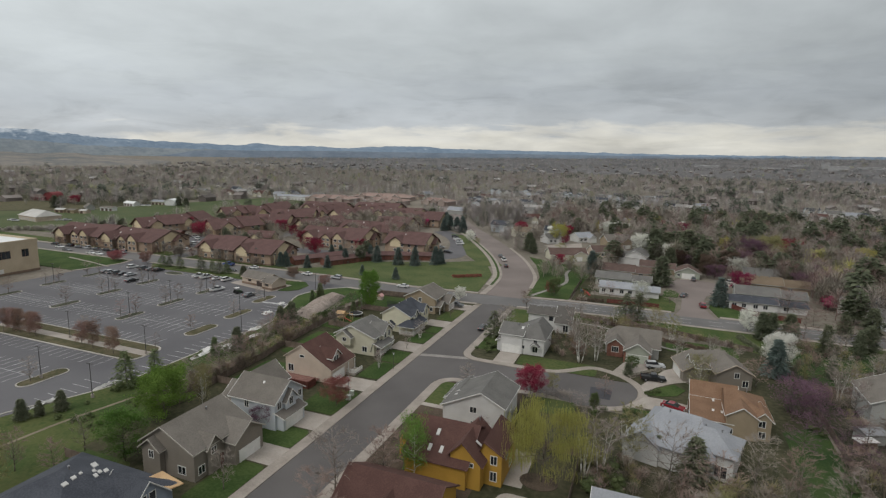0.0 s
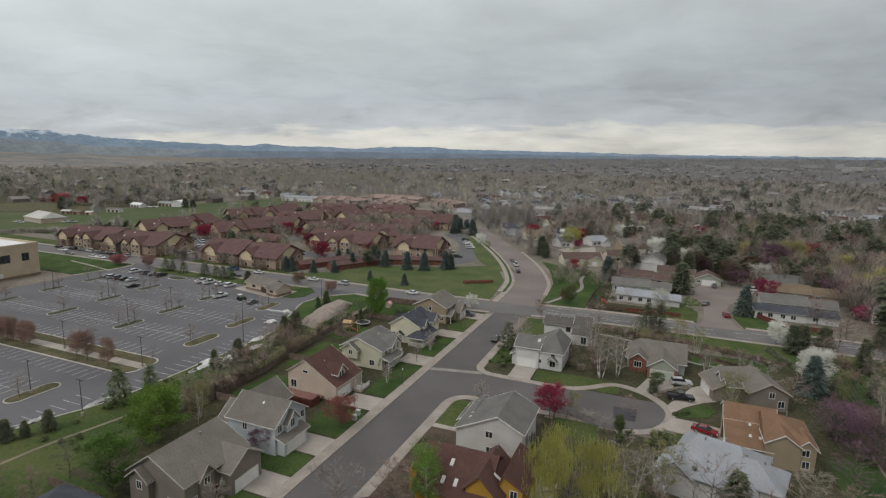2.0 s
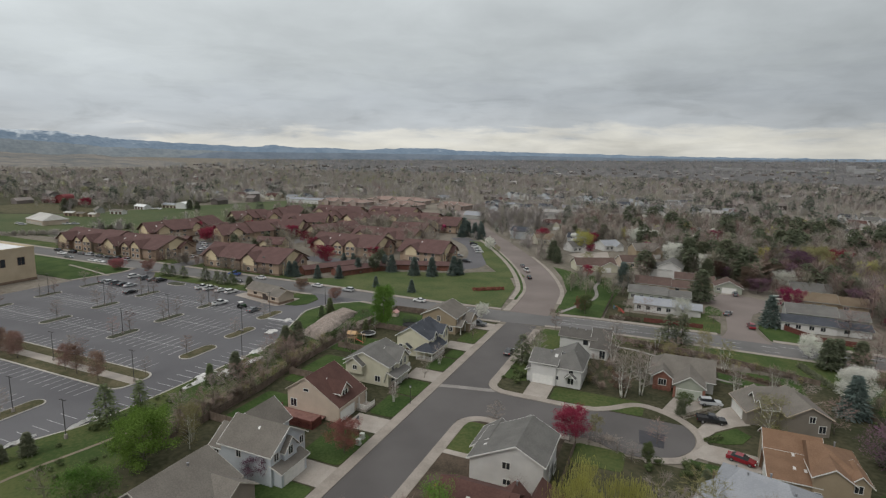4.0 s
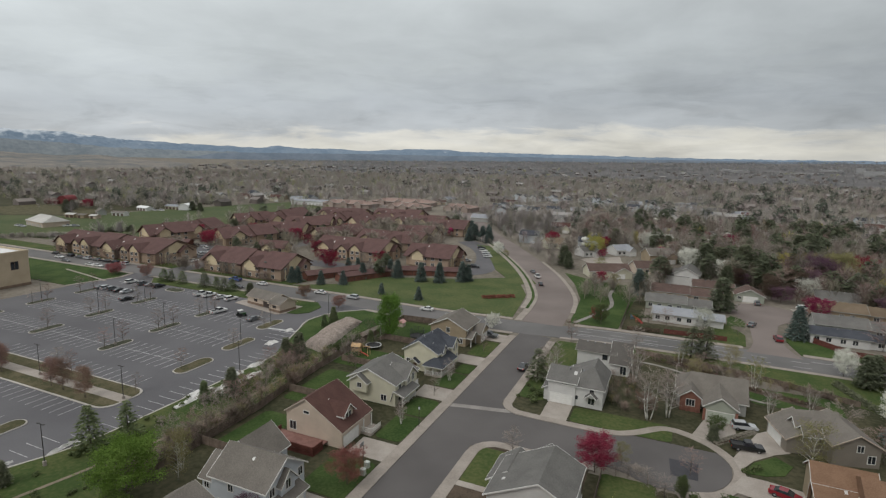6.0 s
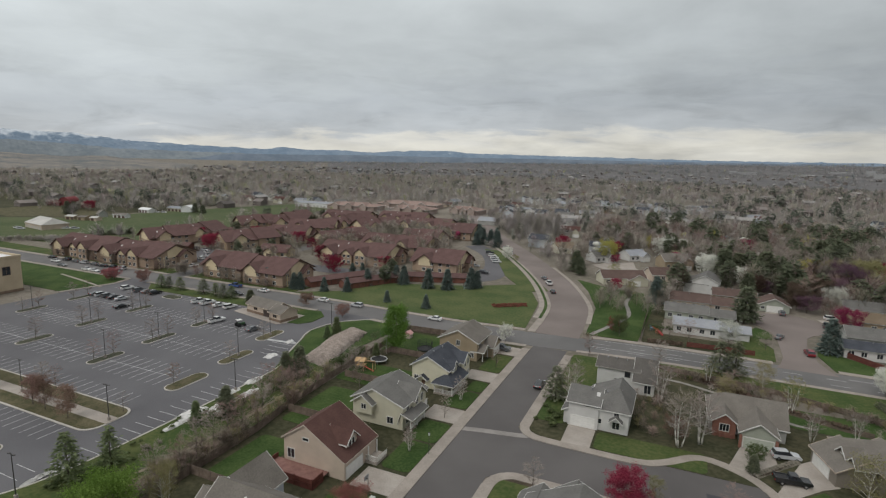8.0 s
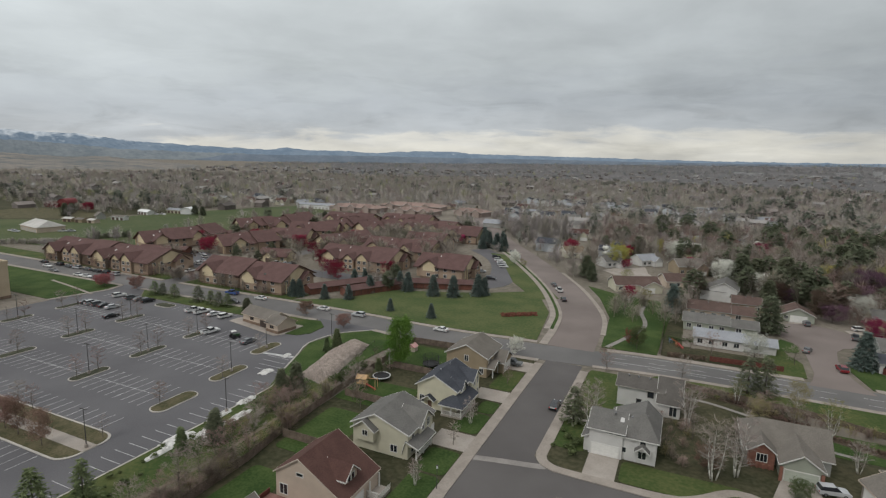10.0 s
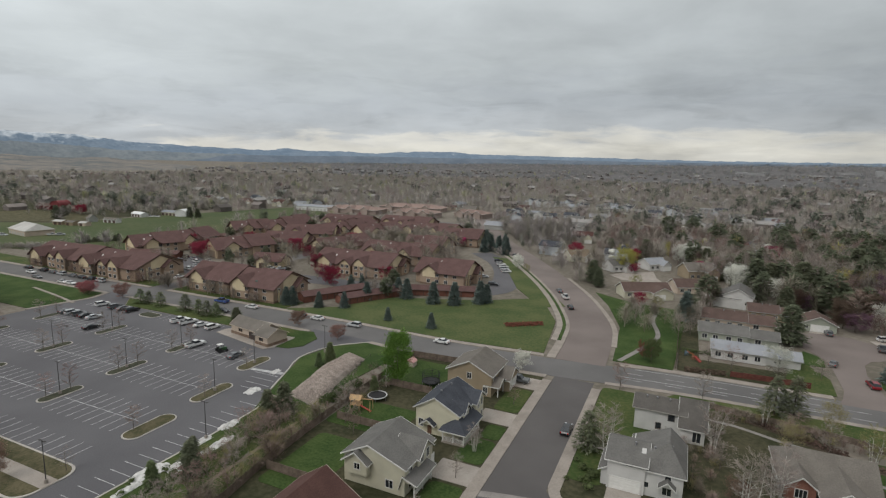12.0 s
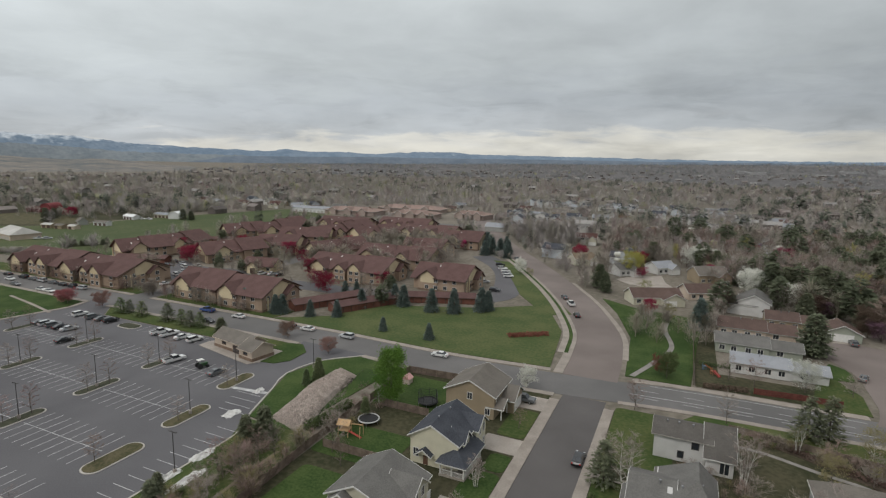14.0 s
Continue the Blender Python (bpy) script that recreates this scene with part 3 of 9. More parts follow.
for p, q in (((51.4, 6.3), (54.3, 9.8)), ((54.3, 9.8), (59.1, 15.3))):
    steps = int(math.hypot(q[0] - p[0], q[1] - p[1]) / 0.48)
    for i in range(steps):
        for side, z in ((-0.5, 0.0), (0.5, 0.0), (-0.22, 0.3), (0.25, 0.3)):
            u = (i + rng.uniform(0.2, 0.8)) / steps
            stone = new("stone", boulders[rng.randrange(4)])
            stone.parent = garden_wall
            stone.matrix_basis = pose(p[0] + (q[0] - p[0]) * u + side * 0.8, p[1] + (q[1] - p[1]) * u - side * 0.65, z, 0, 0, rng.uniform(0, 360))

# ---------------------------------------------------------------- houses
SH_TAUPE = shingles("shingles_taupe", (0.125, 0.112, 0.098), (0.185, 0.168, 0.148))
SH_GREY = shingles("shingles_grey", (0.108, 0.104, 0.098), (0.166, 0.16, 0.15))
SH_DARK = shingles("shingles_dark_grey", (0.082, 0.075, 0.068), (0.125, 0.116, 0.106))
SH_RED = shingles("shingles_red_brown", (0.07, 0.037, 0.032), (0.106, 0.058, 0.049))
SH_SLATE = shingles("shingles_slate", (0.042, 0.046, 0.056), (0.078, 0.083, 0.096))
SH_PALE = shingles("shingles_pale", (0.225, 0.235, 0.255), (0.305, 0.313, 0.33))
SH_ORANGE = shingles("shingles_orange_brown", (0.155, 0.094, 0.060), (0.225, 0.138, 0.09))
SH_BROWN = shingles("shingles_brown", (0.085, 0.058, 0.05), (0.135, 0.093, 0.08))
SH_TAN = shingles("shingles_tan", (0.135, 0.102, 0.07), (0.20, 0.155, 0.11))
SH_ROSE = shingles("tiles_rose", (0.225, 0.16, 0.138), (0.30, 0.218, 0.188))
W_GREIGE = siding("siding_greige", (0.225, 0.198, 0.166))
W_BLUE = siding("siding_pale_blue", (0.50, 0.53, 0.56))
W_BEIGE = siding("siding_beige", (0.52, 0.43, 0.35))
W_CREAM = siding("siding_cream", (0.53, 0.505, 0.395))
W_YELLOW = siding("siding_pale_yellow", (0.62, 0.585, 0.45))
W_TAN = siding("siding_tan", (0.320, 0.256, 0.176))
W_WHITE = siding("siding_white", (0.581, 0.572, 0.554))
W_OCHRE = siding("siding_ochre", (0.42, 0.245, 0.045))
W_GREEN = siding("siding_grey_green", (0.33, 0.35, 0.29))
W_SLATE = siding("siding_blue_grey", (0.24, 0.28, 0.33))
W_GREY = siding("siding_grey", (0.36, 0.36, 0.34))
W_STUCCO = surface("stucco_beige", (0.42, 0.345, 0.245), (0.50, 0.415, 0.305), 0.2, 0.9, 0.2, 8)
DOOR_WHITE = plain("door_white", (0.72, 0.71, 0.68), 0.5)
DOOR_GREEN = plain("door_sage", (0.42, 0.45, 0.38), 0.5)


def block(home, x0, y0, x1, y1, eave, wall, roof, ridge="x", top=None, at=0.5, low=None, base=0.0, hip=(0, 0), over=0.45, trim=WHITE, slope=0.5):
    """One wing: its wall, its roof and the fascia boards. The ridge lies at the fraction at across the wing; low is the eave on the far side."""
    if ridge == "y":
        lx, ly = y1 - y0, x1 - x0
        turn = lambda p: (x1 - p[1], y0 + p[0], p[2])
        at, eave_a, eave_b = 1 - at, (low if low is not None else eave), eave
    else:
        turn = lambda p: (x0 + p[0], y0 + p[1], p[2])
        lx, ly = x1 - x0, y1 - y0
        eave_a, eave_b = eave, (low if low is not None else eave)
    yr = ly * at
    zr = top if top else max(eave_a + slope * yr, eave_b + slope * (ly - yr))
    sa, sb = (zr - eave_a) / max(yr, 0.1), (zr - eave_b) / max(ly - yr, 0.1)
    th = 0.2
    h0, h1 = hip[0] * min(yr, ly - yr), hip[1] * min(yr, ly - yr)
    # wall: a gabled solid; hipped ends stop at the eave
    w = Build()
    if hip[0] or hip[1]:
        w.box(0, 0, base, lx, ly, min(eave_a, eave_b))
    else:
        w.prism([(0, 0, base), (0, ly, base), (0, ly, eave_b), (0, yr, zr), (0, 0, eave_a)][::-1], (lx, 0, 0))
    w.v = [turn(p) for p in w.v]
    part("wall", w, wall, home)
    r, f = Build(), Build()
    o = over
    if hip[0] or hip[1]:
        za, zb = eave_a - o * sa, eave_b - o * sb
        z = min(za, zb)
        ring = [(-o, -o), (lx + o, -o), (lx + o, ly + o), (-o, ly + o)]
        low_r = [(x, y, z) for x, y in ring]
        up_r = [(x, y, z + th) for x, y in ring]
        pts = low_r + up_r + [(h0 if hip[0] else -o, yr, zr + th), (lx - h1 if hip[1] else lx + o, yr, zr + th)]
        r.add(pts, [(3, 2, 1, 0), (0, 1, 5, 4), (1, 2, 6, 5), (2, 3, 7, 6), (3, 0, 4, 7), (4, 5, 9, 8), (6, 7, 8, 9), (5, 6, 9), (7, 4, 8)])
        for (ax, ay), (bx, by) in zip(ring, ring[1:] + ring[:1]):
            gx, gy = (0.05 if ay != by else 0), (0.05 if ax != bx else 0)
            f.box(min(ax, bx) - gx, min(ay, by) - gy, z - 0.06, max(ax, bx) + gx, max(ay, by) + gy, z + th - 0.06)
    else:
        section = [(-o, eave_a - o * sa), (yr, zr), (ly + o, eave_b - o * sb)]
        ring = [(-o, y, z + th) for y, z in section] + [(-o, y, z) for y, z in section[::-1]]
        r.prism(ring[::-1], (lx + 2 * o, 0, 0))
        for x in (-o - 0.06, lx + o):
            rake = [(x, y, z + th + 0.01) for y, z in section] + [(x, y, z - 0.02) for y, z in section[::-1]]
            f.prism(rake[::-1], (0.06, 0, 0))
        f.box(-o, -o - 0.06, section[0][1] - 0.03, lx + o, -o, section[0][1] + th - 0.04)
        f.box(-o, ly + o, section[2][1] - 0.03, lx + o, ly + o + 0.06, section[2][1] + th - 0.04)
    for q in (r, f):
        q.v = [turn(p) for p in q.v]
    part("roof", r, roof, home)
    part("fascia", f, trim, home, "white fascia boards" if trim is WHITE else "")
    return zr


def on_wall(side, x0, y0, x1, y1):
    """Origin, along and outward for a wall of the rectangle."""
    return {"S": ((x0, y0), (1, 0), (0, -1)), "N": ((x1, y1), (-1, 0), (0, 1)), "E": ((x1, y0), (0, 1), (1, 0)), "W": ((x0, y1), (0, -1), (-1, 0))}[side]


def plate(b, spot, u0, u1, z0, z1, d0, d1):
    (ox, oy), (ax, ay), (nx, ny) = spot
    xs = [ox + ax * u + nx * d for u in (u0, u1) for d in (d0, d1)]
    ys = [oy + ay * u + ny * d for u in (u0, u1) for d in (d0, d1)]
    b.box(min(xs), min(ys), z0, max(xs), max(ys), z1)


def window(home, spot, u, z, w, h, bars=2, frame_mat=None):
    fr, t = Build(), 0.11
    plate(fr, spot, u - w / 2 - t, u + w / 2 + t, z - t, z, 0.0, 0.07)
    plate(fr, spot, u - w / 2 - t, u + w / 2 + t, z + h, z + h + t, 0.0, 0.07)
    plate(fr, spot, u - w / 2 - t, u - w / 2, z, z + h, 0.0, 0.07)
    plate(fr, spot, u + w / 2, u + w / 2 + t, z, z + h, 0.0, 0.07)
    for i in range(1, bars):
        c = u - w / 2 + w * i / bars
        plate(fr, spot, c - 0.04, c + 0.04, z, z + h, 0.0, 0.06)
    win = part("window", fr, frame_mat or WHITE, home)
    g = Build()
    plate(g, spot, u - w / 2, u + w / 2, z, z + h, 0.0, 0.025)
    part("pane", g, GLASS, win)


def garage_door(home, spot, u, w, h=2.15, mat=None):
    b = Build()
    for i in range(4):
        plate(b, spot, u - w / 2, u + w / 2, h * i / 4 + 0.02, h * (i + 1) / 4 - 0.02, 0.0, 0.06)
    plate(b, spot, u - w / 2, u + w / 2, 0, h, 0.0, 0.03)
    door = part("garage_door", b, mat or DOOR_WHITE, home, "panelled garage door")
    f = Build()
    plate(f, spot, u - w / 2 - 0.16, u - w / 2, 0, h + 0.16, 0, 0.09)
    plate(f, spot, u + w / 2, u + w / 2 + 0.16, 0, h + 0.16, 0, 0.09)
    plate(f, spot, u - w / 2, u + w / 2, h, h + 0.16, 0, 0.09)
    part("door_frame", f, WHITE, door)


def entry_door(home, spot, u, mat=None):
    b = Build()
    plate(b, spot, u - 0.45, u + 0.45, 0.1, 2.15, 0, 0.05)
    door = part("door", b, mat or WOOD_RED, home)
    k = Build()
    plate(k, spot, u + 0.3, u + 0.36, 1.0, 1.1, 0.05, 0.1)
    part("handle", k, STEEL_GREY, door)


def skylight(home, x, y, z, w=0.7, l=1.2, slope=-0.5, axis="y", mat=None):
    """A flat roof light or a bundle lying on a slope."""
    b = Build()
    hw, hl = w / 2, l / 2
    pts = []
    for dz in (0.02, 0.16):
        for sx, sy in ((-1, -1), (1, -1), (1, 1), (-1, 1)):
            dx, dy = (sx * hw, sy * hl) if axis == "y" else (sx * hl, sy * hw)
            pts.append((x + dx, y + dy, z + dz + (dy if axis == "y" else dx) * slope))
    b.add(pts, [(3, 2, 1, 0), (4, 5, 6, 7), (0, 1, 5, 4), (1, 2, 6, 5), (2, 3, 7, 6), (3, 0, 4, 7)])
    part("skylight", b, mat or ROOF_PALE, home, "pale roof light")


def vent(home, x, y, z):
    b = Build()
    b.tube((x, y, z - 0.3), (x, y, z + 0.55), 0.12, 0.12, 6)
    b.tube((x, y, z + 0.55), (x, y, z + 0.68), 0.2, 0.16, 6)
    part("vent_pipe", b, STEEL_GREY, home)


def chimney(home, x, y, z0, z1, mat):
    b = Build()
    b.box(x - 0.5, y - 0.4, z0, x + 0.5, y + 0.4, z1)
    b.box(x - 0.58, y - 0.48, z1 - 0.2, x + 0.58, y + 0.48, z1)
    b.box(x - 0.25, y - 0.2, z1, x + 0.25, y + 0.2, z1 + 0.3)
    part("chimney", b, mat, home)


def rail(parent, pts, z0, h, mat, gap=0.16, name="railing"):
    b = Build()
    for (ax, ay), (bx, by) in zip(pts, pts[1:]):
        n = max(2, int(math.hypot(bx - ax, by - ay) / gap))
        for i in range(n + 1):
            x, y = ax + (bx - ax) * i / n, ay + (by - ay) * i / n
            b.box(x - 0.025, y - 0.025, z0, x + 0.025, y + 0.025, z0 + h)
        b.prism([(ax - 0.05, ay - 0.05, z0 + h), (bx + 0.05, by - 0.05, z0 + h), (bx + 0.05, by + 0.05, z0 + h), (ax - 0.05, ay + 0.05, z0 + h)], (0, 0, 0.08))
    return part(name, b, mat, parent)


TRIM_RED = plain("trim_red_brown", (0.12, 0.06, 0.05), 0.7)
TRIM_GREIGE = plain("trim_greige", (0.42, 0.39, 0.34))
TRIM_BEIGE = plain("trim_beige", (0.5, 0.43, 0.36))


def home_at(x, y, label, turn=0.0, name="house", group=""):
    return tagged(root(name, x, y, 0.04, turn), label, "house", group)


# --- west side of the residential street
h = home_at(-25.2, -93, "blue-grey house with dark slate roof under repair")
block(h, 0, 3, 18.6, 20.2, 5.0, W_SLATE, SH_SLATE, "x", 9.2, hip=(1, 1), trim=plain("trim_blue", (0.3, 0.33, 0.37)))
block(h, 13.5, 13.0, 19.4, 18.6, 5.2, W_SLATE, SH_SLATE, "x", 8.0)
window(h, on_wall("E", 13.5, 13.0, 19.4, 18.6), 2.0, 4.4, 0.9, 1.8, 1)
window(h, on_wall("E", 13.5, 13.0, 19.4, 18.6), 3.4, 4.4, 0.9, 1.8, 1)
b = Build().prism([(15.5, 18.9, 5.6), (19.6, 18.9, 4.9), (19.6, 21.4, 4.3), (15.5, 21.4, 5.2)], (0, 0, 0.15))
part("roof_deck", b, WOOD_PALE, h, "bare orange plywood roof deck")
for x, y, w, l in ((11.0, 14.7, 0.9, 0.9), (12.2, 14.5, 0.6, 0.6), (12.5, 15.2, 0.7, 0.6), (12.4, 13.8, 0.6, 0.7), (11.7, 14.1, 0.5, 0.5), (11.1, 12.7, 0.5, 0.4), (11.2, 11.7, 0.8, 0.6), (11.4, 10.4, 0.9, 0.7)):
    skylight(h, x, y, 5.2 + 0.488 * (18.6 - x), w * 0.75, l * 0.75, -0.488, "x")
vent(h, 9, 12.6, 8.9)

h = home_at(-20.6, -66, "greige two-storey house with taupe shingle roof")
block(h, 0, 0, 11, 12.3, 5.0, W_GREIGE, SH_TAUPE, "y", 8.2, at=0.42, trim=TRIM_GREIGE)
block(h, 1.0, -0.9, 4.8, 2.5, 4.7, W_GREIGE, SH_TAUPE, "y", 6.2, trim=TRIM_GREIGE)
block(h, 8.0, 6.3, 13.4, 12.9, 4.2, W_GREIGE, SH_TAUPE, "x", 6.3, trim=TRIM_GREIGE)
block(h, 8.6, 2.4, 11.4, 5.0, 4.9, W_GREIGE, SH_TAUPE, "x", 6.4, trim=TRIM_GREIGE)
garage_door(h, on_wall("E", 8.0, 6.3, 13.4, 12.9), 3.3, 4.8)
window(h, on_wall("S", 1.0, -0.9, 4.8, 2.5), 2.0, 3.0, 0.9, 1.2)
window(h, on_wall("S", 0, 0, 11, 12.3), 8.4, 0.9, 1.5, 1.3)
window(h, on_wall("E", 0, 0, 11, 12.3), 1.4, 0.9, 1.2, 1.3)
window(h, on_wall("E", 8.6, 2.4, 11.4, 5.0), 1.3, 3.3, 1.0, 1.1)
entry_door(h, on_wall("E", 0, 0, 11, 12.3), 5.6)
vent(h, 5.8, 8, 7.6)

h = home_at(-21, -48, "pale blue two-storey house with taupe shingle roof")
block(h, 2.2, 0, 12.4, 8.6, 5.5, W_BLUE, SH_TAUPE, "x", 8.4)
block(h, -0.6, 0.8, 3.4, 7.4, 4.0, W_BLUE, SH_TAUPE, "x", 6.4)
block(h, -1.4, 6.0, 5.8, 12.6, 4.8, W_BLUE, SH_TAUPE, "y", 7.8)
block(h, 10.6, 2.6, 13.0, 5.6, 5.2, W_BLUE, SH_TAUPE, "x", 6.9)
block(h, 11.6, 0.5, 14.0, 6.8, 2.7, W_BLUE, SH_TAUPE, "y", 3.5, at=0.15, base=0.0)
garage_door(h, on_wall("E", 11.6, 0.5, 14.0, 6.8), 3.1, 4.9)
s = on_wall("S", 2.2, 0, 12.4, 8.6)
window(h, s, 3.7, 3.7, 0.9, 1.2)
window(h, s, 1.4, 1.2, 0.6, 0.7, 1)
window(h, on_wall("S", -0.6, 0.8, 3.4, 7.4), 0.9, 2.3, 0.9, 1.0)
e = on_wall("E", 4.2, 0, 12.4, 8.6)
window(h, e, 1.3, 3.9, 1.0, 1.3)
window(h, e, 7.6, 3.9, 0.9, 1.3)
window(h, on_wall("E", 10.6, 2.6, 13.0, 5.6), 1.5, 3.9, 1.0, 1.4)
for x in (5.2, 6.6, 8.0, 9.6):
    vent(h, x, 5.2, 7.2)
b = Build().tube((7.6, 3.2, 7.4), (7.8, 3.0, 7.75), 0.42, 0.3, 10)
part("satellite_dish", b, WHITE, h)

h = home_at(-23.6, -26, "beige house with red-brown roof and red deck")
block(h, 0.5, 0, 12.9, 9.8, 5.0, W_BEIGE, SH_RED, "y", 8.0, at=0.36, low=3.3, over=0.3, trim=TRIM_BEIGE)
block(h, 7.8, 2.4, 11.6, 5.6, 5.3, W_BEIGE, SH_RED, "x", 6.8)
window(h, on_wall("E", 7.8, 2.4, 11.6, 5.6), 1.1, 4.2, 0.7, 1.1, 1)
window(h, on_wall("E", 7.8, 2.4, 11.6, 5.6), 2.1, 4.2, 0.7, 1.1, 1)
s = on_wall("S", 0.5, 0, 12.9, 9.8)
window(h, s, 4.6, 5.2, 1.2, 0.5, 1)
window(h, s, 1.5, 1.5, 1.4, 1.6)
garage_door(h, on_wall("E", 0.5, 0, 12.9, 9.8), 2.9, 4.8)
for y in (6.6, 9.4):
    part("porch_post", Build().box(13.2, y, 0.1, 13.4, y + 0.2, 2.9), WHITE, h)
rail(h, [(12.9, 6.4), (15.2, 6.4), (15.2, 9.8)], 0.5, 0.9, WHITE)
b = Build()
b.box(12.9, 6.2, 0, 15.2, 9.9, 0.5)
part("porch_floor", b, CONCRETE, h)
dk = tagged(root("deck", -24.4, -30.4, 0.05), "red-stained wooden deck with solid railing", "deck")
part("floor", Build().box(0, 0, 0.75, 10.6, 4.3, 0.9), surface("deck_boards", (0.17, 0.085, 0.072), (0.25, 0.135, 0.115), 1, 0.8, 0.2, 8), dk)
for nm, bx in (("side_panel", (0, 0, 0.0, 10.6, 0.12, 1.75)), ("side_panel", (10.48, 0.12, 0.0, 10.6, 2.9, 1.75)), ("side_panel", (0, 0.12, 0.0, 0.12, 4.3, 1.75))):
    part(nm, Build().box(*bx), WOOD_RED, dk)
for x in (0.0, 3.5, 7.0, 10.5):
    part("post", Build().box(x - 0.08, -0.06, 0, x + 0.1, 0.14, 1.9), WOOD_RED, dk)

h = home_at(-22, -7, "cream two-storey house with grey shingle roof")
block(h, 0.4, 0, 11.8, 10.2, 4.9, W_CREAM, SH_GREY, "y", 7.3, at=0.42)
block(h, 1.2, -1.1, 5.4, 1.5, 4.6, W_CREAM, SH_GREY, "y", 6.1, base=2.3)
block(h, 8.0, 3.8, 12.3, 8.6, 5.0, W_CREAM, SH_GREY, "x", 7.0)
block(h, 11.2, 0.2, 13.6, 6.6, 2.6, W_CREAM, SH_GREY, "y", 3.4, at=0.1, base=2.4)
window(h, on_wall("S", 1.2, -1.1, 5.4, 1.5), 2.4, 3.3, 1.0, 1.0)
e = on_wall("E", 8.0, 3.8, 12.3, 8.6)
window(h, e, 1.3, 3.6, 0.9, 1.5)
window(h, e, 3.4, 3.6, 0.9, 1.5)
window(h, on_wall("E", 0, 0, 11.8, 11), 2.0, 3.4, 1.0, 1.5)
window(h, on_wall("E", 0, 0, 11.8, 11), 2.2, 0.8, 1.6, 1.3)
garage_door(h, on_wall("E", 0, 0, 11.8, 11), 9.0, 3.4)
entry_door(h, on_wall("E", 0, 0, 11.8, 11), 5.2)
for y in (0.4, 3.3, 6.4):
    part("porch_post", Build().box(13.2, y, 0, 13.4, y + 0.2, 2.6), WHITE, h)
rail(h, [(13.3, 0.5), (13.3, 6.4)], 0.3, 0.8, WHITE)
window(h, on_wall("S", 0, 0, 11.8, 11), 9.0, 0.9, 1.3, 1.3)

h = home_at(-19, 13, "pale yellow house with dark slate shingle roof")
block(h, 0.5, 0, 9.6, 10.8, 5.2, W_YELLOW, SH_SLATE, "y", 7.7, at=0.45)
block(h, 7.6, 1.6, 10.0, 4.2, 5.2, W_YELLOW, SH_SLATE, "x", 6.6)
block(h, 6.0, 6.6, 10.6, 11.0, 5.2, W_YELLOW, SH_SLATE, "x", 6.9)
block(h, 6.9, -1.9, 11.6, 6.4, 2.75, W_YELLOW, SH_SLATE, "y", 4.3, at=0.5, base=2.55, hip=(1, 0))
s = on_wall("S", 0.5, 0, 9.6, 10.8)
window(h, s, 1.1, 1.3, 0.9, 1.5)
window(h, on_wall("E", 7.6, 1.6, 10.0, 4.2), 1.3, 4.3, 1.0, 1.3)
e = on_wall("E", 6.0, 6.6, 10.6, 11.0)
window(h, e, 1.4, 3.6, 0.8, 1.6)
window(h, e, 3.2, 3.6, 0.8, 1.6)
window(h, e, 1.6, 0.9, 0.8, 1.4)
window(h, e, 3.4, 0.9, 0.8, 1.4)
window(h, on_wall("S", 8.2, 0.4, 10, 6.6), 0.9, 0.8, 0.8, 1.2)
for x, y in ((7.0, -1.8), (9.1, -1.8), (11.3, -1.8), (11.3, 2.2), (11.3, 6.0)):
    part("porch_post", Build().box(x, y, 0, x + 0.22, y + 0.22, 2.7), WHITE, h)
rail(h, [(7.1, -1.7), (11.4, -1.7), (11.4, 6.2)], 0.35, 0.8, WHITE)
part("porch_floor", Build().box(6.9, -1.9, 0, 11.6, 6.4, 0.35), CONCRETE, h)
block(h, 2.4, -0.9, 4.6, 0.6, 2.5, W_YELLOW, SH_SLATE, "y", 3.3, base=2.3)
entry_door(h, s, 3.0, plain("door_brown", (0.16, 0.09, 0.06)))
for x, y in ((4.6, 3), (5.0, 7)):
    vent(h, x, y, 7.5)

h = home_at(-21, 34, "tan two-storey corner house with brown-grey roof")
block(h, 0, 0, 10.8, 10.6, 5.1, W_TAN, SH_TAUPE, "y", 7.7)
block(h, 7.0, 4.6, 13.6, 10.9, 3.0, W_TAN, SH_TAUPE, "x", 5.0)
block(h, 9.4, 0.4, 12.4, 4.8, 2.7, W_TAN, SH_TAUPE, "x", 3.9, base=2.5)
s = on_wall("S", 0, 0, 10.8, 10.6)
window(h, s, 5.4, 3.6, 1.0, 1.4)
window(h, on_wall("E", 0, 0, 10.8, 10.6), 2.0, 3.4, 1.2, 1.3)
garage_door(h, on_wall("E", 7.0, 4.6, 13.6, 10.9), 3.2, 4.8)
for y in (0.6, 4.4):
    part("porch_post", Build().box(12.1, y, 0, 12.3, y + 0.2, 2.6), WHITE, h)
window(h, s, 9.4, 0.9, 1.0, 1.3)

# --- east side of the residential street
h = home_at(15.5, -66.2, "low house with dark red-brown shingle roof")
block(h, 0, 0, 14.4, 11.4, 3.2, W_OCHRE, SH_RED, "x", 6.4, trim=TRIM_RED)
block(h, 5, -4, 10.5, 6, 3.2, W_OCHRE, SH_RED, "y", 5.4, trim=TRIM_RED)

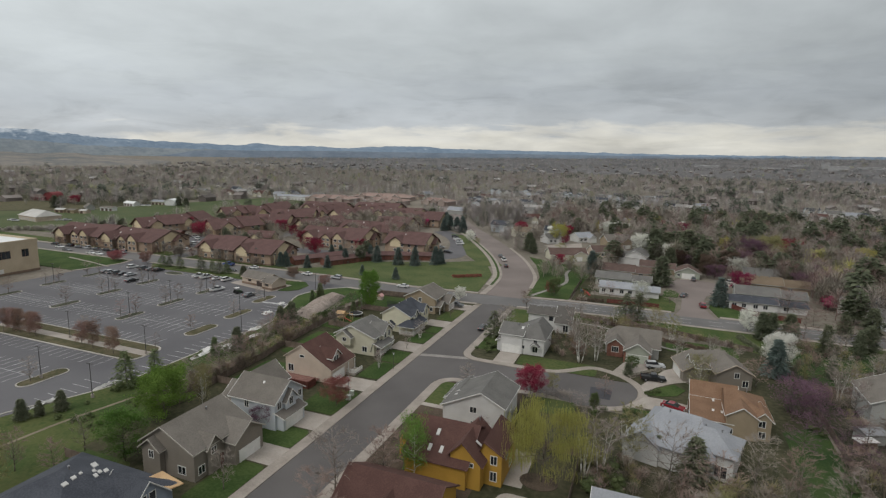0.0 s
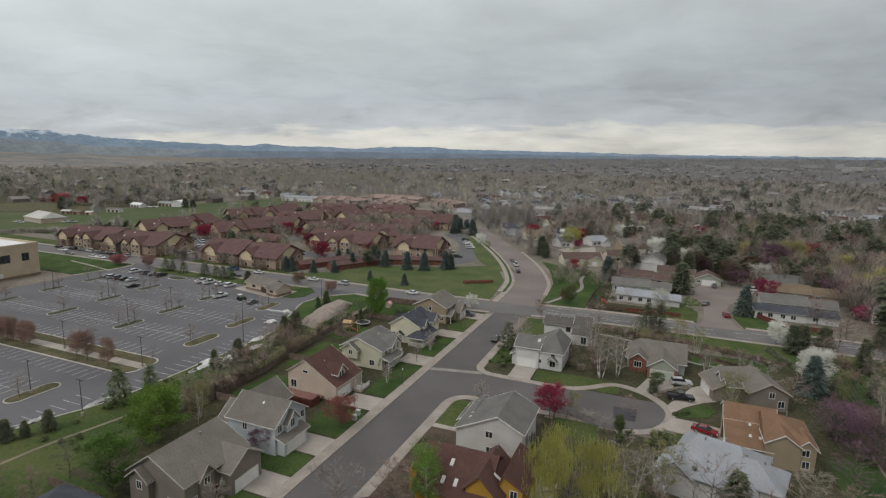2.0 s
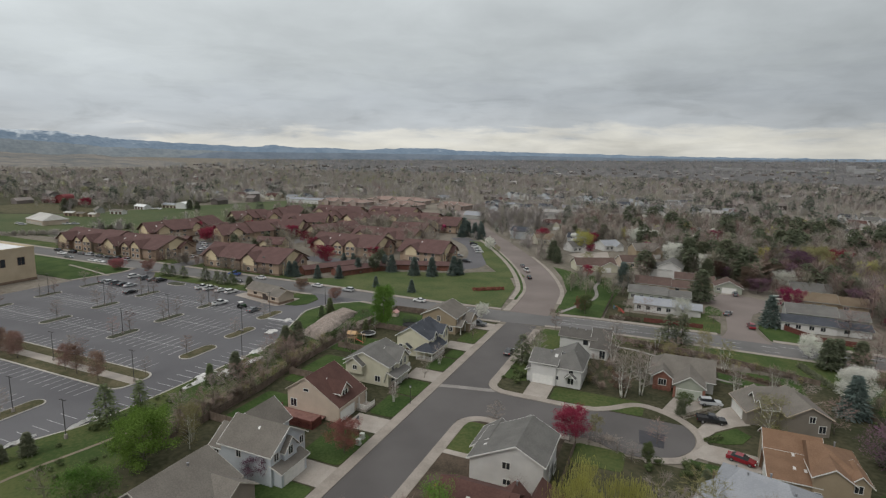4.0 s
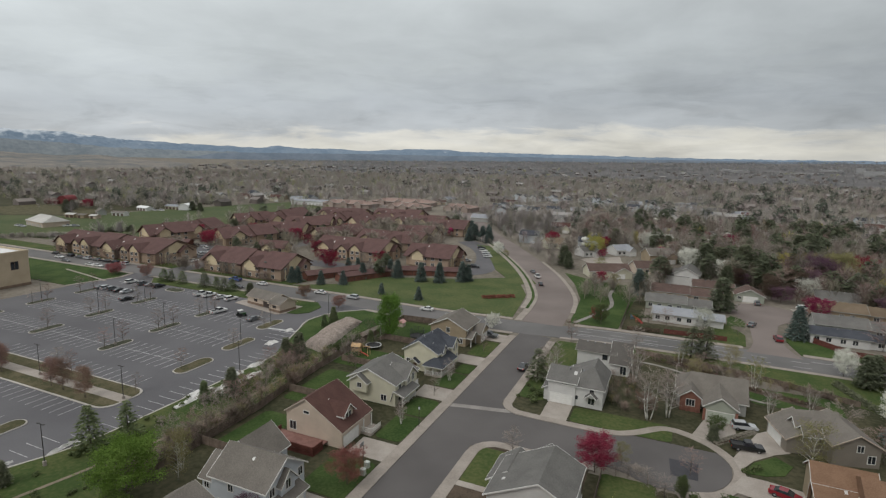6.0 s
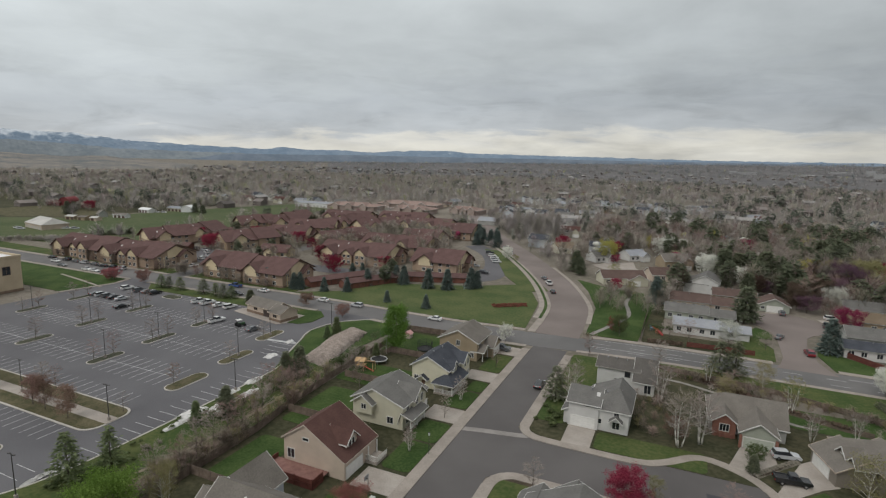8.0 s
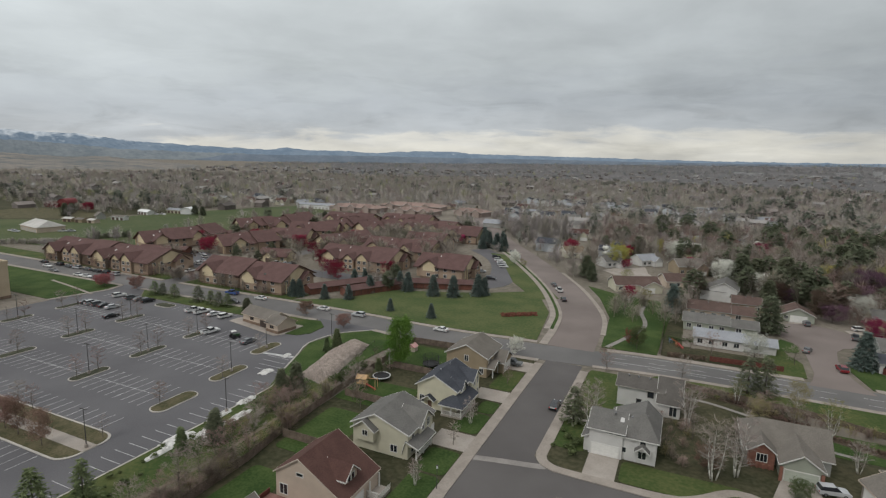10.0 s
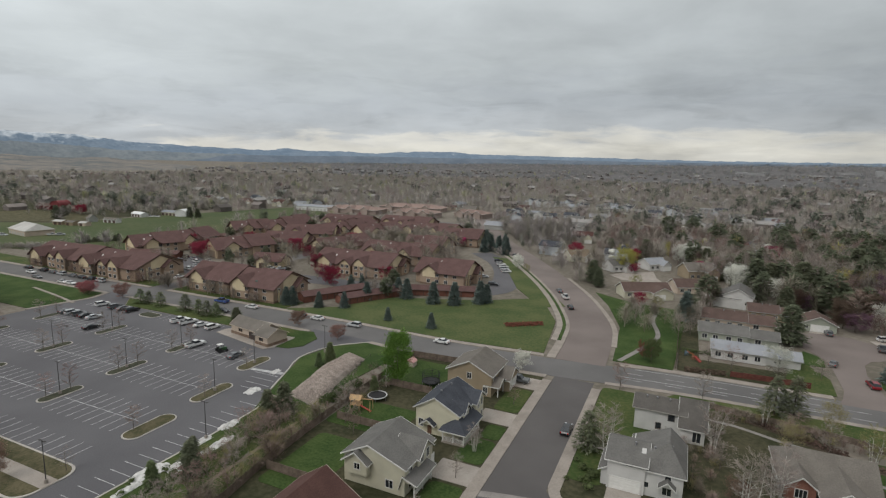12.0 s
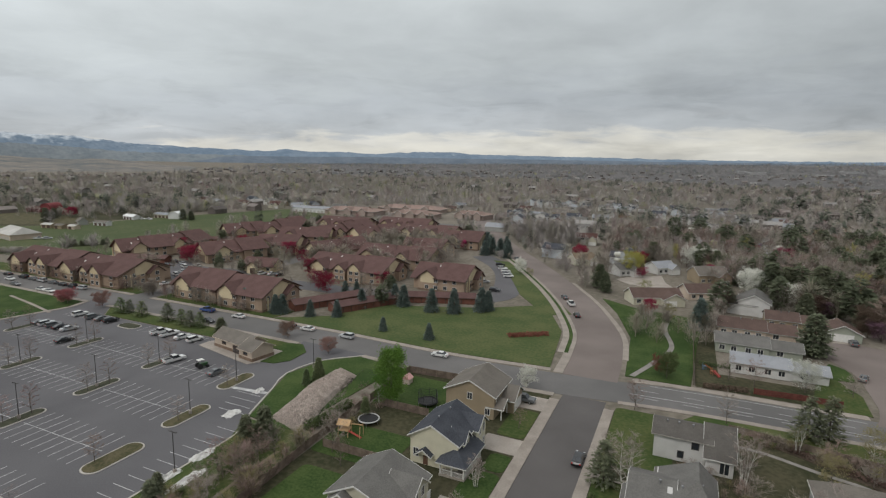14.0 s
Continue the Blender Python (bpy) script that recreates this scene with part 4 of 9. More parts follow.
h = home_at(19, -50.5, "ochre yellow house with dark red roof")
block(h, 0.6, -0.6, 11.0, 12.2, 4.0, W_OCHRE, SH_RED, "x", 7.8, at=0.5, trim=TRIM_RED)
block(h, 8.2, 0.2, 13.2, 9.0, 5.6, W_OCHRE, SH_RED, "y", 7.6, at=0.4, low=4.6, trim=TRIM_RED)
block(h, 12.4, 2.4, 16.0, 11.4, 5.6, W_OCHRE, SH_RED, "y", 7.3, at=0.2, trim=TRIM_RED)
s = on_wall("S", 8.2, 0.2, 13.2, 9.0)
window(h, s, 0.7, 0.8, 0.9, 1.3)
window(h, s, 3.3, 3.8, 1.0, 0.6)
s = on_wall("S", 12.4, 2.4, 16.0, 11.4)
window(h, s, 2.3, 3.7, 0.95, 1.4)
window(h, s, 2.3, 0.9, 0.95, 1.5)
window(h, on_wall("E", 12.4, 2.4, 16.0, 11.4), 3.0, 3.5, 1.0, 1.4)
window(h, on_wall("E", 12.4, 2.4, 16.0, 11.4), 5.6, 0.9, 1.4, 1.4)
for x, y in ((4.9, 3.4), (4.4, 0.9), (6.4, 0.9)):
    skylight(h, x, y, 4.2 + 0.594 * (y + 0.6), 0.55, 1.0, 0.594)
skylight(h, 12.2, 3.0, 6.2, 0.45, 1.3, -0.75, "x")
# gable of the garage over the west slope
block(h, -1.2, 3.6, 2.6, 7.6, 4.4, W_OCHRE, SH_RED, "x", 5.6, trim=TRIM_RED)

vent(h, 10.4, 8.4, 7.6)
part("garage_wall", Build().box(-2.5, 4, 0, 1.0, 9.6, 3.6), W_OCHRE, h)

h = home_at(19.2, -33.2, "white house with grey shingle gable roof")
block(h, 0, 0, 12.0, 10.5, 4.5, W_WHITE, SH_GREY, "y", 8.1, at=0.63, low=5.9)
block(h, 3.0, 9.6, 9.6, 14.2, 4.0, W_WHITE, SH_GREY, "y", 6.2)
block(h, -1.4, 5.4, 4.5, 12.4, 3.4, W_WHITE, SH_GREY, "y", 5.4)
s = on_wall("S", 0, 0, 12.4, 10.5)
window(h, s, 6.1, 3.9, 1.2, 1.1)
window(h, s, 6.3, 1.2, 1.2, 0.9)
window(h, on_wall("E", 0, 0, 12.4, 10.5), 3.4, 2.8, 1.2, 1.3)
window(h, on_wall("E", 0, 0, 12.4, 10.5), 7.4, 0.9, 1.8, 1.8)
vent(h, 7.6, 7.0, 6.9)
vent(h, 6.8, 12, 5.9)
skylight(h, 1.6, 3.0, 5.45, 0.5, 0.5, 0.45, "x")

h = home_at(49.6, -59.2, "low house with pale blue-grey shingle roof")
block(h, 0, 0, 12, 9, 3.4, W_WHITE, SH_PALE, "x", 7.4, at=0.6)
block(h, 9, 2, 15, 8, 3.0, W_WHITE, SH_PALE, "x", 5.4, hip=(0, 1))
for x in (2, 5, 8):
    vent(h, x, 5.6, 6.0)

h = home_at(54.6, -21.6, "white house with pale blue-grey shingle roof", -16)
block(h, 1.4, -8.5, 14.0, 5.5, 4.0, W_WHITE, SH_PALE, "x", 7.1, at=0.58, hip=(0.5, 0.6), trim=STEEL_GREY)
block(h, 0, -9.0, 6.0, -1.5, 3.4, W_WHITE, SH_PALE, "y", 5.6, trim=STEEL_GREY)
block(h, 10.0, -6.4, 17.0, 1.2, 4.6, W_WHITE, SH_PALE, "x", 6.7, hip=(0, 1), trim=STEEL_GREY)
s = on_wall("S", 10.0, -6.4, 17.0, 1.2)
window(h, s, 2.4, 2.6, 1.4, 1.1)
window(h, s, 5.2, 0.6, 1.8, 2.0)
window(h, on_wall("W", 1.4, -8.5, 14.0, 5.5), 3.0, 1.0, 1.6, 1.4)
for x, y, z in ((3.6, 0.8, 6.3), (5.5, -1.2, 6.8), (8.2, 0.4, 6.9), (11.6, -1.6, 6.2), (14.2, -2.0, 6.2)):
    vent(h, x, y, z)

h = home_at(64, -14.9, "tan house with orange-brown shingle roof")
block(h, 0, 7.4, 9.5, 14, 5.3, W_TAN, SH_ORANGE, "x", 7.4)
block(h, 0, -0.2, 8.0, 8.2, 2.9, W_TAN, SH_ORANGE, "x", 5.2, at=0.96)
block(h, 6.9, 0.8, 15.4, 13.6, 4.8, W_TAN, SH_ORANGE, "x", 7.8, hip=(0, 1))
block(h, 6.8, -0.7, 12.8, 7, 5.0, W_TAN, SH_ORANGE, "y", 6.9)
block(h, 12.4, 0.2, 15.6, 6, 4.8, W_TAN, SH_ORANGE, "y", 6.2)
window(h, on_wall("S", 6.8, -0.7, 12.8, 7), 0.9, 0.9, 0.9, 1.1)
s = on_wall("S", 12.4, 0.2, 15.6, 6)
window(h, s, 1.4, 3.1, 1.2, 1.3)
window(h, s, 1.6, 0.6, 1.2, 1.4)
for x, y in ((4.4, 3.0), (6.2, 2.8), (4.6, 6.4)):
    skylight(h, x, y, 2.95 + 0.285 * (y + 0.2), 0.5, 0.8, 0.285, mat=plain("roof_dome", (0.5, 0.48, 0.46), 0.3))
garage_door(h, on_wall("W", 0, -0.2, 8.0, 8.2), 4.0, 4.8)
vent(h, 11.5, 8.8, 7.4)
h.scale = (0.86, 0.82, 0.9)

# --- north side of the court
h = home_at(18.4, 10.6, "white two-storey house with grey shingle roof")
block(h, 0, 0, 5.9, 8.6, 5.2, W_WHITE, SH_GREY, "x", 7.0)
block(h, 3.4, 0.4, 11.6, 11.2, 5.0, W_WHITE, SH_GREY, "y", 8.0, at=0.7, hip=(1.5, 0.6))
block(h, -1.0, 0.6, 0.4, 7, 2.9, W_WHITE, SH_GREY, "y", 3.6, at=0.9)
garage_door(h, on_wall("S", 0, 0, 5.9, 9.6), 2.9, 4.7)
s = on_wall("S", 5.7, 0.4, 11.6, 11.2)
window(h, s, 0.5, 1.5, 0.6, 0.9, 1)
window(h, s, 3.6, 0.9, 1.3, 1.7)
block(h, 8.4, -0.7, 10.2, 0.6, 2.9, W_WHITE, SH_GREY, "y", 3.7, base=2.75)
window(h, s, 3.6, 3.5, 0.9, 0.7, 1)
window(h, on_wall("E", 5.7, 0.4, 11.6, 11.2), 2.2, 1.0, 0.9, 1.5)
window(h, on_wall("E", 5.7, 0.4, 11.6, 11.2), 4.4, 3.3, 0.9, 1.3)
skylight(h, 5.4, 2.6, 6.35, 0.7, 1.0, 0.437)
for x, y in ((7, 3.2), (9.6, 4.2), (4, 3.4)):
    vent(h, x, y, 6.6 + 0.3 * (y - 3))

h = home_at(20.6, 34, "white and grey-green house with grey shingle roof")
block(h, 0, 0.5, 9.4, 7.6, 4.6, W_WHITE, SH_DARK, "x", 5.9, trim=plain("dull_trim", (0.34, 0.32, 0.29)))
block(h, 8.6, -1.6, 13.0, 5.0, 3.1, W_WHITE, SH_DARK, "x", 6.7, at=0.86, low=5.9)
s = on_wall("S", 0, 0.5, 9.4, 9.6)
window(h, s, 6.9, 2.9, 1.1, 1.2, 1, plain("dark_frame", (0.1, 0.09, 0.08)))
window(h, s, 4.6, 0.8, 0.9, 1.2, 1, plain("dark_frame", (0.1, 0.09, 0.08)))
window(h, on_wall("E", 8.6, -1.6, 13.0, 5.0), 4.4, 3.6, 0.9, 1.4)
window(h, on_wall("S", 8.6, -1.6, 13.0, 5.0), 3.0, 0.5, 1.4, 2.0)
for x in (2.0, 4.0, 6.4):
    vent(h, x, 3.4, 5.6)

h = home_at(44.6, 17.6, "grey-roofed ranch house with brick and sage garage")
block(h, 0, 4.0, 13.4, 14.5, 3.0, W_GREY, SH_TAUPE, "x", 6.2, hip=(0.5, 0))
block(h, 5.2, -1.0, 11.2, 8, 3.2, W_GREEN, SH_TAUPE, "y", 5.2)
block(h, 0.6, 1.8, 4.6, 7, 3.3, BRICK, SH_TAUPE, "y", 4.8)
garage_door(h, on_wall("S", 5.2, -1.0, 11.2, 8), 3.0, 4.9, mat=DOOR_GREEN)
window(h, on_wall("S", 0.6, 1.8, 4.6, 7), 2.0, 1.3, 1.6, 1.4, 3)
for i in range(4):
    part("buttress", Build().box(0.9 + i * 0.95, 1.5, 0, 1.25 + i * 0.95, 1.8, 0.9), BRICK, h)
for x in (4.95, 10.95):
    part("pier", Build().box(x, -1.35, 0, x + 0.5, -1.0, 2.6), BRICK, h)
window(h, on_wall("E", 0, 4.0, 13.4, 14.5), 4.0, 1.0, 1.2, 1.2)

h = home_at(63.4, 9.0, "greige house with brown-grey roof and white garage door", 15)
block(h, 0, 0, 7.4, 8.2, 2.9, W_GREIGE, SH_TAUPE, "y", 5.2, at=0.6, trim=W_BEIGE)
block(h, 3.6, 0.4, 10.2, 9.6, 4.3, W_GREIGE, SH_TAUPE, "x", 6.4, hip=(0.7, 0), trim=W_BEIGE)
block(h, 6.2, -3.0, 14.0, 7, 3.9, W_GREIGE, SH_TAUPE, "y", 6.0, trim=W_BEIGE)
block(h, 2.4, 2.2, 5.0, 4.6, 4.5, W_GREIGE, SH_TAUPE, "x", 5.6, base=2.5)
block(h, 2.6, -0.6, 5.2, 1.6, 4.2, W_GREIGE, SH_TAUPE, "x", 5.2)
garage_door(h, on_wall("W", 0, 0, 7.4, 8.2), 3.4, 5.2)
window(h, on_wall("W", 2.4, 2.2, 5.0, 4.6), 1.2, 3.5, 1.3, 0.8)
window(h, on_wall("W", 2.6, -0.6, 5.2, 1.6), 1.1, 2.6, 1.0, 1.2)
s = on_wall("S", 6.2, -3.0, 14.0, 7)
window(h, s, 4.4, 2.9, 1.0, 1.2)
window(h, s, 6.4, 0.9, 1.2, 1.4)

h = home_at(97, 0.3, "grey house with taupe roof behind the fence")
block(h, 0, 0, 12, 11, 5.2, W_GREY, SH_TAUPE, "y", 8.0)
window(h, on_wall("W", 0, 0, 12, 11), 4.0, 3.2, 1.4, 1.2)
window(h, on_wall("S", 0, 0, 12, 11), 4.0, 3.2, 1.4, 1.2)

h = home_at(116, 96, "white two-storey house with grey gable roof", -12)
block(h, 0, 0, 11, 13, 5.2, W_WHITE, SH_GREY, "y", 8.2)
block(h, 8, -2.5, 18, 7, 4.6, W_BLUE, SH_SLATE, "x", 7.0)
for u in (2.6, 6.4):
    window(h, on_wall("S", 0, 0, 11, 13), u, 3.4, 1.3, 1.3)
window(h, on_wall("W", 0, 0, 11, 13), 5.0, 3.4, 1.4, 1.3)
window(h, on_wall("S", 8, -2.5, 18, 7), 5.0, 1.0, 1.8, 1.4)
h = home_at(121, 78, "pale blue house with low grey roof", -8)
block(h, 0, 0, 15, 10, 3.2, W_BLUE, SH_GREY, "x", 6.0)
block(h, 9, -3, 15, 6, 3.2, W_BLUE, SH_GREY, "y", 5.6)
window(h, on_wall("S", 0, 0, 15, 10), 3.0, 1.0, 1.6, 1.3)
garage_door(h, on_wall("S", 9, -3, 15, 6), 3.0, 4.6)

# --- across the wide street
ROW = "row houses by the close"
for x, y, w, d, e, t, wall, roof, label in (
        (36.5, 87.2, 21.4, 8.5, 2.8, 4.2, W_WHITE, SH_PALE, "white row house with pale metal-grey roof"),
        (33.4, 103.2, 21.4, 8.8, 3.0, 4.7, W_GREEN, SH_GREY, "grey-green row house with grey roof"),
        (34.6, 120.3, 21.2, 9.2, 3.0, 5.1, W_BEIGE, SH_BROWN, "row house with dark brown roof"),
        (49.6, 137.0, 15.0, 9.0, 3.0, 4.9, W_TAN, SH_BROWN, "brown-roofed house behind the row"),
        (81.2, 86.2, 24, 8, 2.8, 4.1, W_WHITE, SH_SLATE, "white row house with dark slate roof"),
        (84.6, 98.4, 23, 9, 3.1, 5.2, W_GREY, SH_GREY, "grey row house with grey roof"),
        (88, 118.6, 25, 9.5, 3.2, 5.4, W_TAN, SH_TAN, "tan row house with golden-brown roof"),
        (92, 136, 22, 9.5, 3.4, 5.6, W_CREAM, SH_GREY, "cream row house with grey roof")):
    h = home_at(x, y, label, 0, "row_house", ROW)
    block(h, 0, 0, w * 0.62, d, e, wall, roof, "x", t, at=0.55, trim=W_GREY)
    block(h, w * 0.6, 0.8, w, d - 0.4, e - 0.4, wall, roof, "x", t - 0.5, trim=W_GREY)
    s = on_wall("S", 0, 0, w * 0.62, d)
    for u in (1.6, 4.6, 8.2, 11.2):
        if u < w * 0.6:
            window(h, s, u, 0.9, 1.3, 1.3)
            if e > 4:
                window(h, s, u + 0.4, 3.3, 1.1, 1.1)
    window(h, on_wall("S", w * 0.6, 0.8, w, d - 0.4), 3.2, 0.9, 1.5, 1.3)
    vent(h, w * 0.3, d * 0.45, t - 0.2)
    vent(h, w * 0.45, d * 0.5, t - 0.2)
h = home_at(64.6, 131.2, "sage house with brown roof and white garage door")
block(h, 0, 0, 9.9, 9, 2.6, W_GREEN, SH_BROWN, "y", 5.0)
garage_door(h, on_wall("S", 0, 0, 9.9, 9), 5.2, 4.9, 2.2)
window(h, on_wall("S", 0, 0, 9.9, 9), 1.4, 1.0, 1.1, 1.0)
structure("drive_close", slab([(66.6, 128.6), (73.4, 129.4), (73, 131.1), (67, 131.1)], -0.05, 0.07), CONCRETE, "short pale concrete drive before the sage garage", "driveway")
structure("drive_close_east", slab([(83.5, 123), (90, 127), (90.5, 132.5), (82.5, 127.6)], -0.05, 0.07), CONCRETE, "pale concrete drive off the round end", "driveway")


for x, y, turn, w, d, e, t, wall, roof, label in (
        (7.0, 145.5, 28, 19, 9, 3.0, 5.6, W_CREAM, SH_BROWN, "cream ranch house with brown roof by the bend"), (26, 164, 28, 17, 9, 3.0, 5.6, W_BEIGE, SH_BROWN, "beige ranch house with dark brown roof"),
        (-4, 197, 45, 10, 9, 3.2, 5.6, W_WHITE, SH_GREY, "white house with grey roof beside a drive"), (12, 211, 45, 11, 9, 3.2, 5.6, W_WHITE, SH_PALE, "white house with pale roof beside a drive"),
        (30, 198, 30, 14, 10, 4.2, 7.2, W_TAN, SH_TAUPE, "tan house with taupe roof among trees"), (-28, 214, 40, 12, 9, 3.2, 5.8, W_CREAM, SH_TAN, "cream house with tan roof near the street")):
    h = home_at(x, y, label, turn)
    block(h, 0, 0, w, d, e, wall, roof, "x", t)
    block(h, w * 0.55, -3, w - 0.4, d * 0.6, e * 0.95, wall, roof, "y", t * 0.88)
    window(h, on_wall("S", 0, 0, w, d), 2.0, 0.9, 1.5, 1.3)
    window(h, on_wall("S", 0, 0, w, d), 5.0, 0.9, 1.5, 1.3)
    garage_door(h, on_wall("S", w * 0.55, -3, w - 0.4, d * 0.6), 2.6, 4.4)
    vent(h, w * 0.4, d * 0.5, t - 0.2)
structure("driveway_double", slab([(-5, 190), (2, 181), (17, 189.5), (14, 209), (0, 198)], -0.05, 0.102), CONCRETE, "wide concrete drive before two garages", "driveway")

# --- the lot's pump house and the office block
h = tagged(root("service_building", -95.2, 40.4, 0.02, -10), "tan service building with brown stone base and shingle roof", "building")
block(h, 0, 0, 14.2, 6.2, 2.9, W_BEIGE, SH_TAUPE, "x", 4.8, trim=W_BEIGE)
block(h, 13.4, -1.6, 18.8, 5.2, 2.8, W_BEIGE, SH_TAUPE, "x", 4.5, trim=W_BEIGE)
part("stone_base", Build().box(-0.12, -0.12, 0, 13.4, 6.32, 0.9), STONE, h)
part("stone_base", Build().box(13.28, -1.72, 0, 18.92, 5.32, 0.9), STONE, h)
# no recess is built: a dark panel on the wall stands for its shade
b = Build()
plate(b, on_wall("S", 0, 0, 14.2, 6.2), 8.6, 11.8, 0.0, 2.2, 0.13, 0.2)
part("door", b, plain("entry_shade_dark", (0.05, 0.035, 0.03)), h, "dark panel standing for a shaded recessed entry")
window(h, on_wall("S", 0, 0, 14.2, 6.2), 4.4, 1.4, 1.6, 0.8, 2, STONE)
window(h, on_wall("S", 13.4, -1.6, 18.8, 5.2), 2.7, 1.4, 1.6, 0.8, 2, STONE)
structure("pavement_service", slab([(-99.5, 38.6), (-77.2, 33.9), (-75.4, 36.4), (-75.4, 45.6), (-96, 47), (-99.5, 42)], 0.0, 0.122), CONCRETE, "concrete apron round the service building", "pavement")
structure("lawn_service", slab([(-75.4, 37), (-71.6, 37.6), (-69, 41), (-69.4, 48), (-74, 52.4), (-78.8, 51.6), (-79.2, 46), (-75.4, 45.6)], 0.0, 0.155), LAWN, "small mown lawn by the service building", "lawn")

h = tagged(root("office_building", -235, -32, 0.0), "beige stucco office block with flat white roof", "building")
part("wall", Build().box(0, 0, 0, 48, 54, 12.6), W_STUCCO, h)
b = Build()
for q in ((-0.15, -0.15, 48.15, 0.35), (-0.15, 53.65, 48.15, 54.15), (-0.15, 0.35, 0.35, 53.65), (47.65, 0.35, 48.15, 53.65)):
    b.box(q[0], q[1], 12.6, q[2], q[3], 13.5)
part("parapet", b, W_STUCCO, h)
part("roof", Build().box(0.35, 0.35, 12.6, 47.65, 53.65, 12.75), plain("roof_membrane", (0.66, 0.66, 0.66), 0.8), h, "white roof membrane")
part("roof_unit", Build().box(20, 20, 12.75, 25, 24, 14.6), STEEL_GREY, h)
part("roof_unit", Build().box(38, 40, 12.75, 41, 43, 14.0), STEEL_GREY, h)
e = on_wall("E", 0, 0, 48, 54)
for u, w in ((6, 2.5), (12, 4.5), (18, 2.5), (24, 2.5), (30, 2.5), (36, 2.5), (41, 4.8), (49, 2.5)):
    window(h, e, u, 6.6, w, 3.0, 2 if w < 3 else 3, STONE)
b = Build()
plate(b, e, 38.4, 40.4, 0, 2.6, 0, 0.08)
part("door", b, WHITE, h)
part("base_course", Build().box(-0.1, -0.1, 0, 48.1, 54.1, 0.9), STONE, h)

# ---------------------------------------------------------------- apartments
W_APT = surface("stucco_ochre_cream", (0.58, 0.48, 0.315), (0.68, 0.58, 0.40), 0.2, 0.9, 0.1, 6)
W_APT2 = surface("stucco_umber", (0.31, 0.228, 0.168), (0.40, 0.302, 0.226), 0.2, 0.9, 0.1, 6)
W_SHOP = surface("stucco_dusty_rose", (0.30, 0.24, 0.21), (0.38, 0.31, 0.275), 0.2, 0.9, 0.1, 6)
SH_APT = shingles("shingles_maroon_brown", (0.092, 0.054, 0.05), (0.136, 0.082, 0.076))
ROOF_LIGHT = plain("roof_light_grey", (0.62, 0.61, 0.59), 0.4)
TRIM_APT = plain("trim_brown", (0.085, 0.05, 0.038), 0.7)


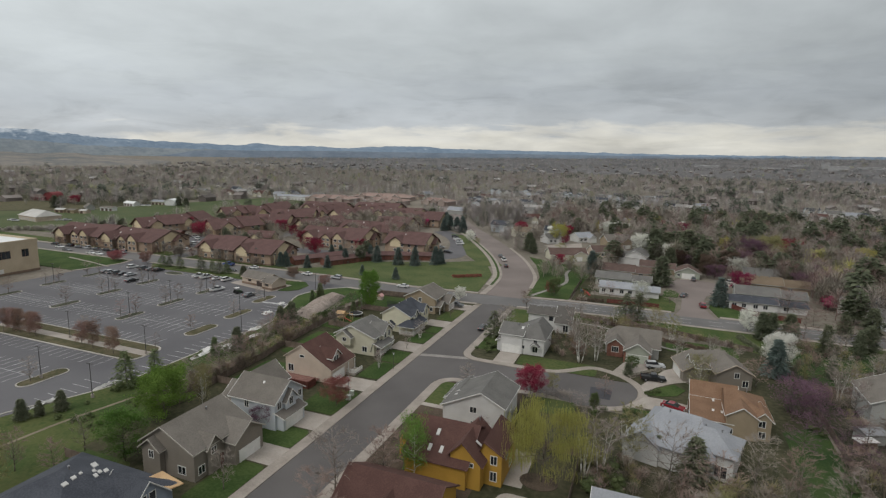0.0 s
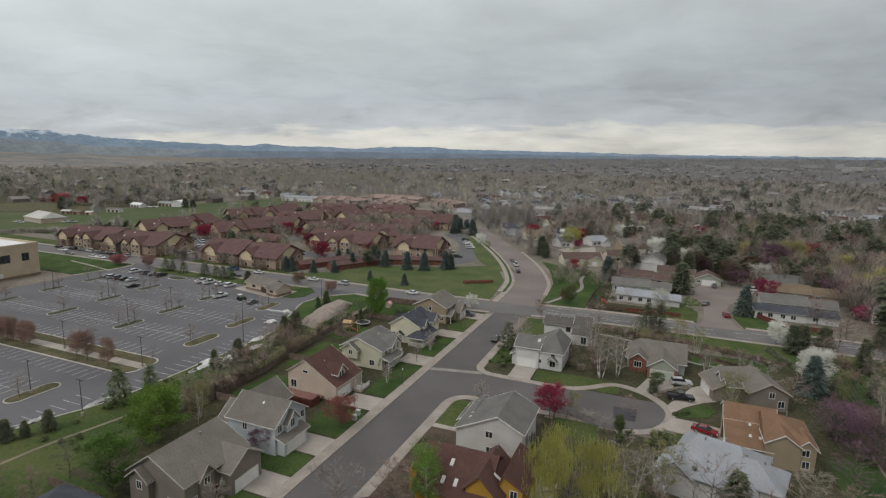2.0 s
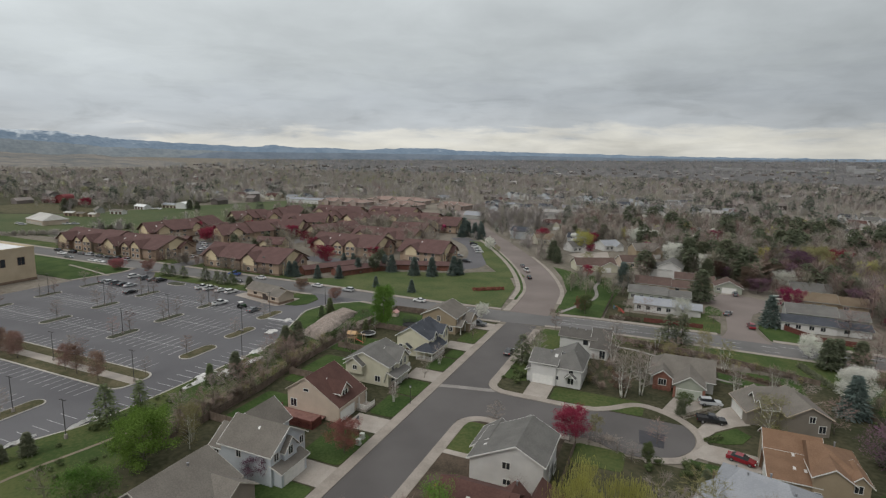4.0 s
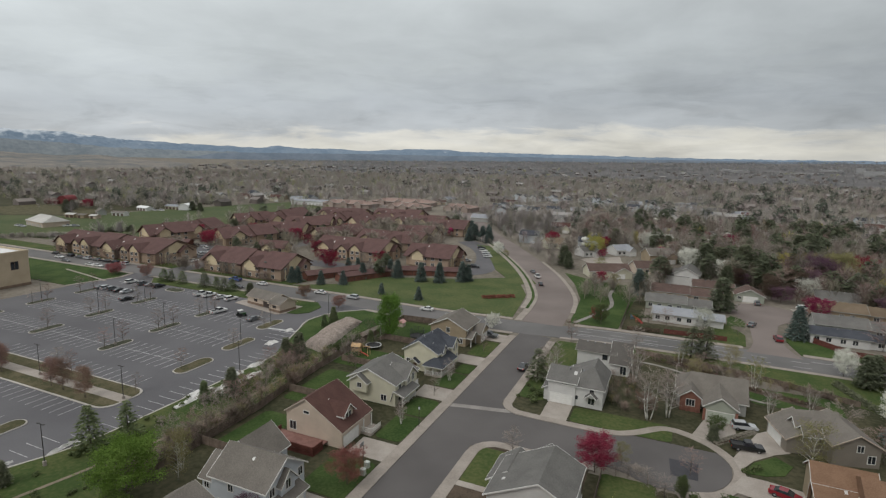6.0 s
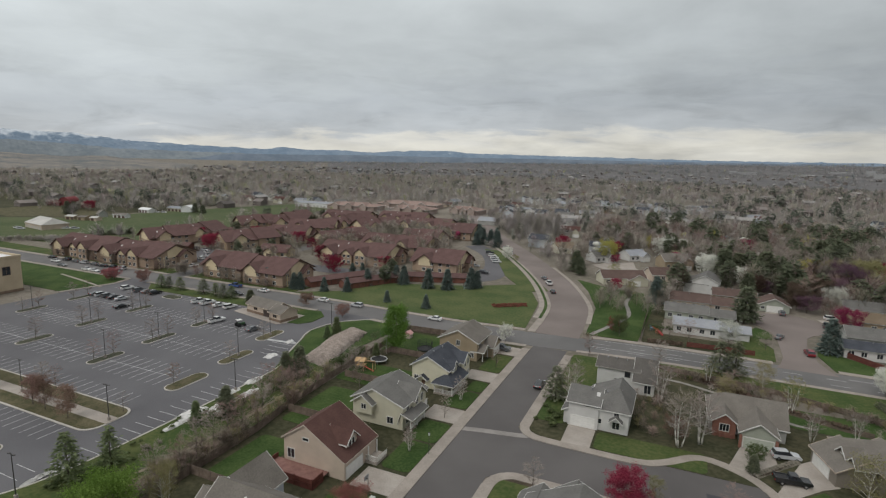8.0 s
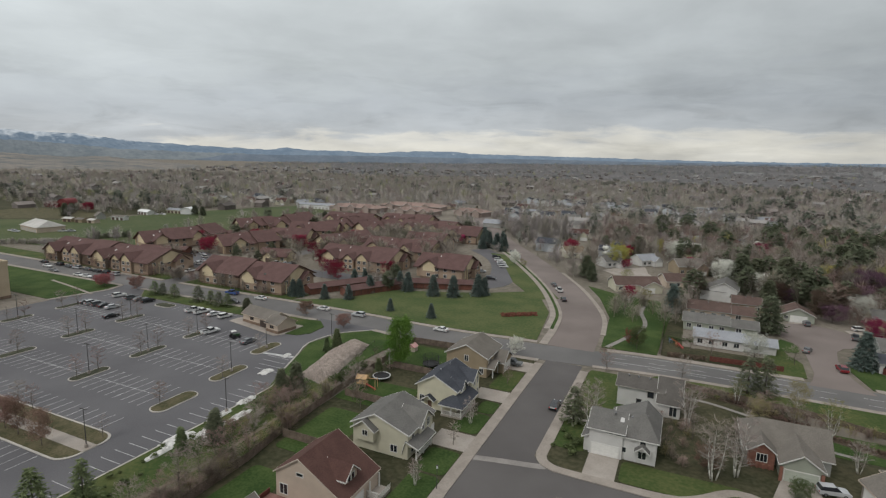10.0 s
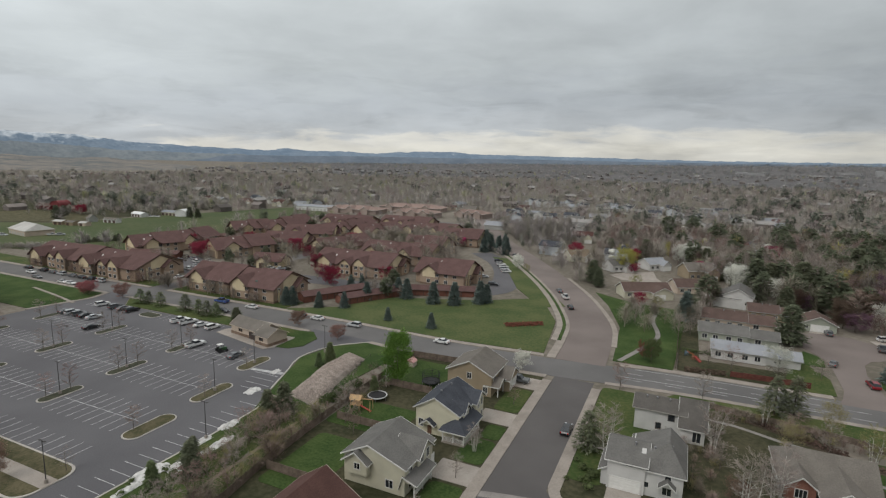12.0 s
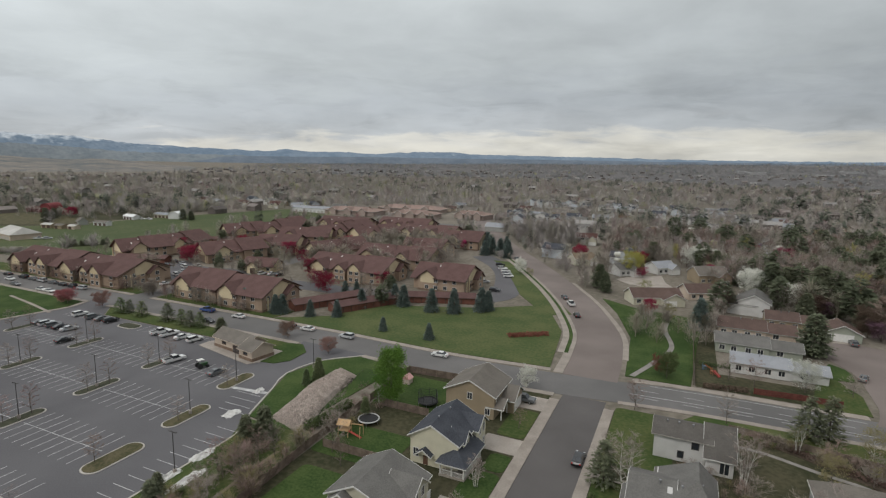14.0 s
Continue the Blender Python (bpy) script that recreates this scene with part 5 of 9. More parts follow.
def apartment(w, d, label):
    """A two-storey block of flats: long roof, cream gables at its fronts, windows on each storey."""
    h = tagged(root("apartment_building", 0, 0), label, "apartments", "apartment blocks")
    block(h, 0, 0, w, d, 5.0, W_APT2, SH_APT, "x", 9.6, trim=TRIM_APT, over=1.2)
    block(h, w - 11, -1.5, w + 1.2, d + 1.0, 5.6, W_APT2, SH_APT, "x", 10.2, trim=TRIM_APT, over=1.0)
    block(h, 3.0, -2.0, 11.5, 5.0, 5.4, W_APT2, SH_APT, "y", 8.6, trim=TRIM_APT, over=0.8)
    bays = [(15.4, 21.4)] if w > 30 else []
    for x0, x1 in bays:
        block(h, x0, -1.6, x1, 4.0, 5.2, W_APT2, SH_APT, "y", 7.6, trim=TRIM_APT, over=0.7)
        for z in (0.9, 3.7):
            for u in (1.7, 4.3):
                window(h, on_wall("S", x0, -1.6, x1, 4.0), u, z, 1.4, 1.4, 2, WHITE)
        bay_base = Build()
        plate(bay_base, on_wall("S", x0, -1.6, x1, 4.0), 0, x1 - x0, 0, 0.8, 0.0, 0.08)
        part("base_course", bay_base, STONE, h, "brown stone base course")
    for spot, u0, u1 in ((((w + 1.2, -1.5), (0, 1), (1, 0)), 0.0, d + 2.5), (((0, -2.0), (1, 0), (0, -1)), 3.0, 11.5), (((0, -1.5), (1, 0), (0, -1)), w - 11, w + 1.2)):
        b = Build()
        plate(b, spot, u0, u1, 0, 0.8, 0.14, 0.2)
        part("base_course", b, STONE, h, "brown stone base course")
    # small cream gables that stand out along the front
    for x0 in ((23.4,) if w > 30 else ()):
        block(h, x0, -2.6, x0 + 6.4, 6.0, 6.0, W_APT2, SH_APT, "y", 8.8, trim=TRIM_APT, over=0.6)
        for z in (0.9, 3.7):
            for u in (1.7, 4.7):
                window(h, on_wall("S", x0, -2.6, x0 + 6.4, 6.0), u, z, 1.5, 1.4, 2, WHITE)
    # a porch bay at the end with its own small gable
    block(h, w + 0.2, d * 0.5 + 0.4, w + 3.2, d * 0.5 + 7.0, 4.8, W_APT2, SH_APT, "x", 7.2, trim=TRIM_APT, over=0.7)
    for z in (0.9, 3.5):
        window(h, on_wall("E", w + 0.2, d * 0.5 + 0.4, w + 3.2, d * 0.5 + 7.0), 3.3, z, 1.6, 1.4, 2, WHITE)
    e = ((w + 1.2, 0), (0, 1), (1, 0))
    west = ((0, d), (0, -1), (-1, 0))
    panels = [(e, d * 0.5 - 4.6, d * 0.5 + 4.6, 4.3, 9.2, 0.02), (west, d * 0.5 - 4.6, d * 0.5 + 4.6, 3.4, 8.7, 0.02), (((0, -2.0), (1, 0), (0, -1)), 4.2, 10.3, 3.3, 7.7, 0.02)]
    if w > 30:
        panels += [(((0, -1.6), (1, 0), (0, -1)), 16.4, 20.4, 5.0, 6.9, 0.02), (((0, -2.6), (1, 0), (0, -1)), 24.3, 28.9, 5.2, 8.0, 0.02)]
    for spot, u0, u1, low, top, off in panels:
        b = Build()
        um, shoulder = (u0 + u1) / 2, top - (u1 - u0) * 0.21
        (ox, oy), (ax, ay), (nx, ny) = spot
        ring = [(ox + ax * u + nx * off, oy + ay * u + ny * off, z) for u, z in ((u0, low), (u1, low), (u1, shoulder), (um, top), (u0, shoulder))]
        b.prism(ring, (nx * 0.1, ny * 0.1, 0))
        part("gable_panel", b, W_APT, h, "ochre-cream stucco gable front")
    # pale posts of the stacked porches at both ends
    for spot, us in ((e, (1.0, 3.6)), (west, (1.6, d - 1.6))):
        for u in us:
            b = Build()
            plate(b, spot, u - 0.2, u + 0.2, 0, 5.0 - 0.3 * abs(u < 2), 0.2, 0.55)
            part("porch_post", b, W_APT, h, "cream porch post")
    for u in (3.6,):
        for z in (0.9, 3.7):
            window(h, west, u, z, 1.4, 1.4, 2, WHITE)
    for u in range(2, int(w) - 1, 4):
        if any(x0 - 1.6 < u + 1.0 < x1 + 1.6 for x0, x1 in bays) or w > 30 and 22.0 < u + 1.0 < 31.2:
            continue
        y0 = -2.0 if 3 <= u <= 11.5 else (-1.5 if u > w - 11 else 0)
        for z in (0.9, 3.7):
            window(h, ((0, y0), (1, 0), (0, -1)), u + 1.0, z, 1.5, 1.4, 2, WHITE)
    e = ((w + 1.2, 0), (0, 1), (1, 0))
    for u in (1.5, 5.5, 9.0):
        if u < d * 0.5:
            for z in (0.9, 3.7):
                window(h, e, u, z, 1.4, 1.4, 2, WHITE)
    for u, z in ((5.5, 2.6),):
        b = Build()
        plate(b, e, u - 1.2, u + 1.2, z, z + 0.16, 0, 1.3)
        plate(b, e, u - 1.2, u + 1.2, z + 0.9, z + 0.98, 1.2, 1.3)
        for k in range(9):
            plate(b, e, u - 1.2 + k * 0.29, u - 1.14 + k * 0.29, z + 0.16, z + 0.9, 1.22, 1.28)
        part("balcony", b, TRIM_APT, h)
    for x in (w * 0.24, w * 0.62):
        skylight(h, x, d * 0.25, 5.15 + 4.6 * 0.5, 0.7, 1.1, 0.42, mat=ROOF_LIGHT)
        skylight(h, x + 4, d * 0.4, 5.15 + 4.6 * 0.8, 0.5, 0.8, 0.42, mat=ROOF_LIGHT)
        skylight(h, x + 1, d * 0.7, 5.15 + 4.6 * 0.6, 0.7, 1.0, -0.42, mat=ROOF_LIGHT)
    return h


APT_A = apartment(38, 21, "apartment block with maroon-brown roof and cream gables")
APT_B = apartment(22, 17, "short apartment block with maroon-brown roof and cream gables")
APT_C = apartment(29, 17, "apartment block with maroon-brown roof, umber walls and cream gables")
APT_A.matrix_basis = pose(-253, 71.5, 0)
APT_B.matrix_basis = pose(-152.5, 74, 0)
APT_C.matrix_basis = pose(-190, 124, 0.02, 0, 0, 68)
for x, y, turn, k in ((-217, 71, 0, "A"), (-130, 73, 0, "B"), (-131, 126, 0, "A"), (-79, 130, 0, "B"), (-232, 110, 72, "B"), (-226, 129, 92, "C"), (-238, 184, 62, "B"), (-226, 198, 72, "C"), (-229, 225, 84, "B"), (-203, 190, 20, "C"),
                      (-225, 256, 0, "A"), (-145, 154, 68, "C"), (-192, 158, 14, "B"), (-183, 212, 72, "C"), (-161, 217, 66, "C"), (-181, 236, 80, "B"), (-127, 160, 0, "A"), (-118, 190, 0, "B"), (-152, 246, 0, "A"), (-112, 232, 0, "B"), (-185, 275, 0, "A")):
    copy_thing({"A": APT_A, "B": APT_B, "C": APT_C}[k], pose(x, y, 0.02, 0, 0, turn))
# the low clubhouse in the middle court
h = tagged(root("clubhouse", -163, 120, 0.03, 10), "low cream clubhouse with brown roof and arched porch", "clubhouse")
block(h, 0, 0, 15, 9, 3.2, W_APT, SH_APT, "x", 6.0, trim=TRIM_APT, over=0.8)
block(h, 4.5, -4.0, 10.5, 3.0, 3.2, W_APT, SH_APT, "y", 5.4, trim=TRIM_APT, over=0.6)
# the porch front stays closed: its inner shade is a dark brown panel
b = Build()
plate(b, on_wall("S", 4.5, -4.0, 10.5, 3.0), 1.6, 4.4, 0.0, 2.5, 0.01, 0.08)
part("porch_opening", b, TRIM_APT, h, "dark brown panel standing for the shaded porch opening")
for u in (2.2, 12.8):
    window(h, on_wall("S", 0, 0, 15, 9), u, 0.9, 1.6, 1.4, 2, WHITE)


def carport(w, d, label, wall):
    h = tagged(root("carport", 0, 0), label, "carport", "carports")
    block(h, 0, 0, w, d, 2.4, wall, SH_APT, "x", 3.6, trim=TRIM_APT)
    for i in range(1, int(w / 3)):
        part("pilaster", Build().box(i * 3 - 0.12, -0.12, 0, i * 3 + 0.12, -0.02, 2.3), TRIM_APT, h)
    return h


CP = carport(26, 6, "brown-roofed carport with red-brown fence wall", surface("carport_red", (0.15, 0.062, 0.044), (0.21, 0.095, 0.07), 0.5, 0.85, 0.1, 6))
CP.matrix_basis = pose(-98, 78, 0.03, 0, 0, 62)
copy_thing(CP, pose(-84, 82, 0.03, 0, 0, 62))
copy_thing(CP, pose(-70.5, 107, 0.03, 0, 0, 22))
copy_thing(CP, pose(-232, 105.5, 0.03, 0, 0, 18))
copy_thing(CP, pose(-250, 166, 0.03, 0, 0, 24))
copy_thing(CP, pose(-140, 168, 0.03, 0, 0, 0))

# ---------------------------------------------------------------- vehicles
PAINTS = {k: surface("paint_" + k, tuple(0.96 * c for c in v), v, 0.8, 0.25, 0, 4, spec=0.6) for k, v in
          {"white": (0.62, 0.62, 0.61), "black": (0.018, 0.018, 0.02), "silver": (0.42, 0.43, 0.44), "red": (0.20, 0.014, 0.022), "blue": (0.05, 0.09, 0.24), "grey": (0.12, 0.125, 0.13), "tan": (0.32, 0.27, 0.2)}.items()}
CAR_KINDS = {
    # side outline from tail to nose, then the glazed cabin from tail to nose, half width
    "sedan": ([(-2.35, 0.35), (-2.4, 0.75), (-2.2, 0.98), (-1.5, 1.02), (0.95, 0.98), (2.1, 0.8), (2.35, 0.6), (2.3, 0.35)], [(-1.75, 1.0), (-1.0, 1.44), (0.25, 1.46), (1.1, 0.98)], 0.9),
    "suv": ([(-2.35, 0.42), (-2.4, 0.9), (-2.32, 1.1), (0.9, 1.1), (2.1, 0.98), (2.35, 0.75), (2.3, 0.42)], [(-2.28, 1.08), (-2.05, 1.72), (0.1, 1.76), (0.95, 1.08)], 0.95),
    "pickup": ([(-2.8, 0.5), (-2.85, 1.05), (-2.8, 1.12), (1.2, 1.12), (2.6, 1.05), (2.8, 0.8), (2.75, 0.5)], [(-0.75, 1.1), (-0.6, 1.82), (0.6, 1.84), (1.35, 1.1)], 0.98),
}
CARS = {}


def car(kind, paint, x, y, turn, label, z=0.01):
    key = (kind, paint)
    if key in CARS:
        return tagged(copy_thing(CARS[key], pose(x, y, z, 0, 0, turn)), label)
    side, cab, hw = CAR_KINDS[kind]
    c = tagged(root(kind if kind != "sedan" else "car", x, y, z, turn), label, {"sedan": "car", "suv": "car", "pickup": "pickup"}[kind], "parked vehicles")
    b = Build()

    def shell(outline, w0, w1, zs):
        k = len(outline)
        pts = []
        for s in (-1, 1):
            for px, pz in outline:
                w = w0 + (w1 - w0) * (pz - zs[0]) / max(zs[1] - zs[0], 0.01)
                pts.append((px, s * w, pz))
        b.add(pts, [tuple(range(k)), tuple(range(k, 2 * k))[::-1]] + [(i, k + i, k + (i + 1) % k, (i + 1) % k) for i in range(k)])

    shell(side[::-1], hw, hw - 0.06, (side[0][1], 1.1))
    roof = [cab[1], cab[2], (cab[2][0] - 0.02, cab[2][1] - 0.06), (cab[1][0] + 0.02, cab[1][1] - 0.06)]
    shell(roof[::1], hw - 0.2, hw - 0.24, (roof[0][1] - 0.06, roof[0][1]))
    if kind == "pickup":
        b.box(-2.78, -hw + 0.05, 1.1, -0.8, -hw + 0.17, 1.28)
        b.box(-2.78, hw - 0.17, 1.1, -0.8, hw - 0.05, 1.28)
        b.box(-2.82, -hw + 0.05, 1.1, -2.7, hw - 0.05, 1.28)
    part("body", b, PAINTS[paint], c)
    b = Build()
    shell(cab[::-1], hw - 0.07, hw - 0.22, (cab[0][1], cab[1][1]))
    b.v = [(px * 0.995, py, pz - 0.02) for px, py, pz in b.v]
    part("cabin_glass", b, GLASS, c, "dark tinted glazing")
    if kind == "pickup":
        part("cargo_bed", Build().box(-2.68, -hw + 0.2, 1.0, -0.85, hw - 0.2, 1.135), RUBBER, c, "dark load bed")
    for wx in (-1.45, 1.45) if kind != "pickup" else (-1.75, 1.75):
        for s in (-1, 1):
            t = Build().tube((wx, s * (hw - 0.22), 0.34), (wx, s * (hw + 0.01), 0.34), 0.34, 0.34, 12)
            tyre = part("wheel", t, RUBBER, c)
            part("rim", Build().tube((wx, s * (hw - 0.02), 0.34), (wx, s * (hw + 0.03), 0.34), 0.2, 0.18, 8), RIM, tyre)
    nose, tail = side[-2][0], side[1][0]
    for s in (-1, 1):
        part("headlight", Build().box(nose - 0.14, s * hw * 0.72 - 0.17, 0.62, nose + 0.02, s * hw * 0.72 + 0.17, 0.78), LAMP_GLASS, c)
        part("tail_light", Build().box(tail - 0.02, s * hw * 0.78 - 0.13, 0.72, tail + 0.12, s * hw * 0.78 + 0.13, 0.95), TAIL, c)
    CARS[key] = c
    return c


car("sedan", "black", 8.6, 26.2, 90, "black sedan parked at the street kerb")
car("suv", "silver", 57.2, 15.4, 12, "silver estate car beside the garage", 0.12)
car("pickup", "black", 56.9, 6.6, 8, "black pickup truck on a concrete driveway", 0.14)
car("sedan", "red", 61.0, -7.4, -18, "dark red car on a driveway", 0.14)
car("pickup", "white", -95, 27.0, 80, "white pickup with a canopy in the lot")
for x, k, p in ((-117.6, "pickup", "white"), (-113.6, "pickup", "white"), (-108.2, "sedan", "white"), (-103.2, "suv", "white")):
    car(k, p, x, 40.6, 78, "white vehicle parked at the lot's edge")
for x, k, p in ((-157.6, "sedan", "grey"), (-154.6, "suv", "silver"), (-151.2, "suv", "grey"), (-147.6, "sedan", "black"), (-143.8, "sedan", "silver")):
    car(k, p, x, 30.2, 82, p + " car in the parking lot")
car("sedan", "black", -134.6, 23.4, 82, "black car alone in the parking lot")
for x, k, p in ((-156, "suv", "white"), (-149.2, "suv", "grey"), (-145, "sedan", "grey"), (-140.8, "suv", "black")):
    car(k, p, x, 41.2, 80, p + " car at the edge of the lot")
car("sedan", "grey", -79.2, 26.0, 85, "dark grey car in the parking lot")
for x, y, k, p in ((-124, 63.9, "pickup", "blue"), (-109.5, 63.6, "sedan", "white"), (-88.5, 63.7, "sedan", "black"), (-81.2, 63.5, "sedan", "white"), (-66.5, 63.1, "suv", "silver"), (-35.5, 62.3, "sedan", "white"),
                   (-201.5, 54.9, "sedan", "white"), (-196.3, 54.9, "sedan", "white"), (-219, 55.0, "sedan", "grey"), (-231, 59.4, "sedan", "white"), (-230.2, 64.0, "suv", "black"), (-223, 63.7, "sedan", "grey"), (-216.6, 63.6, "suv", "silver"), (-209.5, 63.6, "sedan", "grey"), (-203, 63.5, "sedan", "black"), (-196.8, 63.4, "suv", "black"), (-190.5, 63.3, "suv", "silver"), (-242, 64.2, "sedan", "black"), (-114.5, 55.4, "sedan", "black")):
    car(k, p, x, y, 0 if y < 60 else 180, p + " car parked along the cross street")
for x, y, t, k, p in ((-18.6, 142.8, 118, "sedan", "grey"), (-14.2, 133.5, 116, "pickup", "white"), (-9.4, 119.5, 112, "sedan", "black"), (-52, 201, 120, "suv", "white"), (-60, 215, 122, "sedan", "grey")):
    car(k, p, x, y, t, p + " vehicle parked on the curving road")
for x, y, t, k, p in ((66.9, 96.8, 70, "sedan", "grey"), (72.5, 83.4, 95, "suv", "red"), (71.9, 129.0, 90, "suv", "grey"), (87, 129.4, 15, "suv", "white"), (83.2, 118.2, 80, "pickup", "grey")):
    car(k, p, x, y, t, p + " car in the close", 0.02)
for x, y, t, k, p in ((-46.5, 140, 0, "suv", "black"), (-50, 169, 25, "suv", "white"), (-52.5, 174, 25, "suv", "silver"), (-55, 180, 25, "sedan", "white"), (-58, 185, 25, "suv", "white"), (-62, 193, 25, "suv", "black"), (-56, 153, 25, "sedan", "silver"), (-90, 113, 100, "sedan", "black"), (-78, 117, 100, "sedan", "grey"),
                      (-150, 118, 90, "suv", "white"), (-146, 120, 90, "sedan", "silver"), (-142, 120, 90, "sedan", "black"), (-168, 108, 90, "sedan", "white"), (-174, 106, 90, "suv", "grey"), (-189, 117, 160, "sedan", "white"), (-192, 112, 160, "suv", "white"), (-199, 117, 160, "sedan", "silver"), (-203, 111, 160, "sedan", "grey"), (-206, 118, 160, "suv", "black"), (-184, 104, 160, "sedan", "silver"), (-181, 98, 160, "suv", "white"), (-170, 84, 90, "sedan", "white"), (-104, 117, 100, "sedan", "tan")):
    car(k, p, x, y, t, p + " car in the apartments' parking court")
car("pickup", "grey", -7.2, 45.4, 0, "grey pickup on the corner house's drive", 0.13)
# small green tractor in the lot
tr = tagged(root("tractor", -85.6, 27.2, 0, 70), "small green utility tractor with white canopy", "tractor")
part("body", Build().box(-0.4, -0.4, 0.5, 1.5, 0.4, 1.2), plain("tractor_green", (0.03, 0.09, 0.03)), tr)
part("canopy", Build().box(-1.0, -0.7, 2.1, 0.5, 0.7, 2.2), WHITE, tr)
for sx, r in ((-0.6, 0.65), (1.2, 0.4)):
    for s in (-0.8, 0.8):
        part("wheel", Build().tube((sx, s - 0.15, r), (sx, s + 0.15, r), r, r, 12), RUBBER, tr)
for sx in (-0.9, 0.4):
    for s in (-0.6, 0.6):
        part("post", Build().box(sx - 0.04, s - 0.04, 0.9, sx + 0.04, s + 0.04, 2.1), POLE_DARK, tr)

# ---------------------------------------------------------------- the parking lot's furniture
SOIL = surface("island_mulch", (0.034, 0.038, 0.022), (0.068, 0.068, 0.042), 0.5, 0.95, 0.6, 3, where="World")
ISLANDS = [(-67.8, -15, -63.6, -4, "g"), (-69.2, 1.8, -65.6, 12.8, "g"), (-73.6, 19.7, -69.8, 30, "g"), (-97.4, -13.2, -94.2, -3.6, "s"), (-98.7, 3, -95.6, 13.4, "s"), (-99.3, 20, -96.2, 30, "s"),
           (-129.2, 4, -126, 13.4, "s"), (-130, 20.7, -127, 30.3, "s"), (-127.4, -13.2, -124.2, -3.6, "s"), (-159.4, 4, -156.4, 13.4, "s"), (-160.4, 20.7, -157.4, 30.3, "s"), (-157.6, -13.2, -154.6, -3.6, "s"),
           (-73.8, -55, -69.8, -44, "g"), (-104, -55, -100.8, -44, "s"), (-136, 39, -128, 43.4, "s")]
for x0, y0, x1, y1, k in ISLANDS:
    isl = tagged(root("traffic_island", (x0 + x1) / 2, (y0 + y1) / 2), "kerbed planting island with grass" if k == "g" else "kerbed planting island with dark mulch", "traffic island", "lot islands")
    w, l = (x1 - x0) / 2, (y1 - y0) / 2
    part("kerb", slab(rounded(-w, -l, w, l, min(w, l) * 0.95), -0.02, 0.14), KERB, isl)
    part("bed", slab(rounded(-w + 0.3, -l + 0.3, w - 0.3, l - 0.3, min(w, l) * 0.8), 0.0, 0.2), LAWN_WORN if k == "g" else SOIL, isl)
med = tagged(root("median", 0, 0), "long planted median with a concrete walkway", "median")
ring = rounded(-122, -34.8, -62.5, -24.4, 3.0)
part("kerb", slab(ring, -0.02, 0.14), KERB, med)
part("bed", slab(rounded(-121.6, -34.4, -62.9, -24.8, 2.8), 0.0, 0.17), LAWN_WORN, med)
part("walkway", Build().box(-121.6, -31, 0.0, -62.6, -28.3, 0.2), CONCRETE, med, "pale concrete walkway")


def stall_rows(x0, x1, y, d0, d1, step=2.66):
    b = Build()
    x = x0
    while x <= x1:
        b.box(x - 0.06, y + d0, 0.0, x + 0.06, y + d1, 0.012)
        x += step
    return b


GAPS = {25: [(-96, -74), (-126.5, -99.5), (-157, -130.5)], 8: [(-95, -70), (-125.5, -99), (-156, -129.5)], -9: [(-93.5, -69.5), (-123.5, -97.8), (-154, -128)], -50: [(-100, -74.5), (-130, -104.5)]}
for y, spans in GAPS.items():
    for x0, x1 in spans:
        b = stall_rows(x0 + 1.2, x1 - 0.6, y, -5.3, 5.3)
        b.box(x0 + 0.2, y - 0.06, 0.0, x1 - 0.1, y + 0.06, 0.016)
        structure("parking_lines", b, PAINT, "faded white stall lines", "road marking")
for x0, x1, y, a, c in ((-119, -67, -24.3, 0.1, 5.2), (-119, -68, -34.9, -5.2, -0.1), (-162, -139, 44.4, -5.2, -0.1), (-126, -101, 44.4, -5.2, -0.1)):
    structure("parking_lines", stall_rows(x0, x1, y, a, c), PAINT, "faded white stall lines", "road marking")
b = Build()
for i in range(25):
    y = -57 + 2.66 * i
    x = -53.4 if -46 < y < 7 else (-57.5 if y < -46 else -56)
    b.box(x - 5.2, y - 0.06, 0.0, x - 0.1, y + 0.06, 0.012)
for y in (13, 15.6, 18.3, 21):
    b.box(-64.5 - (y - 13) * 0.38, y - 0.06, 0.0, -57.5 - (y - 13) * 0.38, y + 0.06, 0.012)
b.prism([(-70.0, 21.4, 0), (-60.6, 22.4, 0), (-60.8, 23.6, 0), (-70.0, 22.4, 0)], (0, 0, 0.014))
structure("parking_lines", b, PAINT, "white stall lines along the lot's east side", "road marking")
structure("kerb_lot_east", ribbon([(-60, -120), (-62, -70), (-57, -55), (-53.8, -46), (-52.9, -30), (-52.9, 6), (-56.4, 13), (-61.4, 26), (-64.3, 34), (-61.8, 45), (-54, 53)], -0.15, 0.2, -0.05, 0.14, 3), KERB, "concrete kerb of the parking lot", "kerb")


def lamp_post(x, y):
    p = tagged(root("parking_lamp", x, y), "tall dark parking lot lamp post", "street lamp", "lot lamps")
    part("base", Build().tube((0, 0, 0), (0, 0, 0.8), 0.32, 0.3, 8), CONCRETE, p)
    part("pole", Build().tube((0, 0, 0.8), (0, 0, 7.6), 0.09, 0.06, 6), POLE_DARK, p)
    part("arm", Build().tube((-0.5, 0, 7.5), (0.5, 0, 7.5), 0.035, 0.035, 5), POLE_DARK, p)
    for s in (-1, 1):
        part("lamp_head", Build().box(s * 0.6 - 0.25, -0.14, 7.45, s * 0.6 + 0.25, 0.14, 7.58), POLE_DARK, p)
    return p


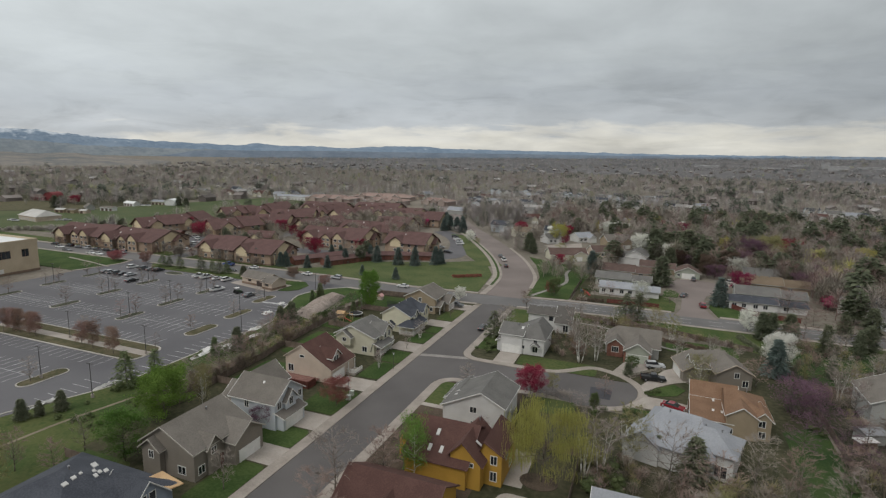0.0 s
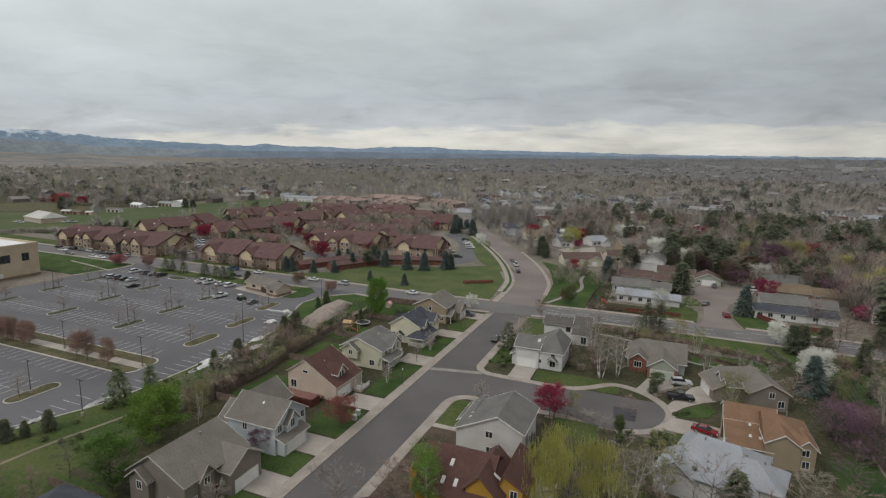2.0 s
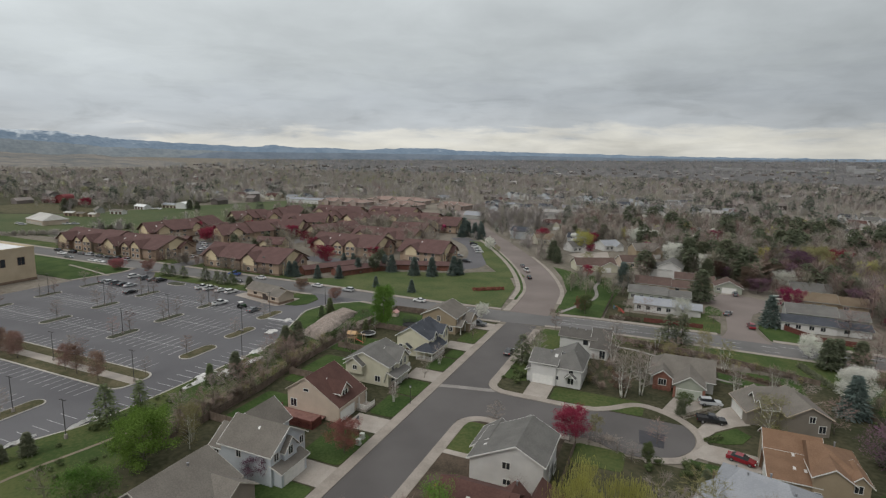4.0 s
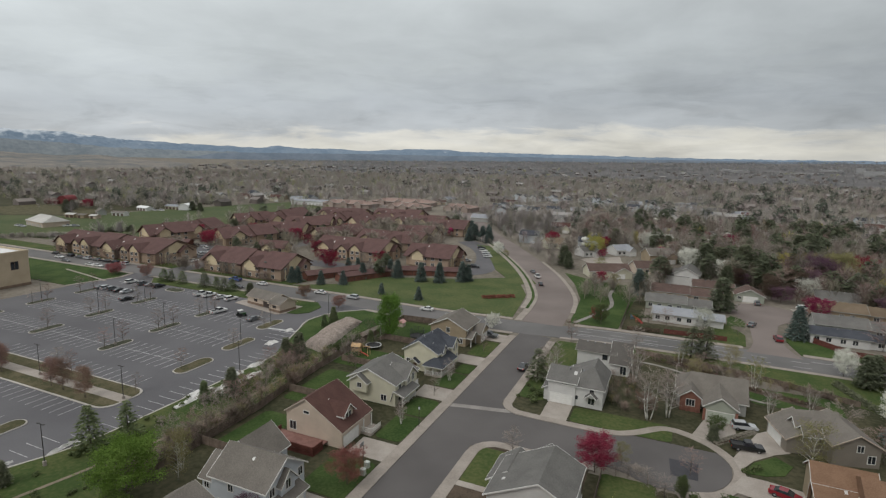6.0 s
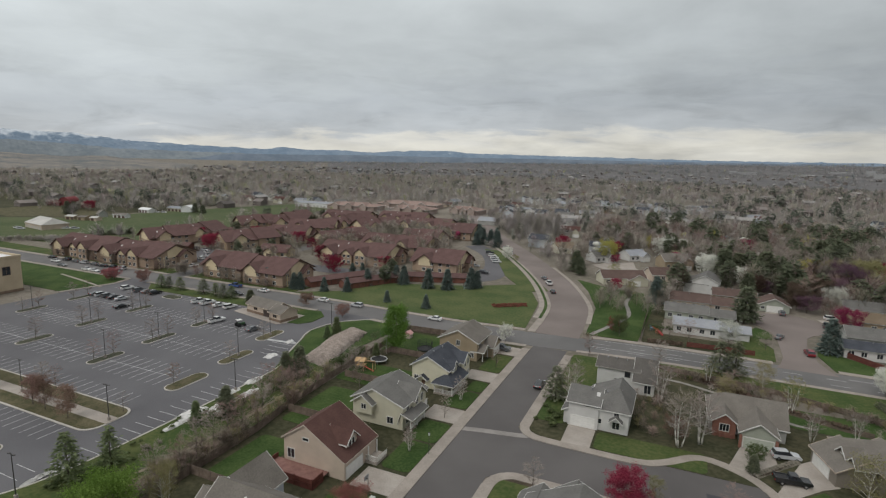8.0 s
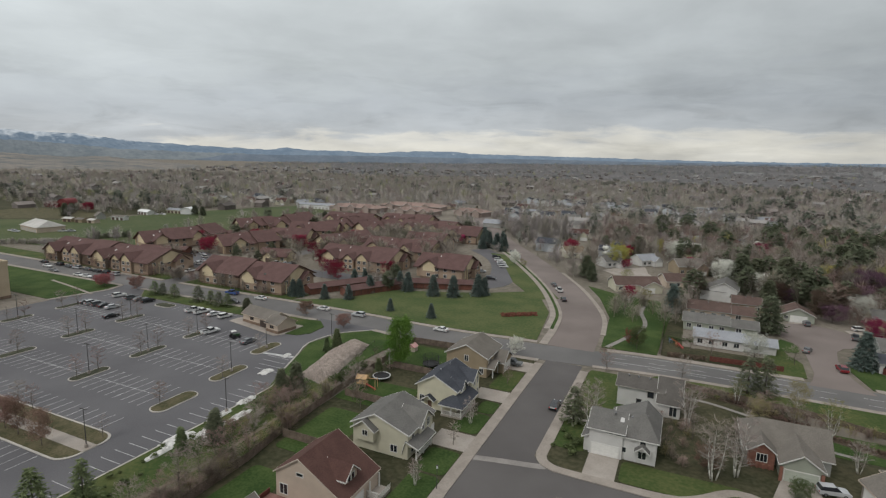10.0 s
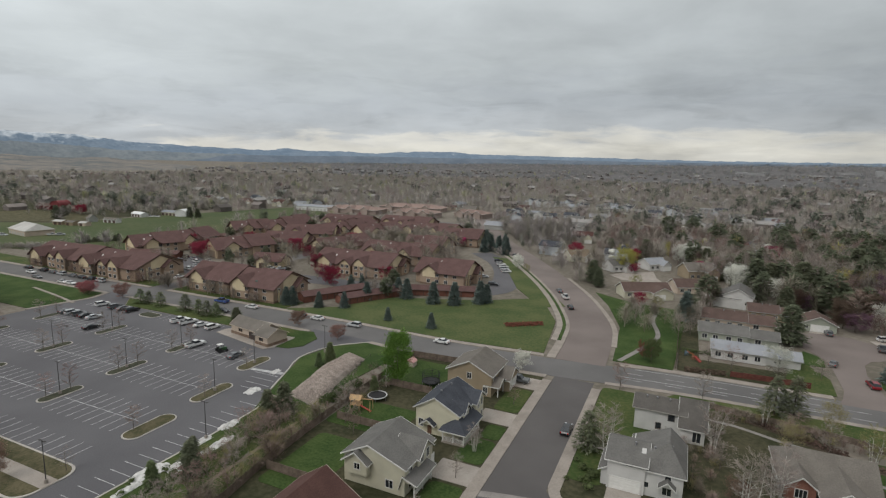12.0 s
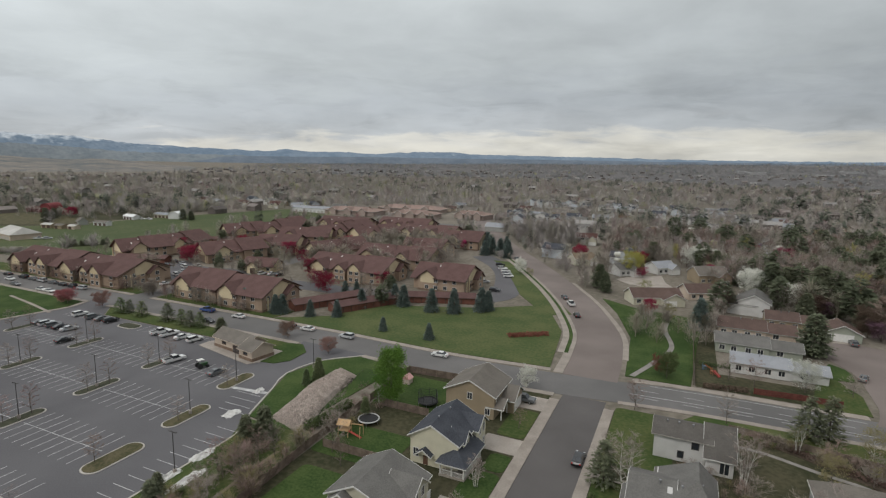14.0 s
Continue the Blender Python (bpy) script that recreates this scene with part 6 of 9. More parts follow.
LP = lamp_post(-52.2, -8)
for x, y in ((-67.4, 8.2), (-97.2, 8.2), (-98, 25), (-127.6, 8.6), (-128.6, 26), (-63.5, -29.7), (-52.2, -52), (-71.6, 25), (-158, 9), (-60.6, 40), (-95.8, -8.5), (-92, -29.7), (-71.6, -50)):
    copy_thing(LP, pose(x, y, 0.1))
# heaps of old snow along the lot's edge
rng = random.Random(5)
for x, y, l, w in ((-52.4, -2, 5, 2.2), (-51.6, -20.4, 7, 3.4), (-48.6, -16.6, 5, 3.8), (-48.6, -9, 8, 2.0), (-50.5, -25, 6, 1.6), (-55.2, -47, 6, 1.0), (-60, 12, 4, 2.4), (-63, 23, 3, 1.6), (-58.5, -57, 7, 1.0), (-52.2, -9.5, 5, 1.8)):
    b = Build()
    nx, ny = 9, 15
    grid = []
    for j in range(ny + 1):
        for i in range(nx + 1):
            u, v = i / nx * 2 - 1, j / ny * 2 - 1
            fall = max(0.0, 1 - (u * u + v * v) * (0.8 + 0.5 * noise.noise(Vector((u * 2 + x, v * 2 + y, 0)))))
            lump_z = 0.25 + 0.5 * noise.noise(Vector((u * 3.1 + x, v * 4.3 + y, 2)))
            grid.append((u * w / 2, v * l / 2, -0.06 + fall ** 0.5 * max(0.0, lump_z) * 1.3 + 0.05 * fall))
    b.add(grid, [(j * (nx + 1) + i, j * (nx + 1) + i + 1, (j + 1) * (nx + 1) + i + 1, (j + 1) * (nx + 1) + i) for j in range(ny) for i in range(nx)])
    ob = part("snow_bank", b, surface("old_snow", (0.5, 0.49, 0.47), (0.7, 0.69, 0.67), 1, 0.8, 0.3, 5))
    ob.matrix_basis = pose(x, y, 0.06)
    tagged(ob, "dirty leftover snow along the lot's kerb", "snow", "snow banks")

# gravel bank with its timber edge
b = Build()
for i in range(4200):
    u, v = rng.uniform(0, 1), rng.uniform(-1, 1)
    cx = -47.2 - 4.4 * u + v * (4.7 - 1.5 * u) + 0.5 * math.sin(u * 9)
    cy = 13.2 + 28.5 * u - v * 1.2
    hgt = 1.6 * (1 - v ** 4) ** 0.8 * min(1, u * 7, (1 - u) * 7) + 0.15
    s = rng.uniform(0.16, 0.36)
    pts = [(cx + s * math.cos(k * 1.57 + i) * rng.uniform(0.7, 1.2), cy + s * math.sin(k * 1.57 + i) * rng.uniform(0.7, 1.2), hgt - 0.1) for k in range(4)]
    b.add(pts + [(cx, cy, hgt + s * 0.45)], [(k, (k + 1) % 4, 4) for k in range(4)])
base = [(-47.2 - 4.4 * u + v * (4.7 - 1.5 * u), 13.2 + 28.5 * u - v * 1.2, 1.5 * (1 - v ** 4) ** 0.8 * min(1, u * 7, (1 - u) * 7) + 0.02) for u in [i / 20 for i in range(21)] for v in [j / 5 - 1 for j in range(11)]]
b.add(base, [(i * 11 + j, i * 11 + j + 1, i * 11 + j + 12, i * 11 + j + 11) for i in range(20) for j in range(10)])
tagged(part("gravel_bank", b, GRAVEL), "long bank of pinkish pale gravel", "gravel", kind="stuff")
rl = tagged(root("edging_rail", 0, 0), "dark timber rail along the gravel bank", "rail")
rail(rl, [(-41.2, 11.5), (-47.5, 42.5)], 0.05, 1.0, POLE_DARK, 2.4)


# ---------------------------------------------------------------- fences
POSTS = {}


def fence(pts, height=1.75, mat=None, label="weathered brown wooden fence", board=0.9):
    f = tagged(root("fence", *pts[0]), label, "fence", "garden fences")
    ox, oy = pts[0]
    for (ax, ay), (bx, by) in zip(pts, pts[1:]):
        n = max(1, int(math.hypot(bx - ax, by - ay) / 2.4))
        a = math.atan2(by - ay, bx - ax)
        boards = Build()
        l = math.hypot(bx - ax, by - ay)
        if (height, mat) not in POSTS:
            POSTS[(height, mat)] = Build().box(-0.06, -0.06, 0, 0.06, 0.06, height + 0.08).mesh("post", mat or WOOD_FENCE)
        for i in range(n + 1):
            ob = new("post", POSTS[(height, mat)])
            ob.parent = f
            ob.matrix_basis = pose(ax - ox + (bx - ax) * i / n, ay - oy + (by - ay) * i / n, 0)
        k = int(l / 0.3)
        for i in range(k):
            boards.box(l * i / k + 0.01, -0.03, 0.08, l * (i + 1) / k - 0.01, 0.02, height + 0.02 * math.sin(i * 2.4))
        ob = part("boarding", boards, mat or WOOD_FENCE, f)
        ob["kind"] = "stuff"
        ob.matrix_basis = pose(ax - ox, ay - oy, 0, 0, 0, math.degrees(a))
    return f


fence([(-33.6, -47), (-34.6, -36), (-34.8, -20), (-36.2, -10), (-37.4, 10), (-37.5, 28)])
fence([(-37.5, 30), (-37.6, 48.5), (-23, 49.5), (-20, 46)], 1.8)
for y, x1 in ((-69, -23), (-35.5, -25), (-10.5, -24), (10, -21), (29.5, -23)):
    fence([(-35.2, y), (x1, y)])
fence([(27.6, 73.4), (27.6, 104)], 1.6)
fence([(40.5, 74.2), (50, 75.0), (58, 75.0)], 1.5, WOOD_RED, "red-brown wooden fence along the street")
fence([(82.0, 86.0), (89.4, 76.8), (101, 76.0)], 1.7, WOOD_RED, "red-stained wooden fence round a garden")
fence([(34, 51.5), (60, 47), (82, 38.5)], 1.4)
fence([(86.6, 38.4), (88.2, 15.7), (87.8, 7), (88.9, -2), (88.8, -28), (92, -90)], 1.8)
fence([(89.5, 16.4), (99, 17), (101, 10)], 1.5)
fence([(33.2, -33), (33.2, -14.5)], 1.7)
fence([(45.5, -60), (45.5, -34), (33.4, -33.5)], 1.7)
fence([(56, -15), (63, -15)], 1.6)


def hedge(x0, y0, x1, y1, h, w, mat, label):
    b = Build()
    r = random.Random(int(x0 * 7 + y0))
    l = math.hypot(x1 - x0, y1 - y0)
    for i in range(int(l * w * h * 26)):
        t, s, z = r.random(), r.uniform(-0.5, 0.5) * w, r.uniform(0.05, h)
        if abs(s) > 0.5 * w * (1.15 - 0.5 * z / h):
            s *= 0.6
        cx, cy = x0 + (x1 - x0) * t - s * (y1 - y0) / l, y0 + (y1 - y0) * t + s * (x1 - x0) / l
        d = Vector((r.gauss(0, 1), r.gauss(0, 1), r.gauss(0, 1))).normalized() * r.uniform(0.12, 0.3)
        e = d.orthogonal().normalized() * d.length * 0.8
        c = Vector((cx, cy, z))
        b.add([c - d, c + d, c + e * 1.9], [(0, 1, 2)])
    return tagged(part("hedge", b, mat), label, "hedge")


hedge(-41.5, 13, -39.8, 26, 1.8, 2.2, LEAF_SHRUB, "clipped olive hedge beside the gravel bank")
hedge(79.9, 51.2, 84.9, 36.0, 1.3, 1.9, NEEDLE_DARK, "dark juniper hedge up the bank")
hedge(29.6, 73.0, 39.6, 74.4, 1.2, 1.6, LEAF_BROWN, "low brown-green hedge along the street")
hedge(29.0, 89.0, 36.5, 89.6, 1.1, 1.2, LEAF_SHRUB, "low dark hedge across a garden")
hedge(-24, 87, -13.5, 94.5, 1.1, 2.6, LEAF_RED, "low spreading red-leaved hedge on lawn")
hedge(55.4, -2.4, 58.6, 0.4, 0.9, 1.3, LEAF_SHRUB, "clipped shrubs round a front lawn")

hedge(44, 48, 58, 40.4, 0.9, 1.8, LEAF_BROWN, "low brown shrubs along the ditch")
hedge(59, 38.6, 73, 34, 0.8, 1.6, LEAF_BROWN, "low brown shrubs along the ditch")
# plastic toys in the garden by the street
TOY_RED, TOY_ORANGE, TOY_BLUE = (plain("toy_" + n, c, 0.4) for n, c in (("red", (0.3, 0.05, 0.04)), ("orange", (0.34, 0.13, 0.06)), ("blue", (0.1, 0.17, 0.24))))
for x, y, turn, ma, mb in ((30.4, 85.8, 30, TOY_ORANGE, TOY_BLUE), (32.2, 82.6, -40, TOY_RED, TOY_ORANGE)):
    toy = tagged(root("play_slide", x, y, 0.08, turn), "small bright plastic garden slide for children", "play slide", "garden toys")
    part("chute", Build().prism([(0.1, -0.3, 1.1), (1.9, -0.3, 0.1), (1.9, -0.3, 0.22), (0.1, -0.3, 1.25)], (0, 0.6, 0)), ma, toy)
    for yy in (-0.36, 0.3):
        part("side_rail", Build().prism([(0.0, yy, 1.0), (1.9, yy, 0.05), (1.9, yy, 0.36), (0.0, yy, 1.45)], (0, 0.06, 0)), ma, toy)
    part("platform", Build().box(-0.7, -0.36, 0.95, 0.1, 0.36, 1.06), mb, toy)
    for xx in (-0.68, 0.0):
        for yy in (-0.34, 0.26):
            part("leg", Build().box(xx, yy, 0, xx + 0.08, yy + 0.08, 1.7 if xx < -0.5 else 1.0), mb, toy)
    for k in range(3):
        part("rung", Build().box(-0.72, -0.3, 0.22 + 0.25 * k, -0.64, 0.3, 0.28 + 0.25 * k), mb, toy)

# utility boxes, hoop and yard edging
for x, y in ((-1.9, -31.1), (-2.4, -29.0)):
    u = tagged(root("utility_box", x - 1.2, y, 0.1), "pale grey-green utility box near the kerb", "utility box", "utility boxes")
    part("cabinet", Build().box(-0.4, -0.35, 0.08, 0.4, 0.35, 1.0), plain("utility_green", (0.42, 0.45, 0.40), 0.6), u)
    part("pad", Build().box(-0.5, -0.45, 0.0, 0.5, 0.45, 0.08), CONCRETE, u)
    part("lid", Build().box(-0.43, -0.38, 1.0, 0.43, 0.38, 1.06), plain("utility_lid", (0.5, 0.52, 0.48), 0.6), u)
hp = tagged(root("basketball_hoop", -5.2, -27.6, 0.1, 90), "black basketball hoop beside the driveway", "basketball hoop")
part("pole", Build().tube((0, 0, 0), (0, 0, 3.0), 0.06, 0.06, 6), POLE_DARK, hp)
part("backboard", Build().box(-0.6, 0.3, 2.6, 0.6, 0.34, 3.4), plain("backboard_grey", (0.25, 0.25, 0.26), 0.4), hp)
part("arm", Build().box(-0.04, 0, 2.85, 0.04, 0.3, 2.95), POLE_DARK, hp)
rb = Build()
for i in range(10):
    a0, a1 = i * 0.6283, (i + 1) * 0.6283
    rb.tube((0.23 * math.cos(a0), 0.6 + 0.23 * math.sin(a0), 2.75), (0.23 * math.cos(a1), 0.6 + 0.23 * math.sin(a1), 2.75), 0.02, 0.02, 4)
part("rim", rb, plain("hoop_orange", (0.4, 0.08, 0.02)), hp)
lp = tagged(root("yard_lamp", -1.9, -12.4, 0.12), "slim dark street light pole at the kerb", "lamp post")
part("pole", Build().tube((0, 0, 0), (0, 0, 3.6), 0.07, 0.05, 6), POLE_DARK, lp)
part("lantern", Build().tube((0, 0, 3.6), (0, 0, 4.1), 0.12, 0.2, 6), LAMP_GLASS, lp)
part("cap", Build().tube((0, 0, 4.1), (0, 0, 4.25), 0.22, 0.05, 6), POLE_DARK, lp)
structure("bed_willow", slab([(40.2 + 3.1 * math.cos(i * 0.35), -44.2 + 2.4 * math.sin(i * 0.35)) for i in range(18)], 0.0, 0.148), MULCH, "mulched bed round the willow", "flower bed")
bp = Build()
r_b = random.Random(12)
for i in range(130):
    a, q = r_b.uniform(0, 6.28), r_b.uniform(0, 1.6)
    sliver(bp, (q * math.cos(a), q * math.sin(a) * 0.7, r_b.uniform(0.05, 0.6)), (r_b.gauss(0, 0.9), r_b.gauss(0, 0.9), r_b.uniform(-0.1, 0.5)), 0.03)
ob = part("brush_pile", bp, TWIG)
ob.matrix_basis = pose(38.6, -9.4, 0.08)
tagged(ob, "pile of cut grey branches near the court", "branches")

# trampolines, play frame and small garden things
for x, y, h in ((-25.4, 34.2, 2.2), (-32.6, 21.6, 0.0)):
    t = tagged(root("trampoline", x, y, 0.1), "round trampoline with black net" if h else "round trampoline with pale rim", "trampoline")
    ring_b, mat_b, n = Build(), Build(), 20
    P2 = [(2.1 * math.cos(i * 6.2832 / n), 2.1 * math.sin(i * 6.2832 / n)) for i in range(n)]
    for (ax, ay), (bx, by) in zip(P2, P2[1:] + P2[:1]):
        ring_b.tube((ax, ay, 0.9), (bx, by, 0.9), 0.14, 0.14, 5)
    part("rim", ring_b, plain("trampoline_rim", (0.5, 0.5, 0.5)) if not h else RUBBER, t)
    part("bed", slab([(0.95 * px, 0.95 * py) for px, py in P2], 0.86, 0.92), RUBBER, t)
    for i in range(0, n, 4):
        part("leg", Build().tube((P2[i][0], P2[i][1], 0), (P2[i][0], P2[i][1], 0.9), 0.04, 0.04, 5), STEEL_GREY, t)
    if h:
        for i in range(0, n, 3):
            part("net_pole", Build().tube((P2[i][0], P2[i][1], 0.9), (P2[i][0], P2[i][1], 0.9 + h), 0.04, 0.04, 5), RUBBER, t)
        nb = Build()
        for i in range(n):
            for z in range(6):
                (ax, ay), (bx, by) = P2[i], P2[(i + 1) % n]
                nb.tube((ax, ay, 1.1 + z * 0.38), (bx, by, 1.1 + z * 0.38), 0.035, 0.035, 3)
        part("net", nb, RUBBER, t)
ps = tagged(root("playset", -33.5, 15.5, 0.1, 12), "orange-brown wooden climbing frame with slide", "playset")
for sx in (-1.6, 0.4, 2.8):
    for sy in (-1, 1):
        part("post", Build().tube((sx, sy, 0), (sx, sy * 0.8, 2.4), 0.08, 0.07, 5), WOOD_PALE, ps)
part("platform", Build().box(-1.7, -1, 1.2, 0.5, 1, 1.32), WOOD_PALE, ps)
part("beam", Build().box(-1.7, -0.08, 2.35, 3.0, 0.08, 2.5), WOOD_PALE, ps)
part("roof", Build().prism([(-1.9, -1.1, 2.4), (-1.9, 1.1, 2.4), (-1.9, 0, 3.2)], (2.6, 0, 0)), WOOD_PALE, ps)
part("slide", Build().prism([(0.5, -0.9, 1.2), (3.0, -0.9, 0.1), (3.0, -0.4, 0.1), (0.5, -0.4, 1.2)], (0, 0, 0.08)), plain("slide_red", (0.4, 0.06, 0.04)), ps)
ph = tagged(root("playhouse", -35, 42.5, 0.1), "small pale pink garden playhouse", "playhouse")
part("wall", Build().box(-1, -1, 0, 1, 1, 1.3), plain("play_wall", (0.5, 0.42, 0.36)), ph)
part("roof", Build().prism([(-1.2, -1.2, 1.3), (1.2, -1.2, 1.3), (0, -1.2, 2.1)], (0, 2.4, 0)), plain("play_pink", (0.5, 0.27, 0.25)), ph)
sd = tagged(root("garden_shed", 95, -6.6, 0.05, 25), "small shed with pale metal roof", "shed")
part("wall", Build().box(-2, -1.5, 0, 2, 1.5, 2.2), W_GREY, sd)
part("roof", Build().prism([(-2.3, -1.8, 2.2), (-2.3, 1.8, 2.2), (-2.3, 0, 2.8)], (4.6, 0, 0)), STEEL_GREY, sd)
sd = tagged(root("garden_shed", 93.2, -10.6, 0.05, 25), "small shed with white roof", "shed")
part("wall", Build().box(-1.6, -0.8, 0, 1.6, 0.8, 1.9), STONE, sd)
part("roof", Build().box(-1.9, -1.0, 1.9, 1.9, 1.0, 2.05), ROOF_LIGHT, sd)
structure("patio_yellow_house", slab(rounded(35, -57, 44.5, -49, 2), 0.0, 0.125), CONCRETE, "pale concrete patio behind the ochre house", "patio")
structure("path_park", ribbon([(13.4, 72.1), (17.6, 84), (21.8, 99.5), (19.3, 116.6), (19.6, 126)], -0.7, 0.7, 0.0, 0.14, 2), PAN, "curved concrete path over the lawn", "path")
structure("path_trail", ribbon([(-49.6, -130), (-48.4, -71), (-45.4, -52), (-42.6, -39.3), (-41.1, -29), (-40.8, -20), (-41.4, 5)], -0.35, 0.35, 0.0, 0.112, 4), TRAIL, "narrow pale trail through the grass", "path")
structure("path_bank", ribbon([(33.6, 45.6), (36, 44.9), (39, 44.6), (42.6, 43.4), (47.7, 41.3), (52.6, 39.9), (55.6, 38.2), (58, 33.4), (61, 31.6), (65, 31.2)], -0.5, 0.5, 0.0, 0.12, 2), PAN, "narrow winding concrete path behind the houses", "path")
structure("channel_bank", ribbon([(42, 49), (48, 46), (54, 42.5), (59, 39), (64, 37), (69, 34.8), (75, 33.2)], -1.5, 1.5, 0.0, 0.125, 2), MULCH, "dark overgrown drainage ditch behind the houses", "channel")
b = Build()
for y0, x0, x1 in ((67.6, 18, 61), (61.0, 14, 62)):
    ribbon([(x0, y0), ((x0 + x1) / 2, y0 + 1.2), (x1, y0 + 0.9)], -0.08, 0.08, 0.0, 0.012, b=b)
for i in range(22):
    x = 16 + i * 9.5
    for yy in (64.0, 59.8):
        y = yy + min(1.0, (x - 14) * 0.04)
        b.box(x, y - 0.07, 0.0, x + 4.2, y + 0.07, 0.012)
for i in range(8):
    x = 78 + i * 12
    b.box(x, 66.8, 0.0, x + 12.0, 66.95, 0.012)
structure("road_lines", b, PAINT, "white lane lines of the cross street", "road marking")

# ---------------------------------------------------------------- trees


def leaf(b, c, size, r, flat=0.0):
    d = Vector((r.gauss(0, 1), r.gauss(0, 1), r.gauss(0, 1) * (1 - flat))).normalized() * size
    e = d.orthogonal().normalized() * size * 0.75
    c = Vector(c)
    b.add([c - d, c + d, c + e * 1.9], [(0, 1, 2)])


# crown shapes: half width, lowest limb and fullness, as shares of the height; limbs; stems
CROWNS = {"bud": (0.33, 0.10, 0.45, 26, 1), "bare": (0.30, 0.16, 0.55, 30, 1), "wide": (0.44, 0.14, 0.5, 32, 1), "birch": (0.17, 0.22, 0.6, 13, 4), "leafy": (0.36, 0.06, 0.45, 34, 1), "oval": (0.25, 0.08, 0.5, 34, 1), "round": (0.46, 0.10, 0.45, 34, 1),
          "willow": (0.50, 0.2, 0.6, 34, 1), "slim": (0.21, 0.2, 0.5, 22, 1), "upright": (0.19, 0.16, 0.5, 28, 1)}


def branches(kind, H, r):
    """Limbs that rise from the stem to the crown's outline, with side branches: (from, to, r0, r1), and the places where twigs sit."""
    half, low, full, count, stems = CROWNS[kind]
    limbs, tips = [], []
    for k in range(stems):
        a0 = k * 6.2832 / stems + r.random()
        lean = Vector((math.cos(a0), math.sin(a0), 0)) * (0.13 if stems > 1 else 0.02)
        foot = Vector((math.cos(a0), math.sin(a0), 0)) * (0.4 if stems > 1 else 0)
        hh = H * (1 if k == 0 else r.uniform(0.8, 0.98))
        prev, bend = foot, Vector((r.gauss(0, 0.012), r.gauss(0, 0.012), 0)) * H
        stem = []
        for q in range(1, 7):
            u = q / 6
            p = foot + Vector((0, 0, hh * u)) + lean * hh * u + bend * math.sin(u * 5)
            limbs.append((prev, p, 0.0125 * H * (1.08 - u) + 0.015, 0.0125 * H * (1.08 - u - 0.16) + 0.012))
            stem.append((prev, p))
            prev = p
        for n in range(count):
            u = low + (0.97 - low) * (n + r.random()) / count
            sg = stem[min(5, int(u * 6))]
            p = sg[0].lerp(sg[1], u * 6 % 1)
            v = (u - low) / (1 - low)
            out = half * H * (max(0.0, 1 - ((v - full * 0.8) / (1.02 - full * 0.8 if v > full * 0.8 else full * 0.8 + 0.25)) ** 2)) ** 0.5 * r.uniform(0.72, 1.12)
            a = n * 2.4 + r.gauss(0, 0.5)
            rise = out * (r.uniform(0.35, 0.9) if kind not in ("willow", "wide") else r.uniform(0.15, 0.6))
            e = p + Vector((math.cos(a) * out, math.sin(a) * out, min(rise, H * 1.0 - p.z)))
            mid = p.lerp(e, 0.5) + Vector((r.gauss(0, 0.05), r.gauss(0, 0.05), 0.03)) * out
            ra = 0.006 * H * (1.1 - u) + 0.012
            limbs += [(p, mid, ra, ra * 0.7), (mid, e, ra * 0.7, ra * 0.35)]
            for m in range(3 if out > 0.9 else 1):
                w = r.uniform(0.35, 1.0)
                c = p.lerp(mid, w * 2) if w < 0.5 else mid.lerp(e, w * 2 - 1)
                d = ((e - p).normalized() + Vector((r.gauss(0, 0.6), r.gauss(0, 0.6), r.gauss(0.15, 0.35)))).normalized()
                L = max(0.5, out * r.uniform(0.25, 0.5))
                limbs.append((c, c + d * L, ra * 0.4, ra * 0.2))
                tips.append((c + d * L, d, L))
            tips += [(e, (e - mid).normalized(), max(0.6, out * 0.4)), (mid, (e - p).normalized(), max(0.6, out * 0.4))]
    return limbs, tips


